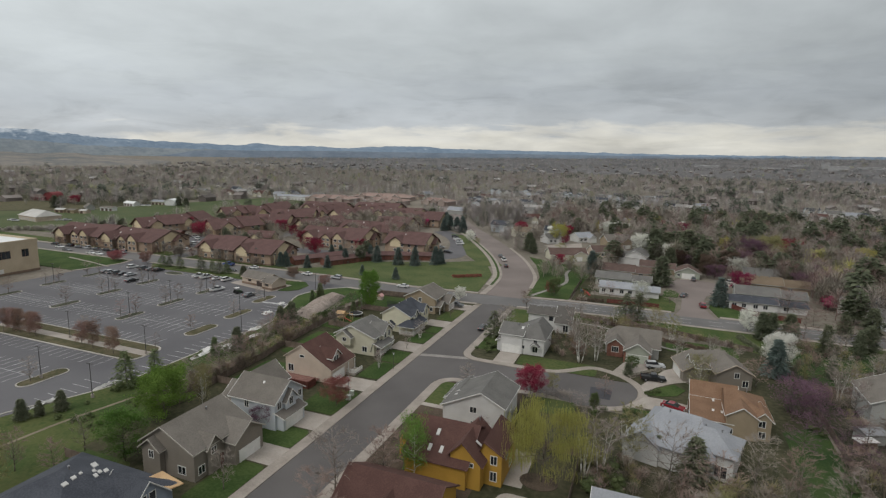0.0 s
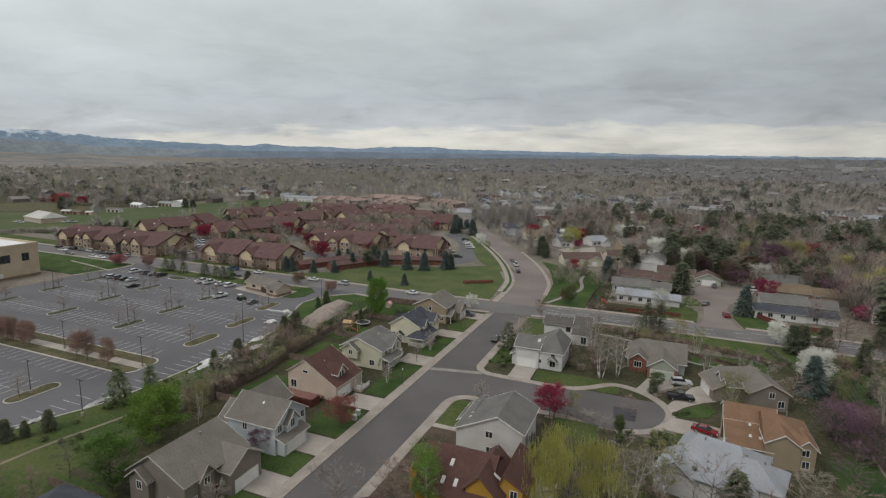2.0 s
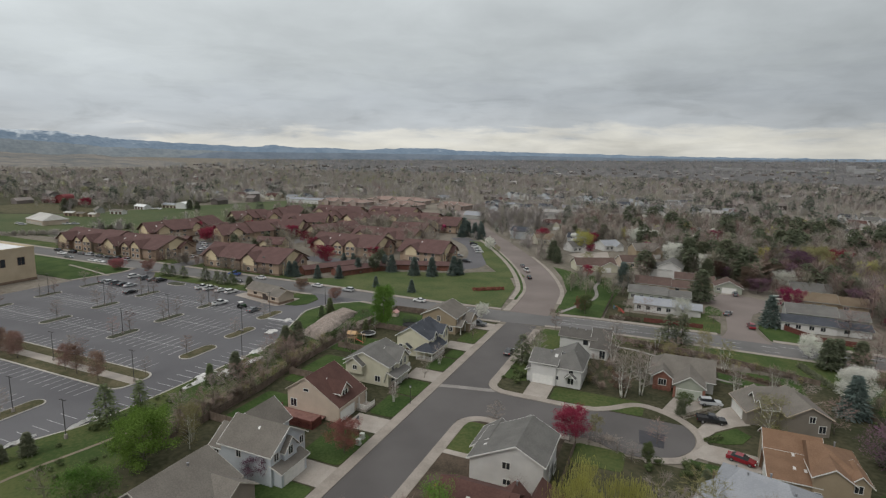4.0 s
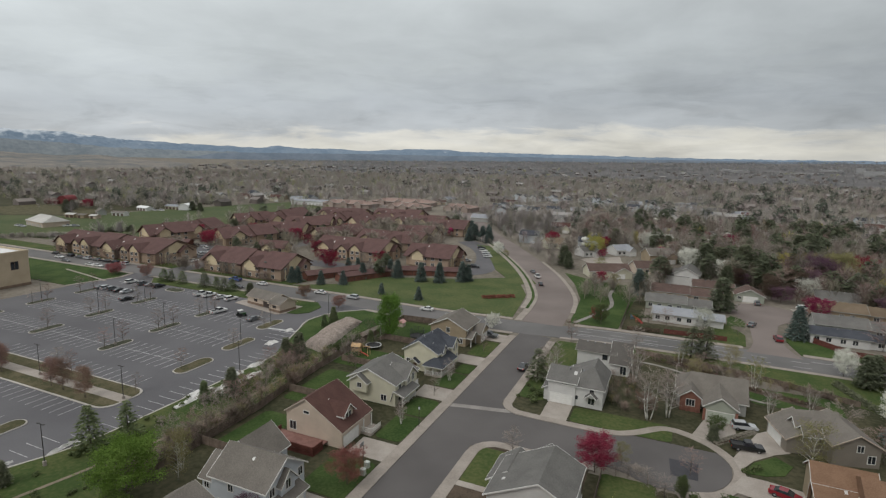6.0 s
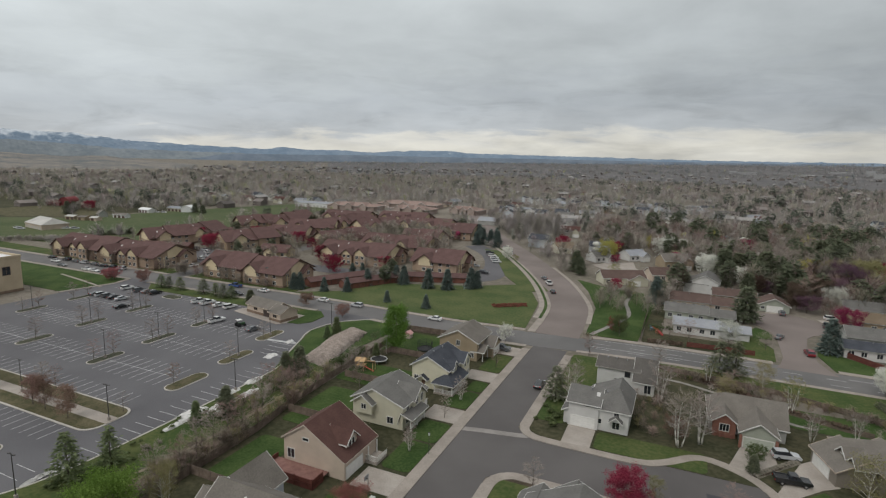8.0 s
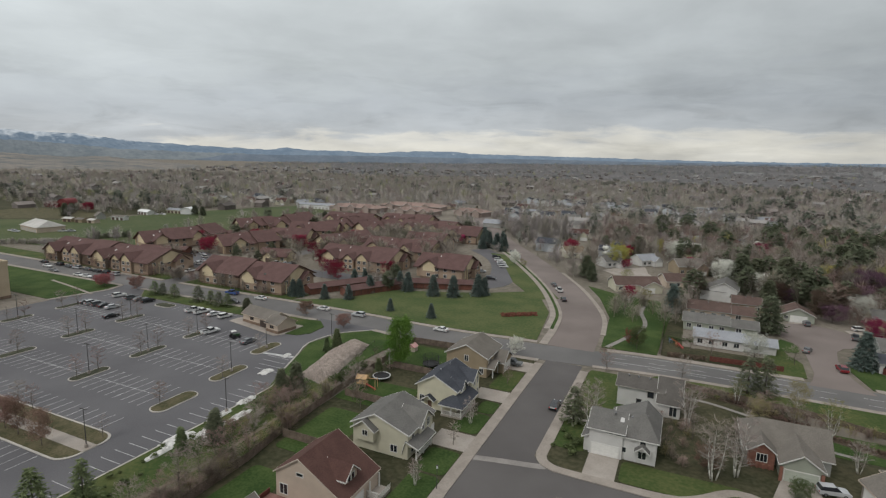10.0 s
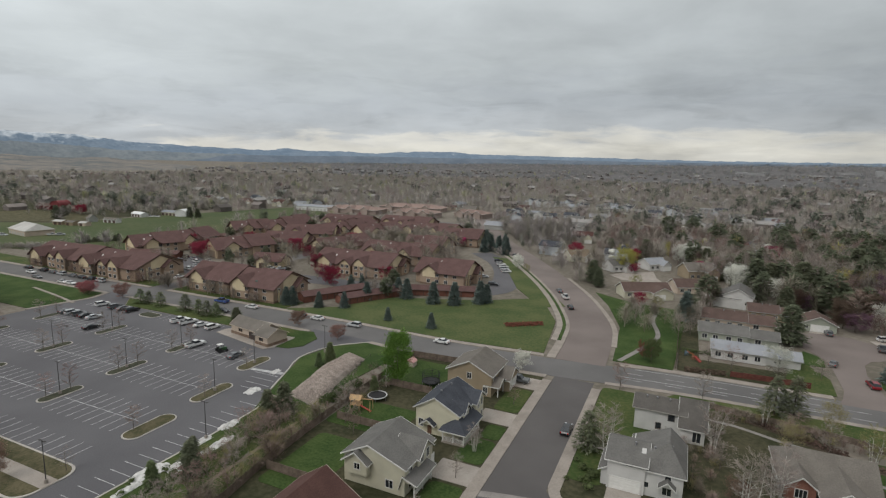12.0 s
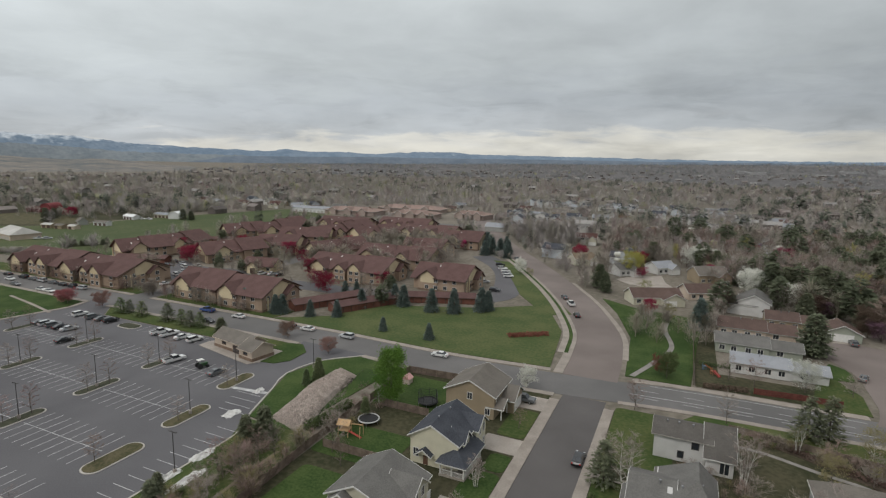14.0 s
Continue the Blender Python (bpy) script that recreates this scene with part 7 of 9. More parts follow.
def tree_mesh(kind, seed):
    r = random.Random(seed)
    trunk, crown = Build(), Build()
    H = 10.0
    if kind in ("pine", "spruce", "fir", "scots"):
        trunk.tube((0, 0, 0), (0, 0, H * 0.97), 0.17, 0.03, 6)
        wide = {"pine": 0.27, "spruce": 0.27, "fir": 0.2, "scots": 0.3}[kind]
        tiers = 26 if kind != "scots" else 15
        for i in range(tiers):
            z = H * (0.06 + 0.92 * i / tiers)
            rad = H * wide * (1 - i / tiers) ** (0.75 if kind != "pine" else 0.55) + 0.12
            if kind in ("pine", "scots"):
                rad *= 0.72 + 0.4 * r.random()
            n = int(6 + rad * 4.2) if kind != "scots" else int(4 + rad * 2.4)
            for j in range(n):
                a = j * 6.2832 / n + r.random() * 0.7 + i
                L = rad * r.uniform(0.75, 1.12)
                drop = -0.28 if kind not in ("pine", "scots") else 0.12
                tip = Vector((math.cos(a) * L, math.sin(a) * L, z + drop * L))
                root_p = Vector((0, 0, z + 0.1))
                for k in range(6):
                    t = 0.3 + 0.7 * (k + r.random() * 0.8) / 6
                    c = root_p.lerp(tip, t) + Vector((r.gauss(0, 0.12), r.gauss(0, 0.12), r.gauss(0, 0.07)))
                    s = 0.26 + 0.2 * (1 - t)
                    d = Vector((math.cos(a + r.gauss(0, 0.5)), math.sin(a + r.gauss(0, 0.5)), r.gauss(-0.2, 0.25))) * s * 1.9
                    e = Vector((-math.sin(a), math.cos(a), r.gauss(0, 0.5))) * s * 0.6
                    crown.add([c - e, c + e, c + d], [(0, 1, 2)])
        return trunk, crown
    limbs, tips = branches(kind, H, r)
    for p, q, a, c in limbs:
        if a > 0.034:
            trunk.tube(p, q, a, c, 6 if a > 0.08 else 3)
    for p, q, a, c in limbs:
        if a <= 0.05:
            sliver(crown, p, (q - p) * 1.1, max(a * 0.6, 0.02)) if kind in ("bare", "wide", "birch", "slim", "bud") else None
    if kind in ("bare", "wide", "slim", "birch"):
        n = {"bare": 11, "wide": 11, "slim": 10, "birch": 9}[kind]
        for q, d, l in tips:
            for k in range(n):
                v = (d + Vector((r.gauss(0, 0.7), r.gauss(0, 0.7), r.gauss(0.15, 0.5)))).normalized()
                sliver(crown, q - d * l * r.uniform(0, 0.6), v * r.uniform(0.4, 1.2), 0.017)
    elif kind == "willow":
        for q, d, l in tips:
            for k in range(26):
                c = q + Vector((r.gauss(0, 0.55), r.gauss(0, 0.55), r.gauss(0, 0.35)))
                L = min(r.uniform(0.5, 2.1), c.z - r.uniform(1.6, 3.0))
                if L > 0.3:
                    sliver(crown, c, (r.gauss(0, 0.12), r.gauss(0, 0.12), -L), 0.035)
                    leaf(crown, c + Vector((0, 0, -L * 0.5)), r.uniform(0.03, 0.06), r)
    else:
        n = {"bud": 26, "leafy": 104, "oval": 92, "round": 86, "upright": 40}[kind]
        for q, d, l in tips:
            for k in range(n):
                c = q + Vector((r.gauss(0, 0.5), r.gauss(0, 0.5), r.gauss(0, 0.42)))
                if c.z > 0.5:
                    leaf(crown, c, r.uniform(0.075, 0.15), r)
    return trunk, crown


MESHES = {}


def tree(kind, crown_mat, x, y, h, label, category="tree", bark=None, seed=0, wide=1.0, z=0.05, name="tree", group=""):
    key = (kind, crown_mat.name, seed)
    if key not in MESHES:
        t, c = tree_mesh(kind, seed + len(kind) * 7)
        MESHES[key] = (t.mesh("trunk", bark or BARK, True), c.mesh("crown", crown_mat))
    rt = tagged(root(name, x, y, z, (x * 37 + y * 91) % 360), label, category, group)
    rt.scale = (h / 10 * wide, h / 10 * wide, h / 10)
    for nm, me in zip(("trunk", "crown"), MESHES[key]):
        ob = new(nm, me)
        ob.parent = rt
    return rt


def many(kind, mats, label, rows, **kw):
    for i, (x, y, h) in enumerate(rows):
        tree(kind, mats[i % len(mats)], x, y, h, label, seed=i % 3, **kw)


many("leafy", [LEAF_SPRING], "tree in fresh bright green leaf", [(-24.8, -66.0, 8.6), (-30.8, -52.6, 9.4)], wide=1.1)
many("oval", [LEAF_SPRING], "columnar tree in fresh bright green leaf", [(-32.6, 31, 12)], wide=0.9)
many("bud", [LEAF_BUD], "light tree in first yellow-green leaf", [(-29.2, -45.2, 8.4)], wide=0.62, bark=BARK_BIRCH)
many("bud", [LEAF_SPRING], "slender feathery tree in fresh green leaf", [(21.5, -51.5, 10.5), (20.8, -50.4, 9), (-34, 28, 7)], bark=BARK_BIRCH, wide=0.7)
many("bud", [LEAF_BUD], "tree with yellow-green spring buds", [(66.5, 3.5, 8.5), (-36, -80, 9), (48, 36, 6), (57, 49, 6.5), (36, -9, 4), (66, -47, 6.5), (10, 158, 7), (20, 128, 6), (-41, 175, 3.4), (-43.5, 179, 3.2)])
many("pine", [NEEDLE_DARK], "dark green pine tree", wide=1.3, rows=[(-44.8, -17.9, 6.6), (-52.3, -58.3, 4.4), (-55.3, -63.8, 4.4), (-53.8, -61.5, 3.3), (86.2, 52, 8.6), (-46.5, 7.1, 7),
     (-48.3, 4.2, 6), (-49.4, -13.4, 4), (63.4, -33.9, 8), (89, 55, 8), (54.8, -18.4, 3.4), (51.2, 7.6, 3.6)])
many("pine", [NEEDLE_DARK], "broad bushy dark green pine", [(-103, 50, 4.6)], wide=1.75)
many("scots", [NEEDLE_GREEN, NEEDLE_DARK], "broad bushy olive-green pine by the street", [(-147.6, 49.4, 5.6), (-144.6, 50.4, 5.0), (-138.2, 50.0, 5.4), (-126.5, 50.4, 6.2), (-120, 50.2, 5.2), (-115.8, 49.8, 5.4), (-112.5, 50.6, 5.0)], wide=1.7)
many("pine", [NEEDLE_DARK], "small young pine in a row at the pasture", [(-294.5 + 1.35 * i + (i % 2) * 0.8, 118.5 + 2.2 * i, 3.4 + 0.5 * (i % 3)) for i in range(9)], wide=1.6)
many("pine", [NEEDLE_DARK], "dark pine beside the farm", [(-421, 181, 11), (-437, 196, 9), (-425, 185, 8), (-352, 246, 9), (-344, 247, 8)], wide=1.5)
many("scots", [NEEDLE_DARK], "open dark olive pine beside the cross street", [(47.9, 54.6, 9.4), (51.6, 55.6, 9.8), (13.6, 21.2, 8.2)], wide=1.35)
many("oval", [LEAF_SHRUB], "upright dense dark green garden shrub", [(45.6, -14.6, 3.4)], wide=1.0)
many("round", [LEAF_SHRUB], "round dark olive shrub beside a drive", [(51.8, 10.6, 3.4)], wide=1.0)
many("wide", [TWIG], "low tangle of bare grey branches at the court", [(37.4, -12.6, 2.6), (40.4, -13.6, 2.8), (35.4, -12.8, 2.4), (43.2, -15.6, 3)], wide=1.9)
many("scots", [NEEDLE_GREEN], "young open olive-green pine in rough grass", [(-50.6, -45.3, 8.6), (-48.6, -39.6, 7.4)], wide=1.3)
many("fir", [NEEDLE_GREEN], "young bushy green fir tree", [(-54.4, 33.9, 6), (-55.8, 31, 4), (-34.6, 23.5, 4.5), (-47.4, -23, 5)], wide=1.45)
many("spruce", [NEEDLE_BLUE], "dense conical blue-green spruce tree", [(78.2, 88.2, 10.8), (84.6, 22.4, 9.6), (29.3, 124.2, 10.8), (-60.6, 74.2, 4.6), (-44.3, 73.5, 5.2), (-80.6, 92.8, 7.4), (-73.7, 105, 7.6), (-68.8, 102.6, 8.2), (-56.6, 100.8, 8.6),
     (-49, 103, 9), (-41.2, 109.5, 9), (-39.5, 112, 7.5), (-100.5, 74.4, 7), (-102.6, 73.4, 6.8), (-116.6, 74, 7.4), (-90, 76, 6), (-82, 80, 6), (-78, 226, 10), (-75, 232, 9), (-72, 222, 10), (-69, 228, 9), (-82, 233, 10), (-66, 216, 8), (-86, 240, 11), (-80, 219, 9), (-74, 240, 9), (-96, 105, 6), (-92, 107, 6)], wide=1.3)
many("round", [LEAF_CRIMSON], "flowering crabapple in deep crimson", [(32.0, -13.4, 6.2), (87.9, 113.5, 7.4), (116.2, 185, 12.5), (-110, 107, 7.6), (-104, 104, 7), (-128, 126, 7.4), (-199, 121.5, 8), (-204, 124, 6.5), (-235, 142, 7.5), (-229, 141, 7), (-170, 160, 7), (-243, 218, 7), (-185, 254, 7), (-150, 147, 6.5), (-214, 172, 6), (-160, 200, 6.5), (-207, 216, 6), (-116, 152, 6), (-148, 182, 6), (-92, 126, 5.5), (-438, 210, 7.5), (-443, 213, 6.5), (13, 137, 4.5), (2.5, 230, 7), (-30, 231, 6.5)], wide=1.05)
many("round", [LEAF_PINK], "round shrub-like tree in dusty red blossom", [(-3.8, -34.7, 5.8)], wide=1.0)
many("bud", [LEAF_PLUM], "broad purple-leaved plum tree by the garden fence", [(83.6, -1.2, 8.0), (88.0, 3.0, 6.8), (86.4, -5.5, 6.4)], wide=1.35)
many("wide", [LEAF_PLUM], "thin purple-leaved plum tree", [(82.0, -17.5, 7.5), (90.5, -9, 6.5), (88.2, -18.5, 6), (91.5, -24, 6.5)])
many("round", [LEAF_PLUM], "tall rounded plum tree behind the close", [(100.4, 170.7, 13), (70, 161, 5.2), (94, 160, 9)], wide=1.1)
many("leafy", [LEAF_BUD], "tall olive tree behind the close", [(107.5, 174.7, 14.5), (99, 198.6, 11)], wide=1.1)
many("round", [LEAF_WILLOW], "rounded tree in bright yellow-green leaf", [(1.4, 203.1, 10.5), (93, 205, 9)], wide=1.05)
many("pine", [NEEDLE_DARK], "tall dark pine among the gardens", [(55.2, 179.3, 16), (61, 184, 14), (70.9, 174.7, 17), (101.8, 232.5, 17), (95, 226, 14), (58.6, 112.4, 12.6), (8.1, 235.6, 13), (67.6, 349, 11), (135.9, 316.9, 14), (-9.3, 169.3, 10.5), (50, 186, 12)], wide=1.5)
many("bare", [TWIG_RED, TWIG], "tall leafless tree among the gardens", [(64.6, 191.7, 18), (79.1, 180.7, 17), (80.8, 137.5, 13.5), (86, 190, 15), (40, 190, 13), (46, 200, 14), (112, 160, 13), (120, 172, 14)], wide=1.05)
many("round", [LEAF_PLUM], "round purple-leaved plum tree", [(-11.8, -46.8, 4.2), (80.8, 136.4, 6), (112, 128, 7)], wide=1.3)
many("round", [LEAF_PINK], "low spreading tree in dull red leaf at the lawn corner", [(-174.4, 48.2, 4.6), (-178, 48.8, 3.8)], wide=1.35)
many("round", [LEAF_SHRUB], "round dense dark green tree beside path", [(21.4, 74.3, 6.2)], wide=0.8)
many("round", [LEAF_RED], "red-leaved shrub behind the green tree", [(19.6, 77, 4.2), (12.5, 133, 3.2)], wide=1.0)
many("round", [LEAF_RUSSET], "small tree with dry russet leaves", [(-63.5, 50, 4), (-82.2, 55.5, 4.2), (-159.5, 51.0, 4.8), (38.5, 14, 4.0), (27, 27, 3.6)], wide=1.2)
many("upright", [LEAF_RUSSET], "upright tree with dry russet leaves", [(-111.3, -32.4, 6.6), (-108.2, -32.6, 6.8), (-104.4, -32.4, 6.4), (-101.6, -32.5, 6.6), (-83.6, -32.2, 6.4), (-79.2, -32.4, 7.2), (-71.2, -32.8, 6.8), (-114.8, -32.4, 6.2)], wide=1.1)
many("round", [LEAF_WHITE], "tree in full white blossom", [(86.0, 27.6, 8.6), (89.3, 140.2, 8.6), (47.7, 178.2, 11.2), (83.3, 58.2, 6.2), (-8.2, 52.6, 4.6), (51.7, 80.4, 7.2), (-47.5, 179, 6.5), (62, 172, 8), (97, 156, 7)], wide=0.85)
many("round", [LEAF_WILLOW], "round tree in yellow-green leaf", [(128, 182, 9)], wide=1.1)
many("round", [LEAF_CRIMSON], "dark crimson leaved shrub tree", [(5.5, 200, 4.5), (73, 278, 8), (59, 287, 8), (-29, 235, 7)], wide=1.1)
many("round", [LEAF_WHITE], "spreading tree in white blossom", [(27.8, 238, 10.4), (33.5, 241, 9.4)], wide=1.25)
many("pine", [NEEDLE_DARK], "tall dark pine behind the houses", [(-5.7, 161.4, 8.5), (55.7, 198.8, 11), (62.4, 149.3, 11), (37.7, 228, 12), (69, 169.9, 10), (74, 162, 9), (10.8, 241.8, 11), (80, 150, 11), (57, 186, 11), (78, 182, 10), (95, 186, 11), (44, 205, 10), (88, 212, 12), (102, 208, 11), (70, 216, 11), (130, 156, 10), (84, 170, 10)], wide=1.35)
many("pine", [NEEDLE_DARK], "dark pine along the cross street", [(93, 52, 9), (112, 52, 8), (124, 60, 9), (118, 70, 9), (128, 72, 10), (110, 66, 7)], wide=1.4)
many("wide", [TWIG_RED], "broad bare tree by the cross street", [(98, 58, 9), (106, 50, 9), (116, 46, 9), (104, 74, 8), (99, 86, 9)], wide=1.1)
many("wide", [LEAF_PLUM], "broad purple-leaved tree behind the houses", [(93.9, 173, 9), (90.5, 258, 9), (118, 138, 9)], wide=1.1)
many("leafy", [LEAF_BROWN], "broad dark brown-leaved tree", [(78, 140, 9), (88, 158, 9.5), (66, 158, 8), (98, 168, 9)], wide=1.2)
many("willow", [LEAF_WILLOW], "broad willow hung with yellow-green shoots", [(40.6, -44.0, 12.2), (150, 190, 10)], wide=1.0)
many("birch", [TWIG, LEAF_BUD, TWIG], "pale-barked clump birch nearly bare", [(49.1, -38.4, 11.5), (53.1, -33.5, 11), (17.2, 20.8, 9.8), (35, 30.7, 9.6), (45.2, 47.4, 6.5), (39.3, 11.3, 10.8), (42.9, 14.4, 11.4), (61.3, 38.2, 8), (62.9, 25.3, 6.4), (71.1, 29.3, 6.4), (46.6, -39, 10), (-5.2, 10.8, 5.4), (-5.6, -13, 5), (-31, -43, 7)], bark=BARK_BIRCH)
many("bare", [TWIG, TWIG_RED], "leafless spring tree with fine grey twigs", [(12.7, -61, 11), (17.6, -54.8, 9.6), (-4.3, -65.6, 6.6), (14.3, -68, 9), (72.3, -33.4, 9.6), (78, -34.5, 9), (83, -38, 9), (88, -45, 10), (13.8, 27.5, 6), (15.8, 52.5, 6.5), (33.8, 54.5, 6.5), (-44.5, -6, 7),
     (-41.5, -11, 6.5), (-38.5, -20, 6.8), (-37.5, -28, 7.5), (-42, 0.5, 6.5), (-32.5, 9, 8), (-28.5, 6, 5.5), (-36.5, 17, 7), (-35.5, 25, 6.5), (-37.4, -40, 7), (-36.5, -36, 6), (-37.2, -32, 7.5), (-38.2, -24, 7), (-38, -15, 7), (-39.5, -6, 7), (-40.5, 3, 6.5), (-31.2, -73.5, 6), (-34, -66.5, 6.5), (-38.3, -75, 7)])
many("wide", [TWIG, TWIG_RED], "spreading leafless tree with grey twigs", [(59.8, -38.5, 10.5), (66, -42, 9), (74, -44, 9.5), (47, -7, 4.5), (36, 24.5, 5.5), (31.5, 17, 4.5), (74, 18, 7.5), (79, 12, 7), (96, 16, 9), (91, 42, 8), (61.6, 82.6, 5.4), (41, 79, 6.5), (35.5, 80.5, 6), (28, -36.5, 5), (93, -12, 8), (33, 38, 5), (55, 40, 6), (50, 43, 5.5)])
many("bare", [TWIG_RED, TWIG], "leafless garden tree with brownish twigs", [(92, 20, 7), (95, 2, 8), (98, -10, 9), (94, -28, 8), (99, -42, 9), (105, 20, 9), (110, 6, 9), (101, 38, 8), (112, 30, 9), (118, 40, 8), (90, -55, 9), (96, -60, 9), (86, -26, 7), (80, -52, 8), (120, 15, 9), (114, -14, 10), (70, -52, 9), (64, -50, 8)])
many("pine", [NEEDLE_DARK], "dark pine in an eastern garden", [(100, 44, 9), (108, 46, 8), (116, 24, 9), (58, -30, 5), (84, 2, 5), (97, 26, 6)])
many("birch", [TWIG, TWIG], "pale clump birch, nearly bare", [(95, 12, 8), (98, 8, 8), (104, 20, 9)], bark=BARK_BIRCH)
many("slim", [TWIG, TWIG_RED], "young leafless tree with thin twigs", wide=1.35, rows=[(-67, 5, 5), (-67, -12, 5), (-71.5, 22, 5), (-96, -6, 6), (-97, 6, 6), (-97, 11, 6), (-98, 22, 5.5), (-98, 28, 5.5), (-127.5, 6, 6), (-127.5, 11, 6), (-128.5, 23, 6), (-128.5, 28, 6), (-158, 6, 6), (-158, 11, 5.5), (-159, 23, 6), (-159, 28, 6), (-126, -8, 6),
     (-156, -8, 6), (-72, -52, 5.5), (-102, -50, 6), (-64.5, -26, 4.5), (-88, -25, 5), (-93, -25, 5), (-113, -34, 5), (17.8, -15, 5.5), (-4.5, 33, 4.5), (-5, 1.5, 4.5), (-96.5, -11, 5.5)])

# ---------------------------------------------------------------- the suburb beyond
FAR_HOMES = []
for i, (wall, roof, w, d, e, t, label) in enumerate(((W_BEIGE, SH_BROWN, 14, 9, 3.0, 5.4, "beige ranch house with brown roof"), (W_WHITE, SH_GREY, 13, 10, 5.0, 7.6, "white two-storey house with grey roof"), (W_TAN, SH_TAUPE, 15, 9, 3.0, 5.6, "tan ranch house with taupe roof"),
                                                     (W_CREAM, SH_RED, 13, 9, 4.6, 7.0, "cream house with red-brown roof"), (W_GREY, SH_PALE, 15, 10, 3.4, 6.0, "grey house with pale roof"), (W_BLUE, SH_SLATE, 12, 10, 5.0, 7.6, "pale blue house with slate roof"))):
    h = tagged(root("house", -600 + i * 30, 900, 0.0), label, "house", "houses of the suburb")
    block(h, 0, 0, w, d, e, wall, roof, "x", t)
    block(h, w * 0.6, -3, w - 0.3, d * 0.6, e * 0.8, wall, roof, "y", t * 0.86)
    window(h, on_wall("S", 0, 0, w, d), 4.0, 0.9 if e < 4 else 3.2, 2.4, 1.3)
    garage_door(h, on_wall("S", w * 0.6, -3, w - 0.3, d * 0.6), 2.6, 4.4)
    FAR_HOMES.append(h)


def in_poly(x, y, ring):
    c = False
    for (ax, ay), (bx, by) in zip(ring, ring[1:] + ring[:1]):
        if (ay > y) != (by > y) and x < (bx - ax) * (y - ay) / (by - ay) + ax:
            c = not c
    return c


OPEN = [[(-430, 66), (-268, 66), (-282, 110), (-282, 345), (-345, 374), (-377, 262), (-394, 165), (-445, 138)],  # pasture
        [(-270, 66), (-100, 66), (0, 66), (0, 80), (-20, 130), (-60, 200), (-95, 300), (-270, 300)],  # apartments
        [(-310, 310), (-120, 310), (-120, 440), (-310, 440)],  # shopping centre
        [(-300, -200), (130, -200), (130, 66), (-300, 66)],
        [(0, 66), (112, 66), (112, 126), (70, 140), (28, 126), (42, 168), (8, 170), (-12, 165), (0, 130)],
        [(34, 126), (84, 130), (90, 156), (40, 158)],
        [(-8, 166), (34, 158), (50, 176), (44, 196), (20, 196), (-4, 192)],
        [(-32, 208), (-8, 186), (2, 178), (20, 186), (36, 206), (18, 226), (-14, 226)]]
DROAD = curve_points(D_LINE, 8)


def free(x, y, gap=9):
    if any(in_poly(x, y, r) for r in OPEN):
        return False
    return all((p.x - x) ** 2 + (p.y - y) ** 2 > (gap + 5) ** 2 for p in DROAD)


rng = random.Random(21)
homes = 0
spots = []
for row in range(11):
    for col in range(26):
        # curved rows of plots, with gaps where streets and greens are
        x = -215 + col * 25 + rng.uniform(-5, 5) + 14 * math.sin(row * 0.9)
        y = 150 + row * 34 + rng.uniform(-6, 6) + 18 * math.sin(col * 0.37 + row)
        if free(x + 6, y + 4, 16) and not (70 < x < 112 and 118 < y < 156) and rng.random() < 0.66 and homes < 165:
            k = rng.randrange(6)
            turn = rng.choice((0, 90, 180, 270, 12, -15)) + rng.uniform(-8, 8)
            m = pose(x, y, 0.02, 0, 0, turn)
            if FAR_HOMES[k] is not None and FAR_HOMES[k].location.y == 900:
                FAR_HOMES[k].matrix_basis = m
            else:
                copy_thing(FAR_HOMES[k], m)
            spots.append((x, y))
            homes += 1
for i in range(16):
    x, y = -520 + i * 17 + rng.uniform(-5, 5), 352 + rng.uniform(-4, 26) + (i % 3) * 14
    copy_thing(FAR_HOMES[i % 6], pose(x, y, 0.02, 0, 0, rng.uniform(-20, 20)))

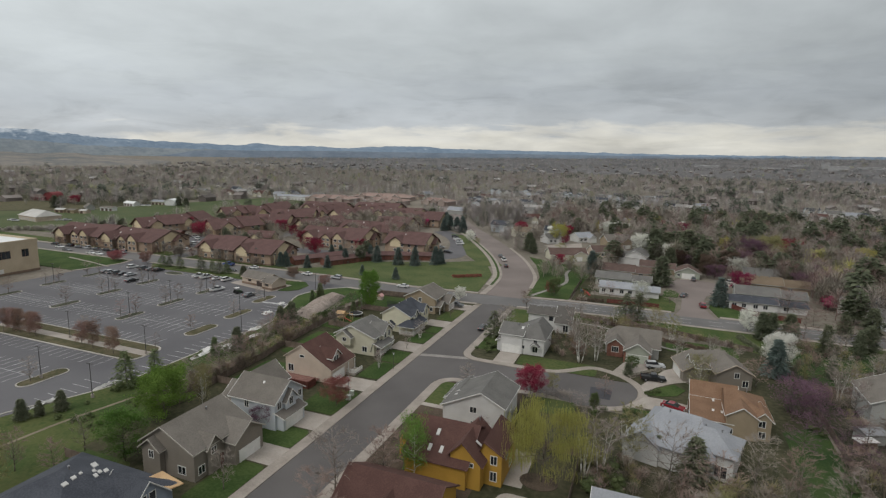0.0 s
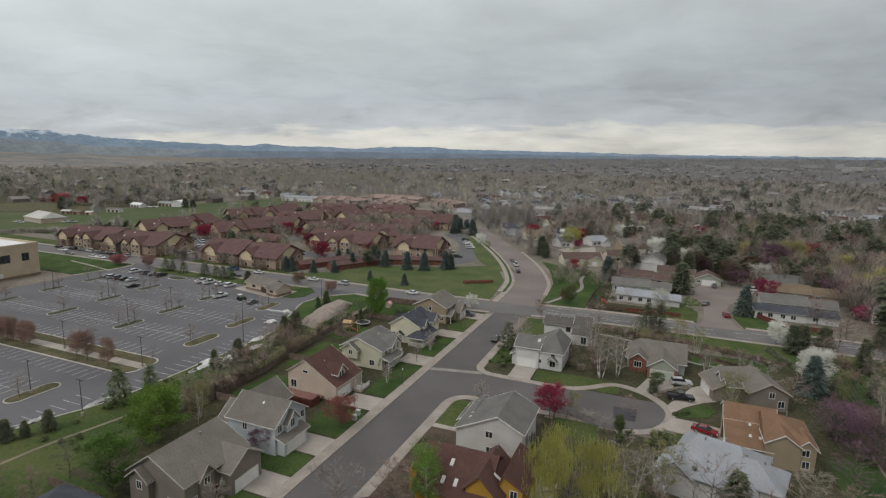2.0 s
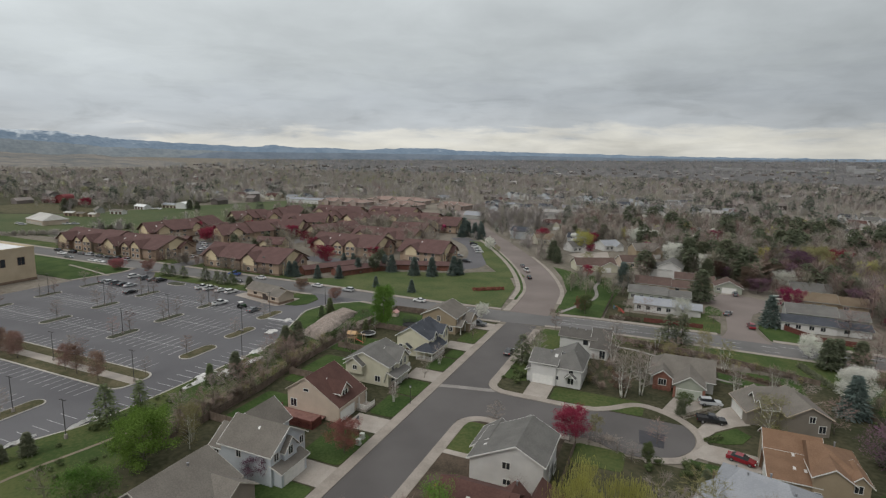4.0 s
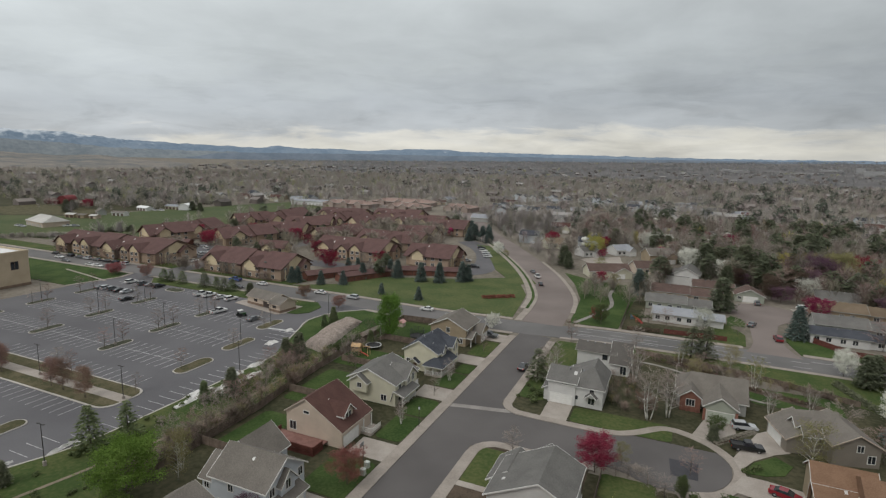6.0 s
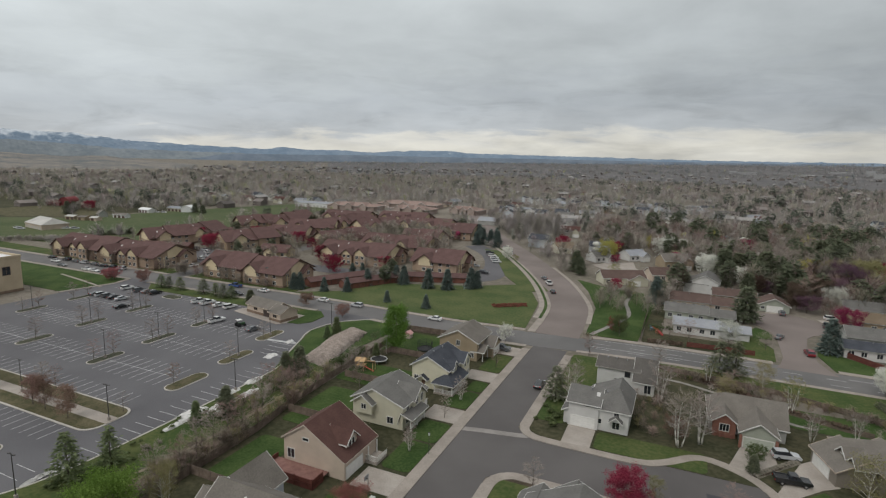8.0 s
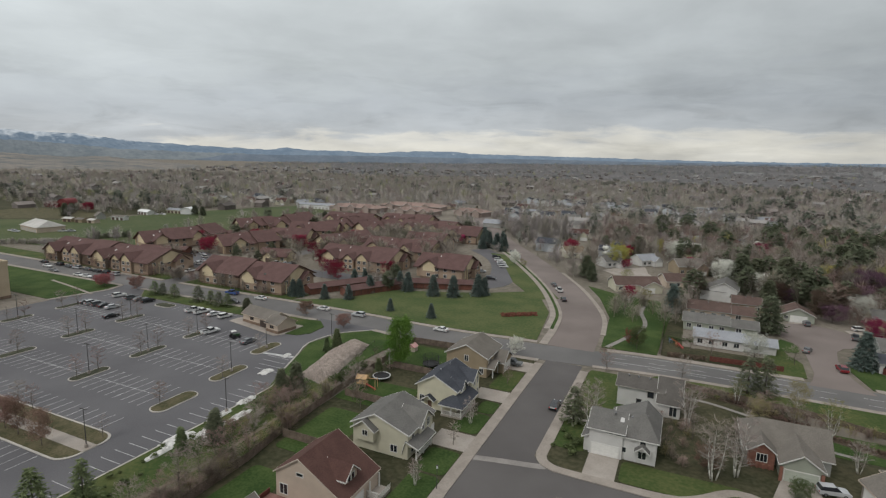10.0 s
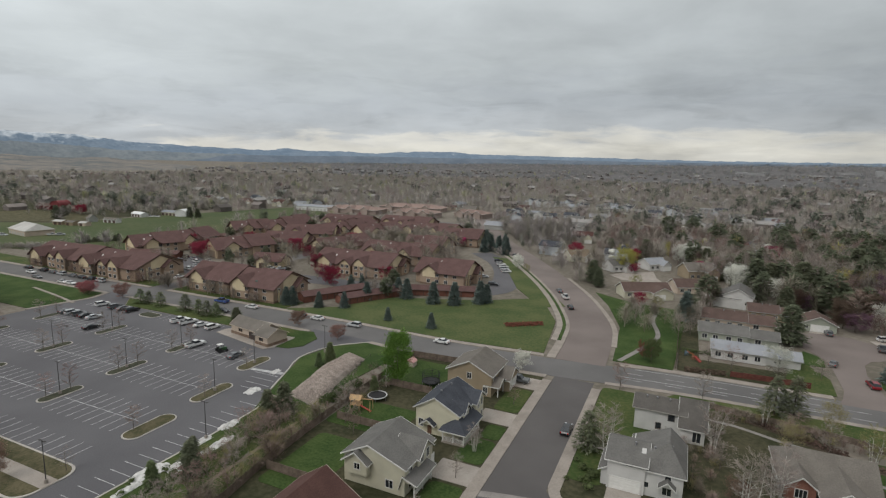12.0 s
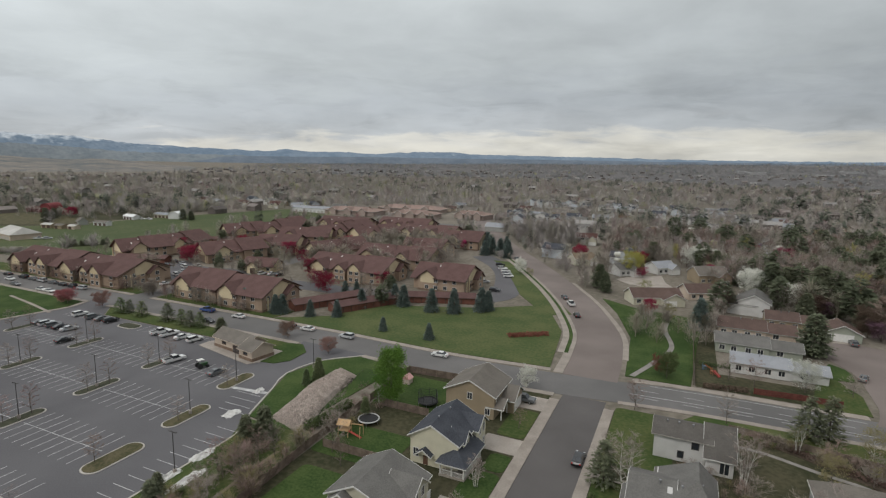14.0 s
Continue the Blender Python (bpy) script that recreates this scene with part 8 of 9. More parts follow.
# pasture barns, sheds and the shopping centre
W_METAL = plain("white_metal", (0.66, 0.66, 0.65), 0.5)
W_BARN = surface("weathered_barn_metal", (0.38, 0.37, 0.345), (0.48, 0.465, 0.44), 0.2, 0.7, 0, 3)
BARN_RED = surface("barn_red", (0.15, 0.03, 0.034), (0.20, 0.045, 0.046), 0.4, 0.8, 0.05, 6)
for x, y, w, d, e, t, turn, hip, mat, roof, label in ((-366, 120, 25, 16, 3.4, 7.0, -9, (0.35, 0.35), W_BEIGE, W_BARN, "broad beige barn with pale metal roof in pasture"), (-388, 159, 8, 6, 2.4, 3.3, 12, (0, 0), W_TAN, W_BARN, "small open-fronted tan farm shed"),
                                                      (-377, 161, 7, 6, 2.4, 3.2, 8, (0, 0), W_TAN, SH_TAUPE, "small open-fronted shed with taupe roof"), (-367, 164, 6, 5, 2.2, 3.0, 10, (0, 0), W_BEIGE, W_BARN, "small low beige farm shed"), (-388, 183, 7, 6, 3.0, 5.4, -20, (0, 0), W_GREY, SH_TAUPE, "weathered grey farm shed"),
                                                      (-373, 186, 12, 5, 2.6, 3.6, 8, (0, 0), W_METAL, SH_TAUPE, "white stable with dark panels for its shaded openings"), (-394, 224, 14, 6, 2.6, 4.0, -6, (0, 0), W_METAL, W_METAL, "long low white farm shed"), (-384, 244, 18, 7, 2.8, 4.2, 6, (0, 0), W_CREAM, SH_PALE, "long cream stable behind the arched shed"),
                                                      (-507, 214, 15, 8, 3.0, 5.0, 12, (0, 0), BARN_RED, SH_BROWN, "low red stable wing with brown roof"), (-470, 216, 16, 8, 3.0, 5.0, 8, (0, 0), BARN_RED, SH_BROWN, "long red stable with brown roof"), (-330, 352, 40, 14, 4, 5.5, 6, (0, 0), W_METAL, SH_PALE, "long pale greenhouse-like shed")):
    h = tagged(root("barn", x, y, 0.02, turn), label, "barn")
    block(h, 0, 0, w, d, e, mat, roof, "x", t, hip=hip, trim=mat)
    for k in range(int(w / 4)):
        b = Build()
        plate(b, on_wall("S", 0, 0, w, d), 1.0 + 4 * k, 3.4 + 4 * k, 0, 2.0, 0.01, 0.06)
        # low sheds: dark panels on closed fronts stand for the shade inside open stalls
        part("stall_opening" if e < 3.2 else "barn_door", b, TRIM_APT if e < 3.2 else W_BARN, h)


def arched_barn(x, y, w, l, wall, top, turn, mat, trim, label):
    """A barn under one bowed roof, its gable end to the front."""
    h = tagged(root("barn", x, y, 0.02, turn), label, "barn")
    bow = [(w / 2 * math.cos(radians(a)), wall + (top - wall) * math.sin(radians(a))) for a in range(0, 181, 15)]
    ring = [(px, 0, pz) for px, pz in bow] + [(-w / 2, 0, 0), (w / 2, 0, 0)]
    part("wall", Build().prism(ring, (0, l, 0)), mat, h)
    shell = [(px * 1.05, -0.4, pz + 0.2) for px, pz in bow] + [(px * 1.0, -0.4, pz) for px, pz in bow[::-1]]
    part("roof", Build().prism(shell, (0, l + 0.8, 0)), trim, h)
    b = Build()
    b.box(-1.4, -0.1, 0, 1.4, -0.02, min(3.0, wall + 0.6))
    part("barn_door", b, trim, h)
    part("loft_window", Build().box(-0.6, -0.1, wall + 1.0, 0.6, -0.02, wall + 2.0), trim, h)
    return h


arched_barn(-490, 220, 9.5, 13, 3.4, 7.8, 20, BARN_RED, BARN_RED, "old red barn with bowed red roof")
arched_barn(-362, 245, 9, 10, 3.0, 5.6, 24, W_METAL, W_METAL, "small white arched metal barn")
structure("farm_pasture", slab([(-900, 60), (-432, 60), (-436, 140), (-398, 168), (-384, 262), (-400, 330), (-900, 420)], -0.05, 0.045), ROUGH_GRASS, "rough grazed pasture under scattered trees", "pasture")
structure("farm_yard", slab([(-350, 110), (-318, 115), (-322, 126), (-340, 138), (-352, 128)], -0.05, 0.075), EARTH, "bare tan yard beside the barn", "yard")
structure("farm_paddock", slab([(-500, 150), (-440, 148), (-404, 172), (-398, 186), (-412, 206), (-470, 212), (-510, 204)], -0.05, 0.06), LAWN_WORN, "trodden brown paddock of the farm", "yard")
for x, y, t, k, p in ((-356, 112, 20, "suv", "silver"), (-362, 113, 20, "sedan", "white"), (-335, 128, 60, "pickup", "white"), (-331, 131, 60, "suv", "silver"), (-377, 228, 10, "pickup", "white"), (-372, 231, 10, "suv", "white")):
    car(k, p, x, y, t, p + " vehicle parked at the farm", 0.08)
for x, y, w, d, turn in ((-290, 352, 52, 24, 4), (-222, 360, 40, 22, 0), (-262, 402, 66, 24, 6), (-172, 388, 30, 20, -8)):
    h = tagged(root("shopping_centre", x, y, 0.02, turn), "long low shopping building with rose tile roof", "shops")
    block(h, 0, 0, w, d, 4.4, W_SHOP, SH_ROSE, "x", 7.0, hip=(1, 1), over=1.2)
    for k in range(3):
        block(h, w * (0.12 + 0.3 * k), -2.5, w * (0.12 + 0.3 * k) + 7, 8, 4.8, W_SHOP, SH_ROSE, "y", 7.2)
for i in range(14):
    copy_thing(CARS[("sedan", "white")], pose(-272 + i * 5.5, 322, 0.05, 0, 0, 90))
structure("parking_shops", slab([(-295, 312), (-150, 312), (-140, 345), (-295, 333)], -0.05, 0.01), ASPHALT_MAIN, "asphalt apron before the shops", "parking lot")
for i in range(26):
    x, y = -150 + (i % 13) * 17 + rng.uniform(-4, 4), 545 + (i // 13) * 34 + rng.uniform(-8, 8)
    h = copy_thing(FAR_HOMES[(4, 5, 1)[i % 3]], pose(x, y, 0.02, 0, 0, rng.choice((0, 90))))

# far woods: many small trees joined
EYE = (35.0, -95.0)


def hill_foot(a):
    """How far the wooded plain reaches in the direction a (radians to the left of +y)."""
    az = math.degrees(a)
    for a0, d0, a1, d1 in ((38, 4600, 46, 2300), (46, 2300, 53, 1550), (53, 1550, 64, 1350)):
        if a0 <= az < a1:
            return d0 + (d1 - d0) * (az - a0) / (a1 - a0)
    return 4600 if az < 38 else 1350


def plain_rise(x, y):
    """Height of the far plain, which climbs slowly towards its rim in the north and east."""
    d = math.hypot(x - EYE[0], y - EYE[1])
    az = math.degrees(math.atan2(EYE[0] - x, y - EYE[1]))
    top = 0.0
    for a0, h0, a1, h1 in ((-60, 95, -15, 70), (-15, 70, 0, 50), (0, 50, 23, 19), (23, 19, 38, 0)):
        if a0 <= az < a1:
            top = h0 + (h1 - h0) * (az - a0) / (a1 - a0)
    return top * max(0.0, d - 1500) / 2600


def ball(level):
    """Unit ball of triangles."""
    bm = bmesh.new()
    bmesh.ops.create_icosphere(bm, subdivisions=level, radius=1)
    v = np.array([p.co[:] for p in bm.verts])
    f = np.array([[p.index for p in q.verts] for q in bm.faces])
    bm.free()
    return v, f


def far_template(kind, seed, n):
    """A tree of unit height made of n twigs or sprays: bare crowns fan out from the stem, evergreens carry drooping tiers."""
    r = np.random.RandomState(seed)
    v, f = [], []

    def tri(c, d, e):
        k = len(v)
        v.extend([c - e, c + e, c + d])
        f.append((k, k + 1, k + 2))

    def lump(c, rx, rz, level):
        bv, bf = ball(level)
        k = len(v)
        q = bv * (1 + r.uniform(-0.16, 0.16, (len(bv), 1))) * [rx, rx, rz] + c
        v.extend(q)
        f.extend([tuple(t + k) for t in bf])

    size = (40 / max(n, 40)) ** 0.5
    if kind in ("puff_fine", "ball"):
        fine = 2 if kind == "puff_fine" else 1
        for i in range(4 if fine == 2 else 3):
            a = i * 2.2 + r.uniform(0, 1.2)
            z = (0.34, 0.62, 0.46, 0.74)[i]
            lump(np.array([math.cos(a) * 0.15, math.sin(a) * 0.15, z]), r.uniform(0.17, 0.25), r.uniform(0.17, 0.23), fine)
    # uneven crown: a few boughs reach further than the rest
    boughs = r.uniform(0.7, 1.2, 9)
    for i in range(n):
        a = r.uniform(0, 6.28)
        reach = boughs[int(a / 0.7) % 9]
        if kind in ("cone", "pine"):
            u = r.uniform(0.0, 1.0)
            if kind == "cone":
                z, rad = 0.07 + 0.9 * u, 0.27 * (1 - u) ** 0.8 + 0.015
            else:
                z, rad = 0.16 + 0.8 * u, 0.33 * math.sin(0.5 + u * 2.45) ** 0.8 * reach
            k = r.uniform(0.25, 0.8)
            c = np.array([math.cos(a) * rad * k, math.sin(a) * rad * k, z])
            d = np.array([math.cos(a), math.sin(a), r.uniform(-0.5, 0.35 if kind == "pine" else 0.0)]) * (rad * (1.0 - k) * 0.8 + 0.04)
            e = np.array([-math.sin(a), math.cos(a), r.uniform(-0.7, 0.7)]) * (0.26 * rad + 0.02) * max(size, 0.4) * 1.25
        elif kind == "column":
            u = r.uniform(0, 1)
            rad = 0.13 * math.sin(0.35 + u * 2.6) * r.uniform(0.1, 1)
            c = np.array([math.cos(a) * rad, math.sin(a) * rad, 0.08 + 0.72 * u])
            d = np.array([math.cos(a) * 0.05, math.sin(a) * 0.05, r.uniform(0.14, 0.3)])
            e = np.array([-math.sin(a), math.cos(a), 0]) * r.uniform(0.006, 0.014) * max(size * 1.5, 0.45)
        elif kind in ("puff", "puff_near", "puff_far", "twig"):
            # boughs rise from the stem and spread; twigs lie along them
            k = r.uniform(0.0, 1.0) ** 0.7
            u = r.uniform(-0.75, 1)
            rad = 0.40 * math.sqrt(max(0.04, 1 - u * u)) * reach * k
            top = 0.57 + 0.40 * u * (0.75 + 0.25 * k)
            c = np.array([math.cos(a) * rad * 0.7, math.sin(a) * rad * 0.7, max(0.12, top - 0.16)])
            d = (np.array([math.cos(a) * (0.25 + 0.6 * k), math.sin(a) * (0.25 + 0.6 * k), 0.75]) + r.normal(0, 0.3, 3)) * r.uniform(0.14, 0.26)
            w = {"puff": 0.0135, "puff_near": 0.0085, "puff_far": 0.034, "twig": 0.0052}[kind]
            e = np.array([-math.sin(a), math.cos(a), r.uniform(-0.3, 0.3)]) * w * r.uniform(0.6, 1.4)
        else:
            u = r.uniform(-0.9, 1)
            rad = 0.40 * math.sqrt(1 - u * u) * r.uniform(0.8, 1.08)
            c = np.array([math.cos(a) * rad, math.sin(a) * rad, 0.57 + 0.38 * u])
            d = r.normal(0, 0.085, 3) * size
            e = r.normal(0, 0.06, 3) * size
        tri(c, d, e)
    for q in (np.array([0.014, 0, 0]), np.array([0, 0.014, 0])):
        k = len(v)
        v.extend([-q, q, q * 0.3 + [0, 0, 0.7], -q * 0.3 + [0, 0, 0.7]])
        f += [(k, k + 1, k + 2), (k, k + 2, k + 3)]
    return np.array(v), np.array(f)


def woods(name, kind, mat, places, label, n, wide=(0.85, 1.2)):
    if not places:
        return
    r = np.random.RandomState(len(places))
    allv, allf, off = [], [], 0
    temps = [far_template(kind, s, n) for s in range(4)]
    for i, (x, y, h) in enumerate(places):
        v, f = temps[i % 4]
        a = r.uniform(0, 6.28)
        c, s = math.cos(a), math.sin(a)
        w = h * r.uniform(*wide)
        q = np.stack([(v[:, 0] * c - v[:, 1] * s) * w + x, (v[:, 0] * s + v[:, 1] * c) * w + y, v[:, 2] * h + plain_rise(x, y)], 1)
        allv.append(q)
        allf.append(f + off)
        off += len(v)
    V, F = np.concatenate(allv).astype(np.float32), np.concatenate(allf).astype(np.int32)
    me = bpy.data.meshes.new(name)
    me.vertices.add(len(V))
    me.vertices.foreach_set("co", V.ravel())
    me.loops.add(F.size)
    me.loops.foreach_set("vertex_index", F.ravel())
    me.polygons.add(len(F))
    me.polygons.foreach_set("loop_start", np.arange(0, F.size, 3, dtype=np.int32))
    me.update(calc_edges=True)
    me.materials.append(mat)
    return tagged(new(name, me), label, "trees", kind="stuff")


def far_leaf(name, a, b, each=0.05):
    """Crowns seen from afar: many small leaves and twigs that mostly face the sky."""
    m = surface(name, a, b, 0.11, 0.95, 0, 0.016, where="World", each=each, leaf=True, spec=0.03, stain=0.3)
    n, l = m.node_tree.nodes, m.node_tree.links
    part_way = n.new("ShaderNodeVectorMath")
    part_way.operation = "MULTIPLY_ADD"
    l.new(n.new("ShaderNodeNewGeometry").outputs["Normal"], part_way.inputs[0])
    part_way.inputs[1].default_value, part_way.inputs[2].default_value = (0.3, 0.3, 0.3), (0, 0, 0.7)
    unit = n.new("ShaderNodeVectorMath")
    unit.operation = "NORMALIZE"
    l.new(part_way.outputs[0], unit.inputs[0])
    l.new(unit.outputs[0], n["Principled BSDF"].inputs["Normal"])
    return m


# far twigs are paler and greyer than near ones: haze put into colour
TW_FAR = far_leaf("far_twigs_hazed", (0.305, 0.274, 0.256), (0.43, 0.39, 0.366))
TW_FAR2 = far_leaf("far_twigs_olive_hazed", (0.295, 0.28, 0.224), (0.40, 0.378, 0.31))
TW_FAR3 = far_leaf("far_twigs_russet_hazed", (0.26, 0.212, 0.2), (0.36, 0.3, 0.282))
TW_PALE = far_leaf("far_poplar_twigs_hazed", (0.32, 0.292, 0.25), (0.42, 0.385, 0.335))
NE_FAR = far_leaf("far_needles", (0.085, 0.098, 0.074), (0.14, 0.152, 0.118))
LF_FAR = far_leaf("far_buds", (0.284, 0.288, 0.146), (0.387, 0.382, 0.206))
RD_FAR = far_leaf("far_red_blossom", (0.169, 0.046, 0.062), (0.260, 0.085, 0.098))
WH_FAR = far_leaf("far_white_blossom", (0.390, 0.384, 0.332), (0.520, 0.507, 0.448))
KINDS = ("twig", "olive", "russet", "cone", "bud", "red", "white", "column")


def grove(x, y, h, wx, wy):
    """How the kinds mix at a place: evergreens, poplars and budding trees stand in groups."""
    q = noise.noise(Vector((x / 55, y / 55, 3.1)))
    p = noise.noise(Vector((x / 80, y / 80, 9.4)))
    o = noise.noise(Vector((x / 120, y / 120, 15.2)))
    east = max(0.0, min(1.0, (x + 0.25 * y) / 300))
    return (44 * wx, 16 + 40 * max(0, o), 14 + 34 * max(0, -o) + 14 * east, 2.5 + 5 * east + 55 * max(0, q - 0.2), 2.5 * wy, 1.6, 2.0, 2 + 80 * max(0, p - 0.26))


# fuller trees between the middle houses and in the courtyards
bins = {k: [] for k in KINDS}
for i in range(2450):
    y = 80 + 290 * rng.random()
    x = rng.uniform(16 if y < 172 else -20, 170 + 0.62 * y)
    if not free(x, y, 3) or any((x - sx - 6) ** 2 + (y - sy - 4) ** 2 < 34 for sx, sy in spots):
        continue
    k = rng.choices(KINDS, grove(x, y, 0, 1.0, 1.0))[0]
    if k in ("red", "white") and rng.random() < 0.4:
        k = "russet"
    if k in ("olive", "bud") and rng.random() < 0.4:
        k = "cone" if x > 20 else "twig"
    bins[k].append((x, y, rng.uniform(7, 15) * (0.65 if k in ("red", "white") else 1.35 if k == "column" else 1.15 if k == "cone" else 1)))
for i in range(150):
    # bare trees crowd the eastern courtyards
    x, y = rng.uniform(-150, -70), rng.uniform(146, 250)
    if x < -64 - (y - 120) * 0.3:
        bins[rng.choice(("twig", "twig", "olive"))].append((x, y, rng.uniform(8, 13)))
for i in range(70):
    x, y = rng.uniform(-255, -112), rng.uniform(68.9, 71.6)
    bins["twig" if i % 3 else "russet"].append((x, y, rng.uniform(4, 7.5)))
for i in range(26):
    x, y = rng.uniform(10, 34), rng.uniform(100, 138)
    bins["twig" if i % 2 else "olive"].append((x, y, rng.uniform(4, 9)))
for i in range(330):
    x, y = rng.uniform(-258, -62), rng.uniform(98, 300)
    if x > -62 - (y - 120) * 0.3:
        continue
    k = rng.choices(("twig", "olive", "cone", "red"), (44, 26, 8, 4))[0]
    bins[k].append((x, y, rng.uniform(5, 9) * (0.7 if k == "red" else 1)))
for k, kind, mat, label, n in (("twig", "twig", TWIG, "bare trees between the houses", 330), ("olive", "twig", TWIG_OLIVE, "budding trees between the houses", 310), ("russet", "twig", TWIG_RED, "russet bare trees between the houses", 310), ("cone", "pine", NEEDLE_DARK, "dark evergreens between the houses", 420), ("bud", "twig", LEAF_WILLOW, "yellow-green trees between the houses", 330),
                               ("red", "puff_fine", LEAF_CRIMSON, "crimson blossom trees between the houses", 220), ("white", "puff_fine", LEAF_WHITE, "white blossom trees between the houses", 220), ("column", "twig", TWIG, "tall slender bare trees between the houses", 330)):
    woods("garden_trees", kind, mat, bins[k], label, n, (0.45, 0.65) if k == "column" else (0.9, 1.35))
near, bins = {k: [] for k in KINDS}, {k: [] for k in KINDS}
count = 0
while count < 13000:
    d = 300 + 1250 * rng.random() ** 0.66
    a = radians(23) + rng.uniform(-0.86, 0.86)
    x, y = EYE[0] - d * math.sin(a), EYE[1] + d * math.cos(a)
    if d > hill_foot(a) * rng.uniform(0.8, 1.25) or not free(x, y, 4):
        continue
    clump = noise.noise(Vector((x / 70, y / 70, 21.1)))
    if rng.random() > 0.72 + clump * 1.1:
        continue
    if x < -390 and 140 < y < 240 and rng.random() < 0.7:
        continue
    k = rng.choices(KINDS, grove(x, y, 0, 1.0, 1.0))[0]
    if x < -330 and k == "twig" and rng.random() < 0.6:
        k = rng.choice(("olive", "olive", "russet", "twig"))
    if k == "cone" and x < -60 and rng.random() < 0.55:
        k = rng.choice(("olive", "twig"))
    (near if d < 520 else bins)[k].append((x, y, rng.triangular(4.5, 14, 8) * (0.7 if k in ("red", "white") else 1.35 if k in ("column", "cone") else 1)))
    count += 1
for i in range(230):
    # tree rows behind the pasture and beside the farm
    x = rng.uniform(-560, -330)
    y = 262 + (x + 380) * -0.12 + rng.uniform(0, 60) if x < -380 else 380 + rng.uniform(0, 40)
    k = rng.choices(("twig", "olive", "cone", "bud"), (30, 40, 16, 10))[0]
    near[k].append((x, y, rng.uniform(8, 13)))
for i in range(60):
    x, y = rng.uniform(-560, -420), rng.uniform(206, 262)
    near[rng.choice(("twig", "russet", "olive", "cone"))].append((x, y, rng.uniform(4, 8)))
for p in DROAD:
    # trees lining the far stretch of the bending street
    if 118 < p.y < 420:
        for side in (-1, 1):
            for q in range(3):
                x, y = p.x + side * rng.uniform(9.5, 24), p.y + rng.uniform(-5, 5)
                if side > 0 and y < 150 or not free(x, y, 3) and y < 172 and side > 0:
                    continue
                k = rng.choices(("twig", "olive", "russet", "cone", "column", "white"), (30, 20, 16, 12, 8, 3) if side > 0 else (20, 22, 10, 8, 0, 3))[0]
                if side < 0 and y < 210:
                    continue
                near[k].append((x, y, rng.uniform(4, 9.5) if side > 0 else rng.uniform(3, 6)))
for i in range(150):
    # olive thicket on the berm west of the apartments
    u = rng.random()
    near["olive" if i % 4 else "twig"].append((-318 + 28 * u + rng.uniform(-2, 2), 80 + 24 * u + rng.uniform(-5, 5), rng.uniform(1.8, 3.6)))
for i in range(64):
    # a dense stand of tall bare trees beyond the bend
    x, y = rng.uniform(-80, -44), rng.uniform(276, 306)
    near["column" if i % 5 < 2 else "twig"].append((x, y, rng.uniform(11, 18)))
for i in range(46):
    # tall bare poplars beyond the bend
    x, y = (rng.uniform(-66, -40), rng.uniform(258, 288)) if i < 26 else (rng.uniform(-16, 84), rng.uniform(340, 372))
    near["column" if i % 3 else "twig"].append((x, y, rng.uniform(9, 15)))
FAR_KINDS = (("twig", TW_FAR, "bare woods of the suburb in hazed grey-brown"), ("olive", TW_FAR2, "olive budding woods of the suburb"), ("russet", TW_FAR3, "russet bare woods of the suburb"), ("cone", NE_FAR, "dark evergreens of the suburb"), ("bud", LF_FAR, "yellow-green budding trees of the suburb"),
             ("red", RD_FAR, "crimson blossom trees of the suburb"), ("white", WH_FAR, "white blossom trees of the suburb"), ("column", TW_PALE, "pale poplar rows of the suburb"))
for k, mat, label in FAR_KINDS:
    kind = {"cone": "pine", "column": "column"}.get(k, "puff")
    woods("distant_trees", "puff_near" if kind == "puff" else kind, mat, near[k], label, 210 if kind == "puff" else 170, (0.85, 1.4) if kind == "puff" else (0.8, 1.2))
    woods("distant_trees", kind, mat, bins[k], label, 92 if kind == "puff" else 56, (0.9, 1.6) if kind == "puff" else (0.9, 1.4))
# thickets of bare shrubs along the swale, the bank and the eastern gardens
bins = [(-34.6 - 0.08 * max(0, y + 20) - rng.uniform(0.3, 3.4), y, rng.uniform(1.8, 4.6)) for y in [rng.uniform(-50, 8) for _ in range(90)]]
bins += [(rng.uniform(-48, -42), rng.uniform(-14, 6), rng.uniform(1.8, 4)) for _ in range(26)]
bins += [(rng.uniform(-39, -33), rng.uniform(10, 30), rng.uniform(1.5, 3.2)) for _ in range(18)]
bins += [(rng.uniform(34, 82), 0, rng.uniform(1.2, 3.0)) for _ in range(60)]
bins = [(x, y if y else 51.5 - (x - 34) * 0.25 - rng.uniform(0, 4), h) for x, y, h in bins]
bins += [(rng.uniform(58, 88), rng.uniform(-62, -36), rng.uniform(2.5, 6.5)) for _ in range(60)]
bins += [(rng.uniform(27, 36), rng.uniform(12, 32), rng.uniform(1.2, 2.6)) for _ in range(24)]
bins += [(rng.uniform(89.5, 118), rng.uniform(-60, 50), rng.uniform(1.5, 4.5)) for _ in range(190)]
bins += [(rng.uniform(47, 56), rng.uniform(-44, -34), rng.uniform(1.2, 3.5)) for _ in range(30)]
woods("shrub_thicket", "twig", TWIG_DARK, bins[0::5] + bins[1::5], "thicket of bare brown shrubs", 300, (1.0, 1.8))
woods("shrub_thicket", "twig", TWIG_RED, bins[2::5] + bins[3::5], "thicket of bare reddish-brown shrubs", 300, (1.0, 1.8))
woods("shrub_thicket", "twig", LEAF_BUD, bins[4::5], "thicket of shrubs in first olive leaf", 300, (1.0, 1.8))
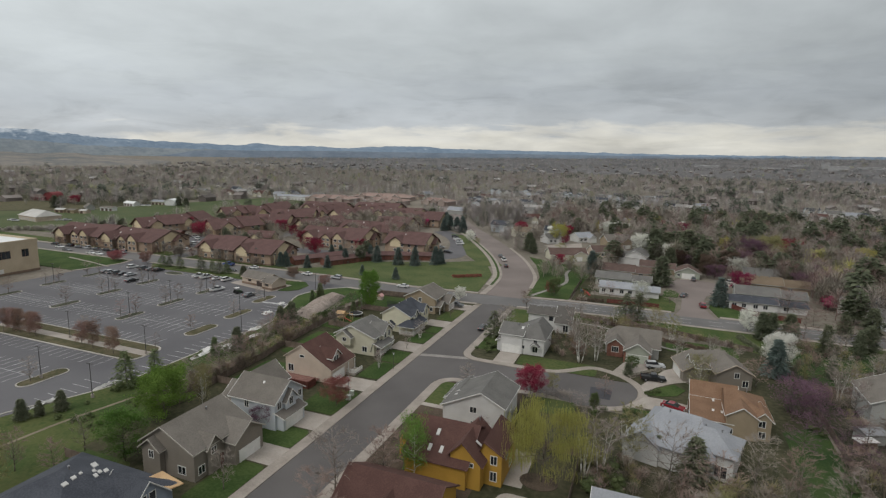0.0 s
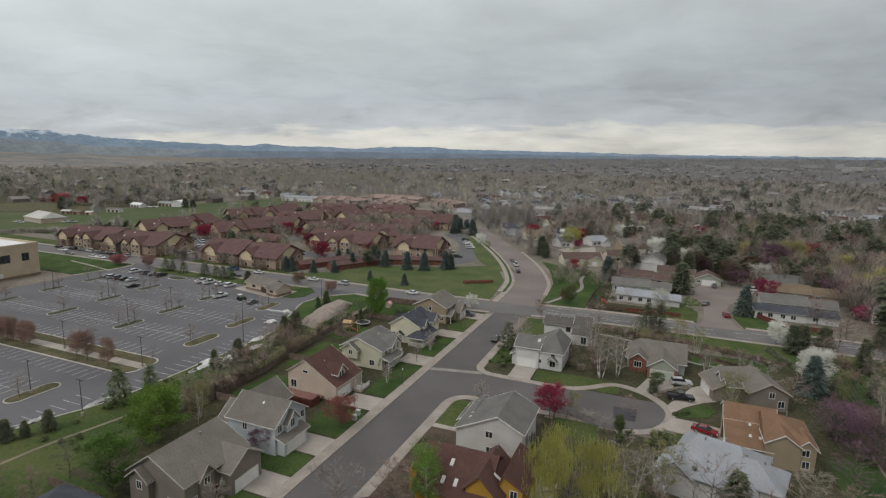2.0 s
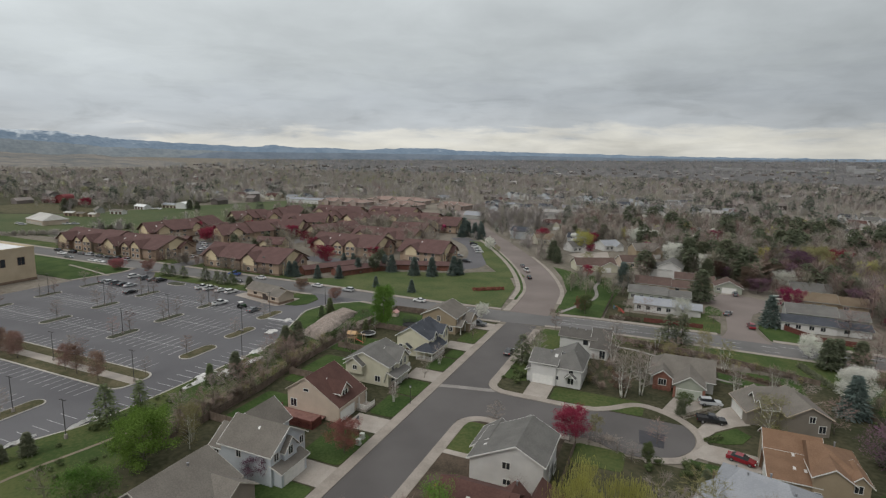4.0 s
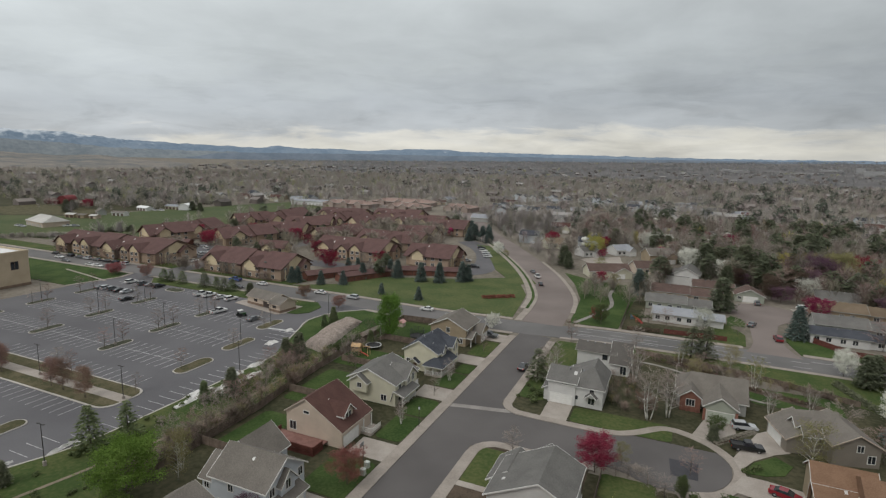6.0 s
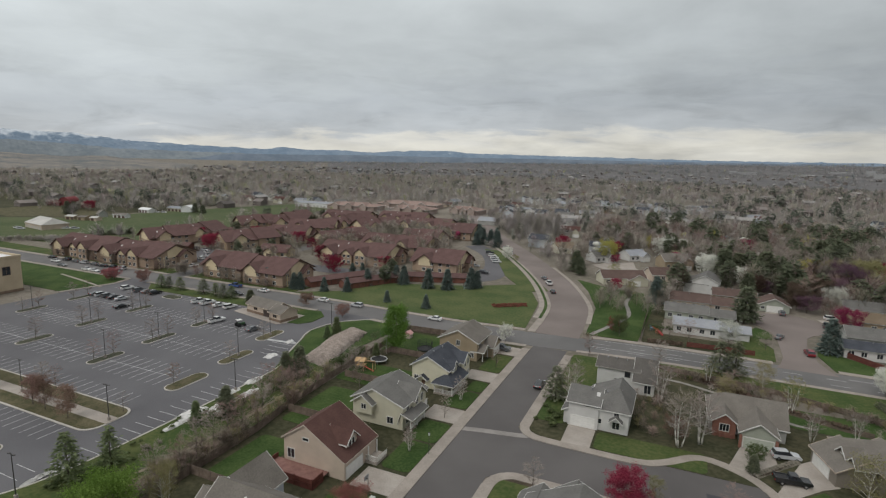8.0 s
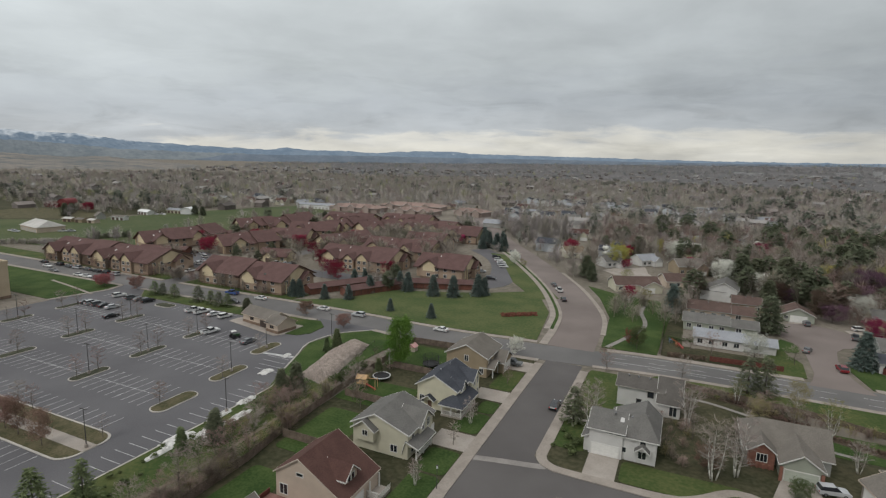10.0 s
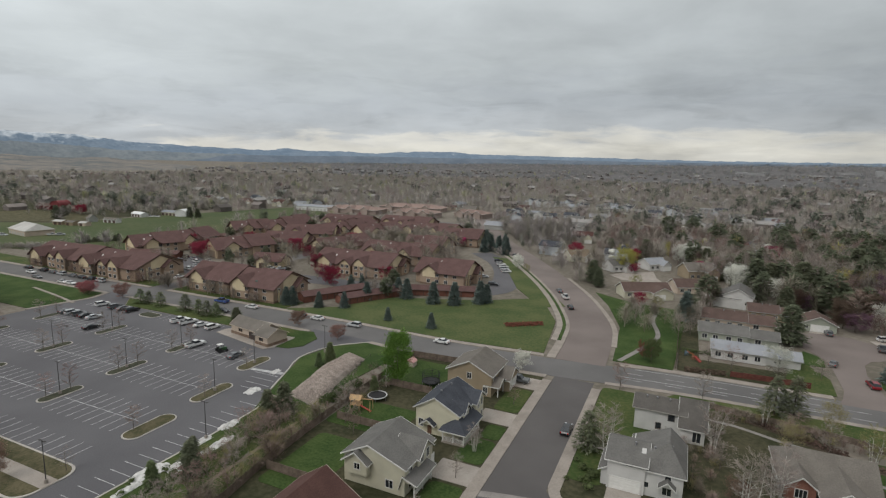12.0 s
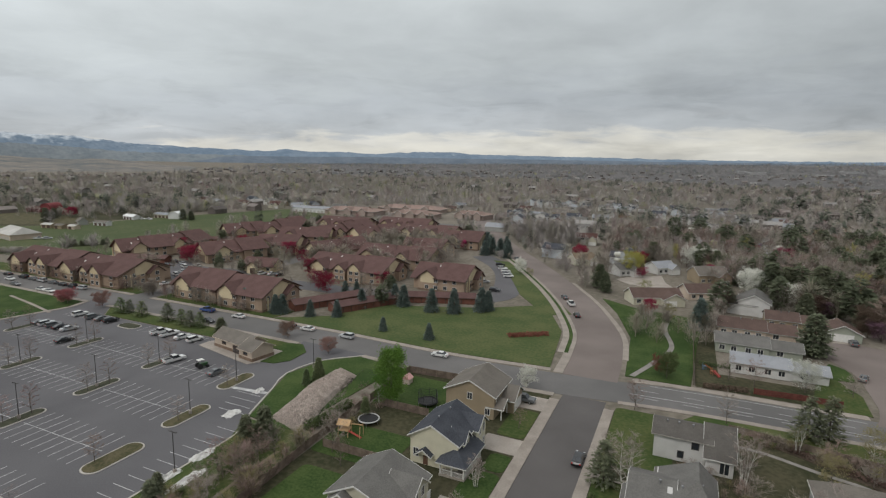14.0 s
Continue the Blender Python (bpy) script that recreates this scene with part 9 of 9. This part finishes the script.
bins = [(rng.uniform(-52, -40), rng.uniform(-64, 8), rng.uniform(0.5, 1.3)) for _ in range(70)] + [(rng.uniform(12, 18), rng.uniform(8, 22), rng.uniform(0.7, 1.6)) for _ in range(14)] + [(rng.uniform(86, 90), rng.uniform(-40, 30), rng.uniform(0.8, 1.8)) for _ in range(14)] + [(rng.uniform(46, 58), rng.uniform(-47, -36), rng.uniform(1.0, 2.6)) for _ in range(26)] + [(rng.uniform(46, 56), rng.uniform(-18, -13), rng.uniform(0.8, 2.0)) for _ in range(10)]
woods("low_shrubs", "ball", LEAF_SHRUB, bins, "low olive-green shrubs in rough grass", 160, (1.2, 2.0))
bins = {k: [] for k in ("twig", "olive", "cone", "bud")}
for i in range(11000):
    d = 1500 + 3000 * rng.random() ** 0.8
    a = radians(23) + rng.uniform(-0.86, 0.86)
    x, y = EYE[0] - d * math.sin(a), EYE[1] + d * math.cos(a)
    if y > 4600 or d > hill_foot(a) or rng.random() > 0.75 + noise.noise(Vector((x / 260, y / 260, 7.7))) * 1.2:
        continue
    k = rng.choices(("twig", "olive", "cone", "bud"), (50, 26, 20, 3))[0]
    bins[k].append((x, y, rng.uniform(8, 13)))
# distance haze is mixed into these greyed and bluish base colours
TW_HZ = far_leaf("horizon_twigs_hazed", (0.265, 0.252, 0.25), (0.335, 0.318, 0.315))
TW_HZ2 = far_leaf("horizon_twigs_olive_hazed", (0.24, 0.235, 0.215), (0.305, 0.298, 0.275))
NE_HZ = far_leaf("horizon_needles_hazed", (0.148, 0.164, 0.170), (0.201, 0.220, 0.226))
for k, mat, label in (("twig", TW_HZ, "far woods on the plain in hazed grey"), ("olive", TW_HZ2, "far woods on the plain in hazed olive"), ("cone", NE_HZ, "far evergreens on the plain in hazed blue-green"), ("bud", LF_FAR, "far budding woods on the plain")):
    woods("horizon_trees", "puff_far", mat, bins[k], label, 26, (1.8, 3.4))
b = Build()
rows = []
for i in range(45):
    a = radians(-52 + 2 * i)
    for d in (1480, 1900, 2600, 3300, 4110):
        x, y = EYE[0] - d * math.sin(a), EYE[1] + d * math.cos(a)
        rows.append((x, y, plain_rise(x, y) - (0.5 if d < 1500 else 0.0)))
b.add(rows, [(i * 5 + k, i * 5 + k + 1, i * 5 + k + 6, i * 5 + k + 5) for i in range(44) for k in range(4)])
structure("ground_far", b, FAR_PLAIN, "dull brown far plain rising to its rim", "ground")
# far pale roofs scattered over the plain
b1, b2 = Build(), Build()
for i in range(560):
    d = 420 + 1900 * rng.random() ** 0.7
    a = radians(23) + rng.uniform(-0.84, 0.84)
    x, y = EYE[0] - d * math.sin(a), EYE[1] + d * math.cos(a)
    if d > hill_foot(a) or not free(x, y, 8):
        continue
    w, l, h, t = rng.uniform(4, 6), rng.uniform(5, 9), rng.uniform(3, 5.5) + plain_rise(x, y), rng.choice((0, 1))
    (w, l) = (l, w) if t else (w, l)
    (b1 if i % 4 else b2).box(x - w, y - l, 0, x + w, y + l, h)
    e = 0.5
    bb = b2 if i % 3 == 0 else b1
    top = [(x - w - e, y - l - e, h), (x + w + e, y - l - e, h), (x + w + e, y + l + e, h), (x - w - e, y + l + e, h)]
    rg = [(x, y - l - e, h + 2.6), (x, y + l + e, h + 2.6)] if not t else [(x - w - e, y, h + 2.6), (x + w + e, y, h + 2.6)]
    bb.add(top + rg, [(0, 1, 4), (1, 2, 5, 4), (2, 3, 5), (3, 0, 4, 5)] if not t else [(0, 1, 5, 4), (1, 2, 5), (2, 3, 4, 5), (3, 0, 4)])
tagged(part("far_houses", b1, surface("far_roofs", (0.12, 0.104, 0.095), (0.19, 0.166, 0.154), 0.02, 0.9, 0, 0.3, each=0.35, leaf=True)), "scattered grey-brown houses of the far suburb", "houses", kind="stuff")
tagged(part("far_houses", b2, surface("far_walls", (0.21, 0.20, 0.19), (0.29, 0.28, 0.265), 0.02, 0.9, 0, 0.3, each=0.25, leaf=True)), "scattered pale houses of the far suburb", "houses", kind="stuff")
for az, d, w, hh in ((-5.0, 2400, 36, 9), (-4.0, 2500, 20, 8), (-15, 2300, 30, 16), (-14, 2500, 14, 20), (-10.5, 2300, 60, 6), (-18, 2500, 80, 7), (-12, 2700, 40, 7)):
    a = radians(az)
    x, y = EYE[0] - d * math.sin(a), EYE[1] + d * math.cos(a)
    h = tagged(root("distant_building", x, y, plain_rise(x, y), az), "pale distant commercial building on the plain", "building", "distant buildings")
    part("wall", Build().box(-w, 0, 0, w, 20, hh), plain("distant_wall", (0.3, 0.3, 0.3), 0.8), h)
    part("roof", Build().box(-w - 0.4, -0.4, hh, w + 0.4, 20.4, hh + 0.8), plain("distant_roof", (0.45, 0.45, 0.45), 0.8), h)

# ---------------------------------------------------------------- hills and mountains on the horizon
def ridge(name, profile, dist, mat, label, depth=260, base=-5, rough=6.0, seed=1.0):
    """A range seen far off: heights over azimuth (degrees to the left of +y), broken by noise."""
    b = Build()
    lo, hi = profile[0][0], profile[-1][0]
    n = 420
    rows = []
    for i in range(n + 1):
        az = lo + (hi - lo) * i / n
        for (a0, h0), (a1, h1) in zip(profile, profile[1:]):
            if a0 <= az <= a1:
                u = (az - a0) / (a1 - a0)
                h = h0 + (h1 - h0) * (u * u * (3 - 2 * u))
                break
        a = radians(az)
        for k, (dd, hk) in enumerate(((0, 0.0), (0.35, 0.45), (0.7, 0.8), (1.0, 1.0), (1.3, 0.6))):
            d = dist + dd * depth
            q = Vector((az * 0.9, k * 1.7, seed))
            hh = base + (h - base) * hk + hk * rough * (noise.noise(q) + 0.6 * noise.noise(q * 3.1) + 0.3 * noise.noise(q * 7.3)) * min(1, h / 60)
            rows.append((EYE[0] - d * math.sin(a), EYE[1] + d * math.cos(a), hh))
    b.add(rows, [(i * 5 + k, i * 5 + k + 1, i * 5 + k + 6, i * 5 + k + 5) for i in range(n) for k in range(4)])
    return structure(name, b, mat, label, "mountains")


def hill_mat(name, low, high, snow=0.0, zs=(60, 300)):
    m = surface(name, low, high, 0.009, 0.95, 0, 0.04, where="World", spec=0.0, stain=0.4)
    n, l = m.node_tree.nodes, m.node_tree.links
    p = n["Principled BSDF"]
    col = p.inputs["Base Color"].links[0].from_socket
    if snow:
        geo = n.new("ShaderNodeNewGeometry")
        sp = n.new("ShaderNodeSeparateXYZ")
        l.new(geo.outputs["Position"], sp.inputs[0])
        tx = n.new("ShaderNodeTexNoise")
        tx.inputs["Scale"].default_value, tx.inputs["Detail"].default_value = 0.016, 7
        l.new(geo.outputs["Position"], tx.inputs["Vector"])
        ml = n.new("ShaderNodeMath")
        ml.operation = "MULTIPLY_ADD"
        l.new(tx.outputs[0], ml.inputs[0])
        ml.inputs[1].default_value = 240
        l.new(sp.outputs[2], ml.inputs[2])
        mr = n.new("ShaderNodeMapRange")
        mr.inputs[1].default_value, mr.inputs[2].default_value = zs
        mr.inputs[4].default_value = snow
        l.new(ml.outputs[0], mr.inputs[0])
        mx = n.new("ShaderNodeMix")
        mx.data_type = "RGBA"
        mx.inputs[7].default_value = (0.62, 0.66, 0.70, 1)
        l.new(mr.outputs[0], mx.inputs[0])
        l.new(col, mx.inputs[6])
        col = mx.outputs[2]
        l.new(col, p.inputs["Base Color"])
    return m


# haze over mountains, farther foothills and plain rim is put in as blue-grey colour
HILL_BLUE = hill_mat("mountain_haze_blue", (0.155, 0.208, 0.272), (0.215, 0.268, 0.33), 0.8, (248, 298))
HILL_MID = hill_mat("foothill_haze_grey", (0.165, 0.192, 0.215), (0.225, 0.248, 0.262))
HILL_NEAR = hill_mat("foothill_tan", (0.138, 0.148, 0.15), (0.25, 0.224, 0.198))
HILL_FLAT = hill_mat("plain_rim_haze", (0.13, 0.16, 0.198), (0.17, 0.20, 0.238))
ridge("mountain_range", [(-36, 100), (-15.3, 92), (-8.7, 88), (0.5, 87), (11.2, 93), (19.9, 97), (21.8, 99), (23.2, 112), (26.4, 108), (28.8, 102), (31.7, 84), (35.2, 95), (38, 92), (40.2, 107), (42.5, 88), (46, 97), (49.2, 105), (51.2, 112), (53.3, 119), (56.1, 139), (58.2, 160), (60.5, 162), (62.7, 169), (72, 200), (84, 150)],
      4300, HILL_BLUE, "mountain range in hazed blue with traces of snow", 260, 0, 6, 1.0)
ridge("foothills", [(18, 50), (30, 52), (41, 50), (46.8, 53), (54, 60), (59.2, 86), (62.7, 100), (70, 118), (84, 100)], 4120, HILL_MID, "foothills in hazed grey-blue before the mountains", 160, 0, 7, 5.0)
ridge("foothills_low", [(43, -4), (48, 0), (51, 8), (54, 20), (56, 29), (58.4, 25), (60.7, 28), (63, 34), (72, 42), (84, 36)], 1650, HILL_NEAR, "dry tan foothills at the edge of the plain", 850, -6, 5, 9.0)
ridge("plain_edge", [(-36, 80), (-10, 73), (10, 66), (30, 60), (44, 48), (52, -3)], 4080, HILL_FLAT, "rim of the far plain in hazed dark blue", 120, -4, 1.5, 13.0)
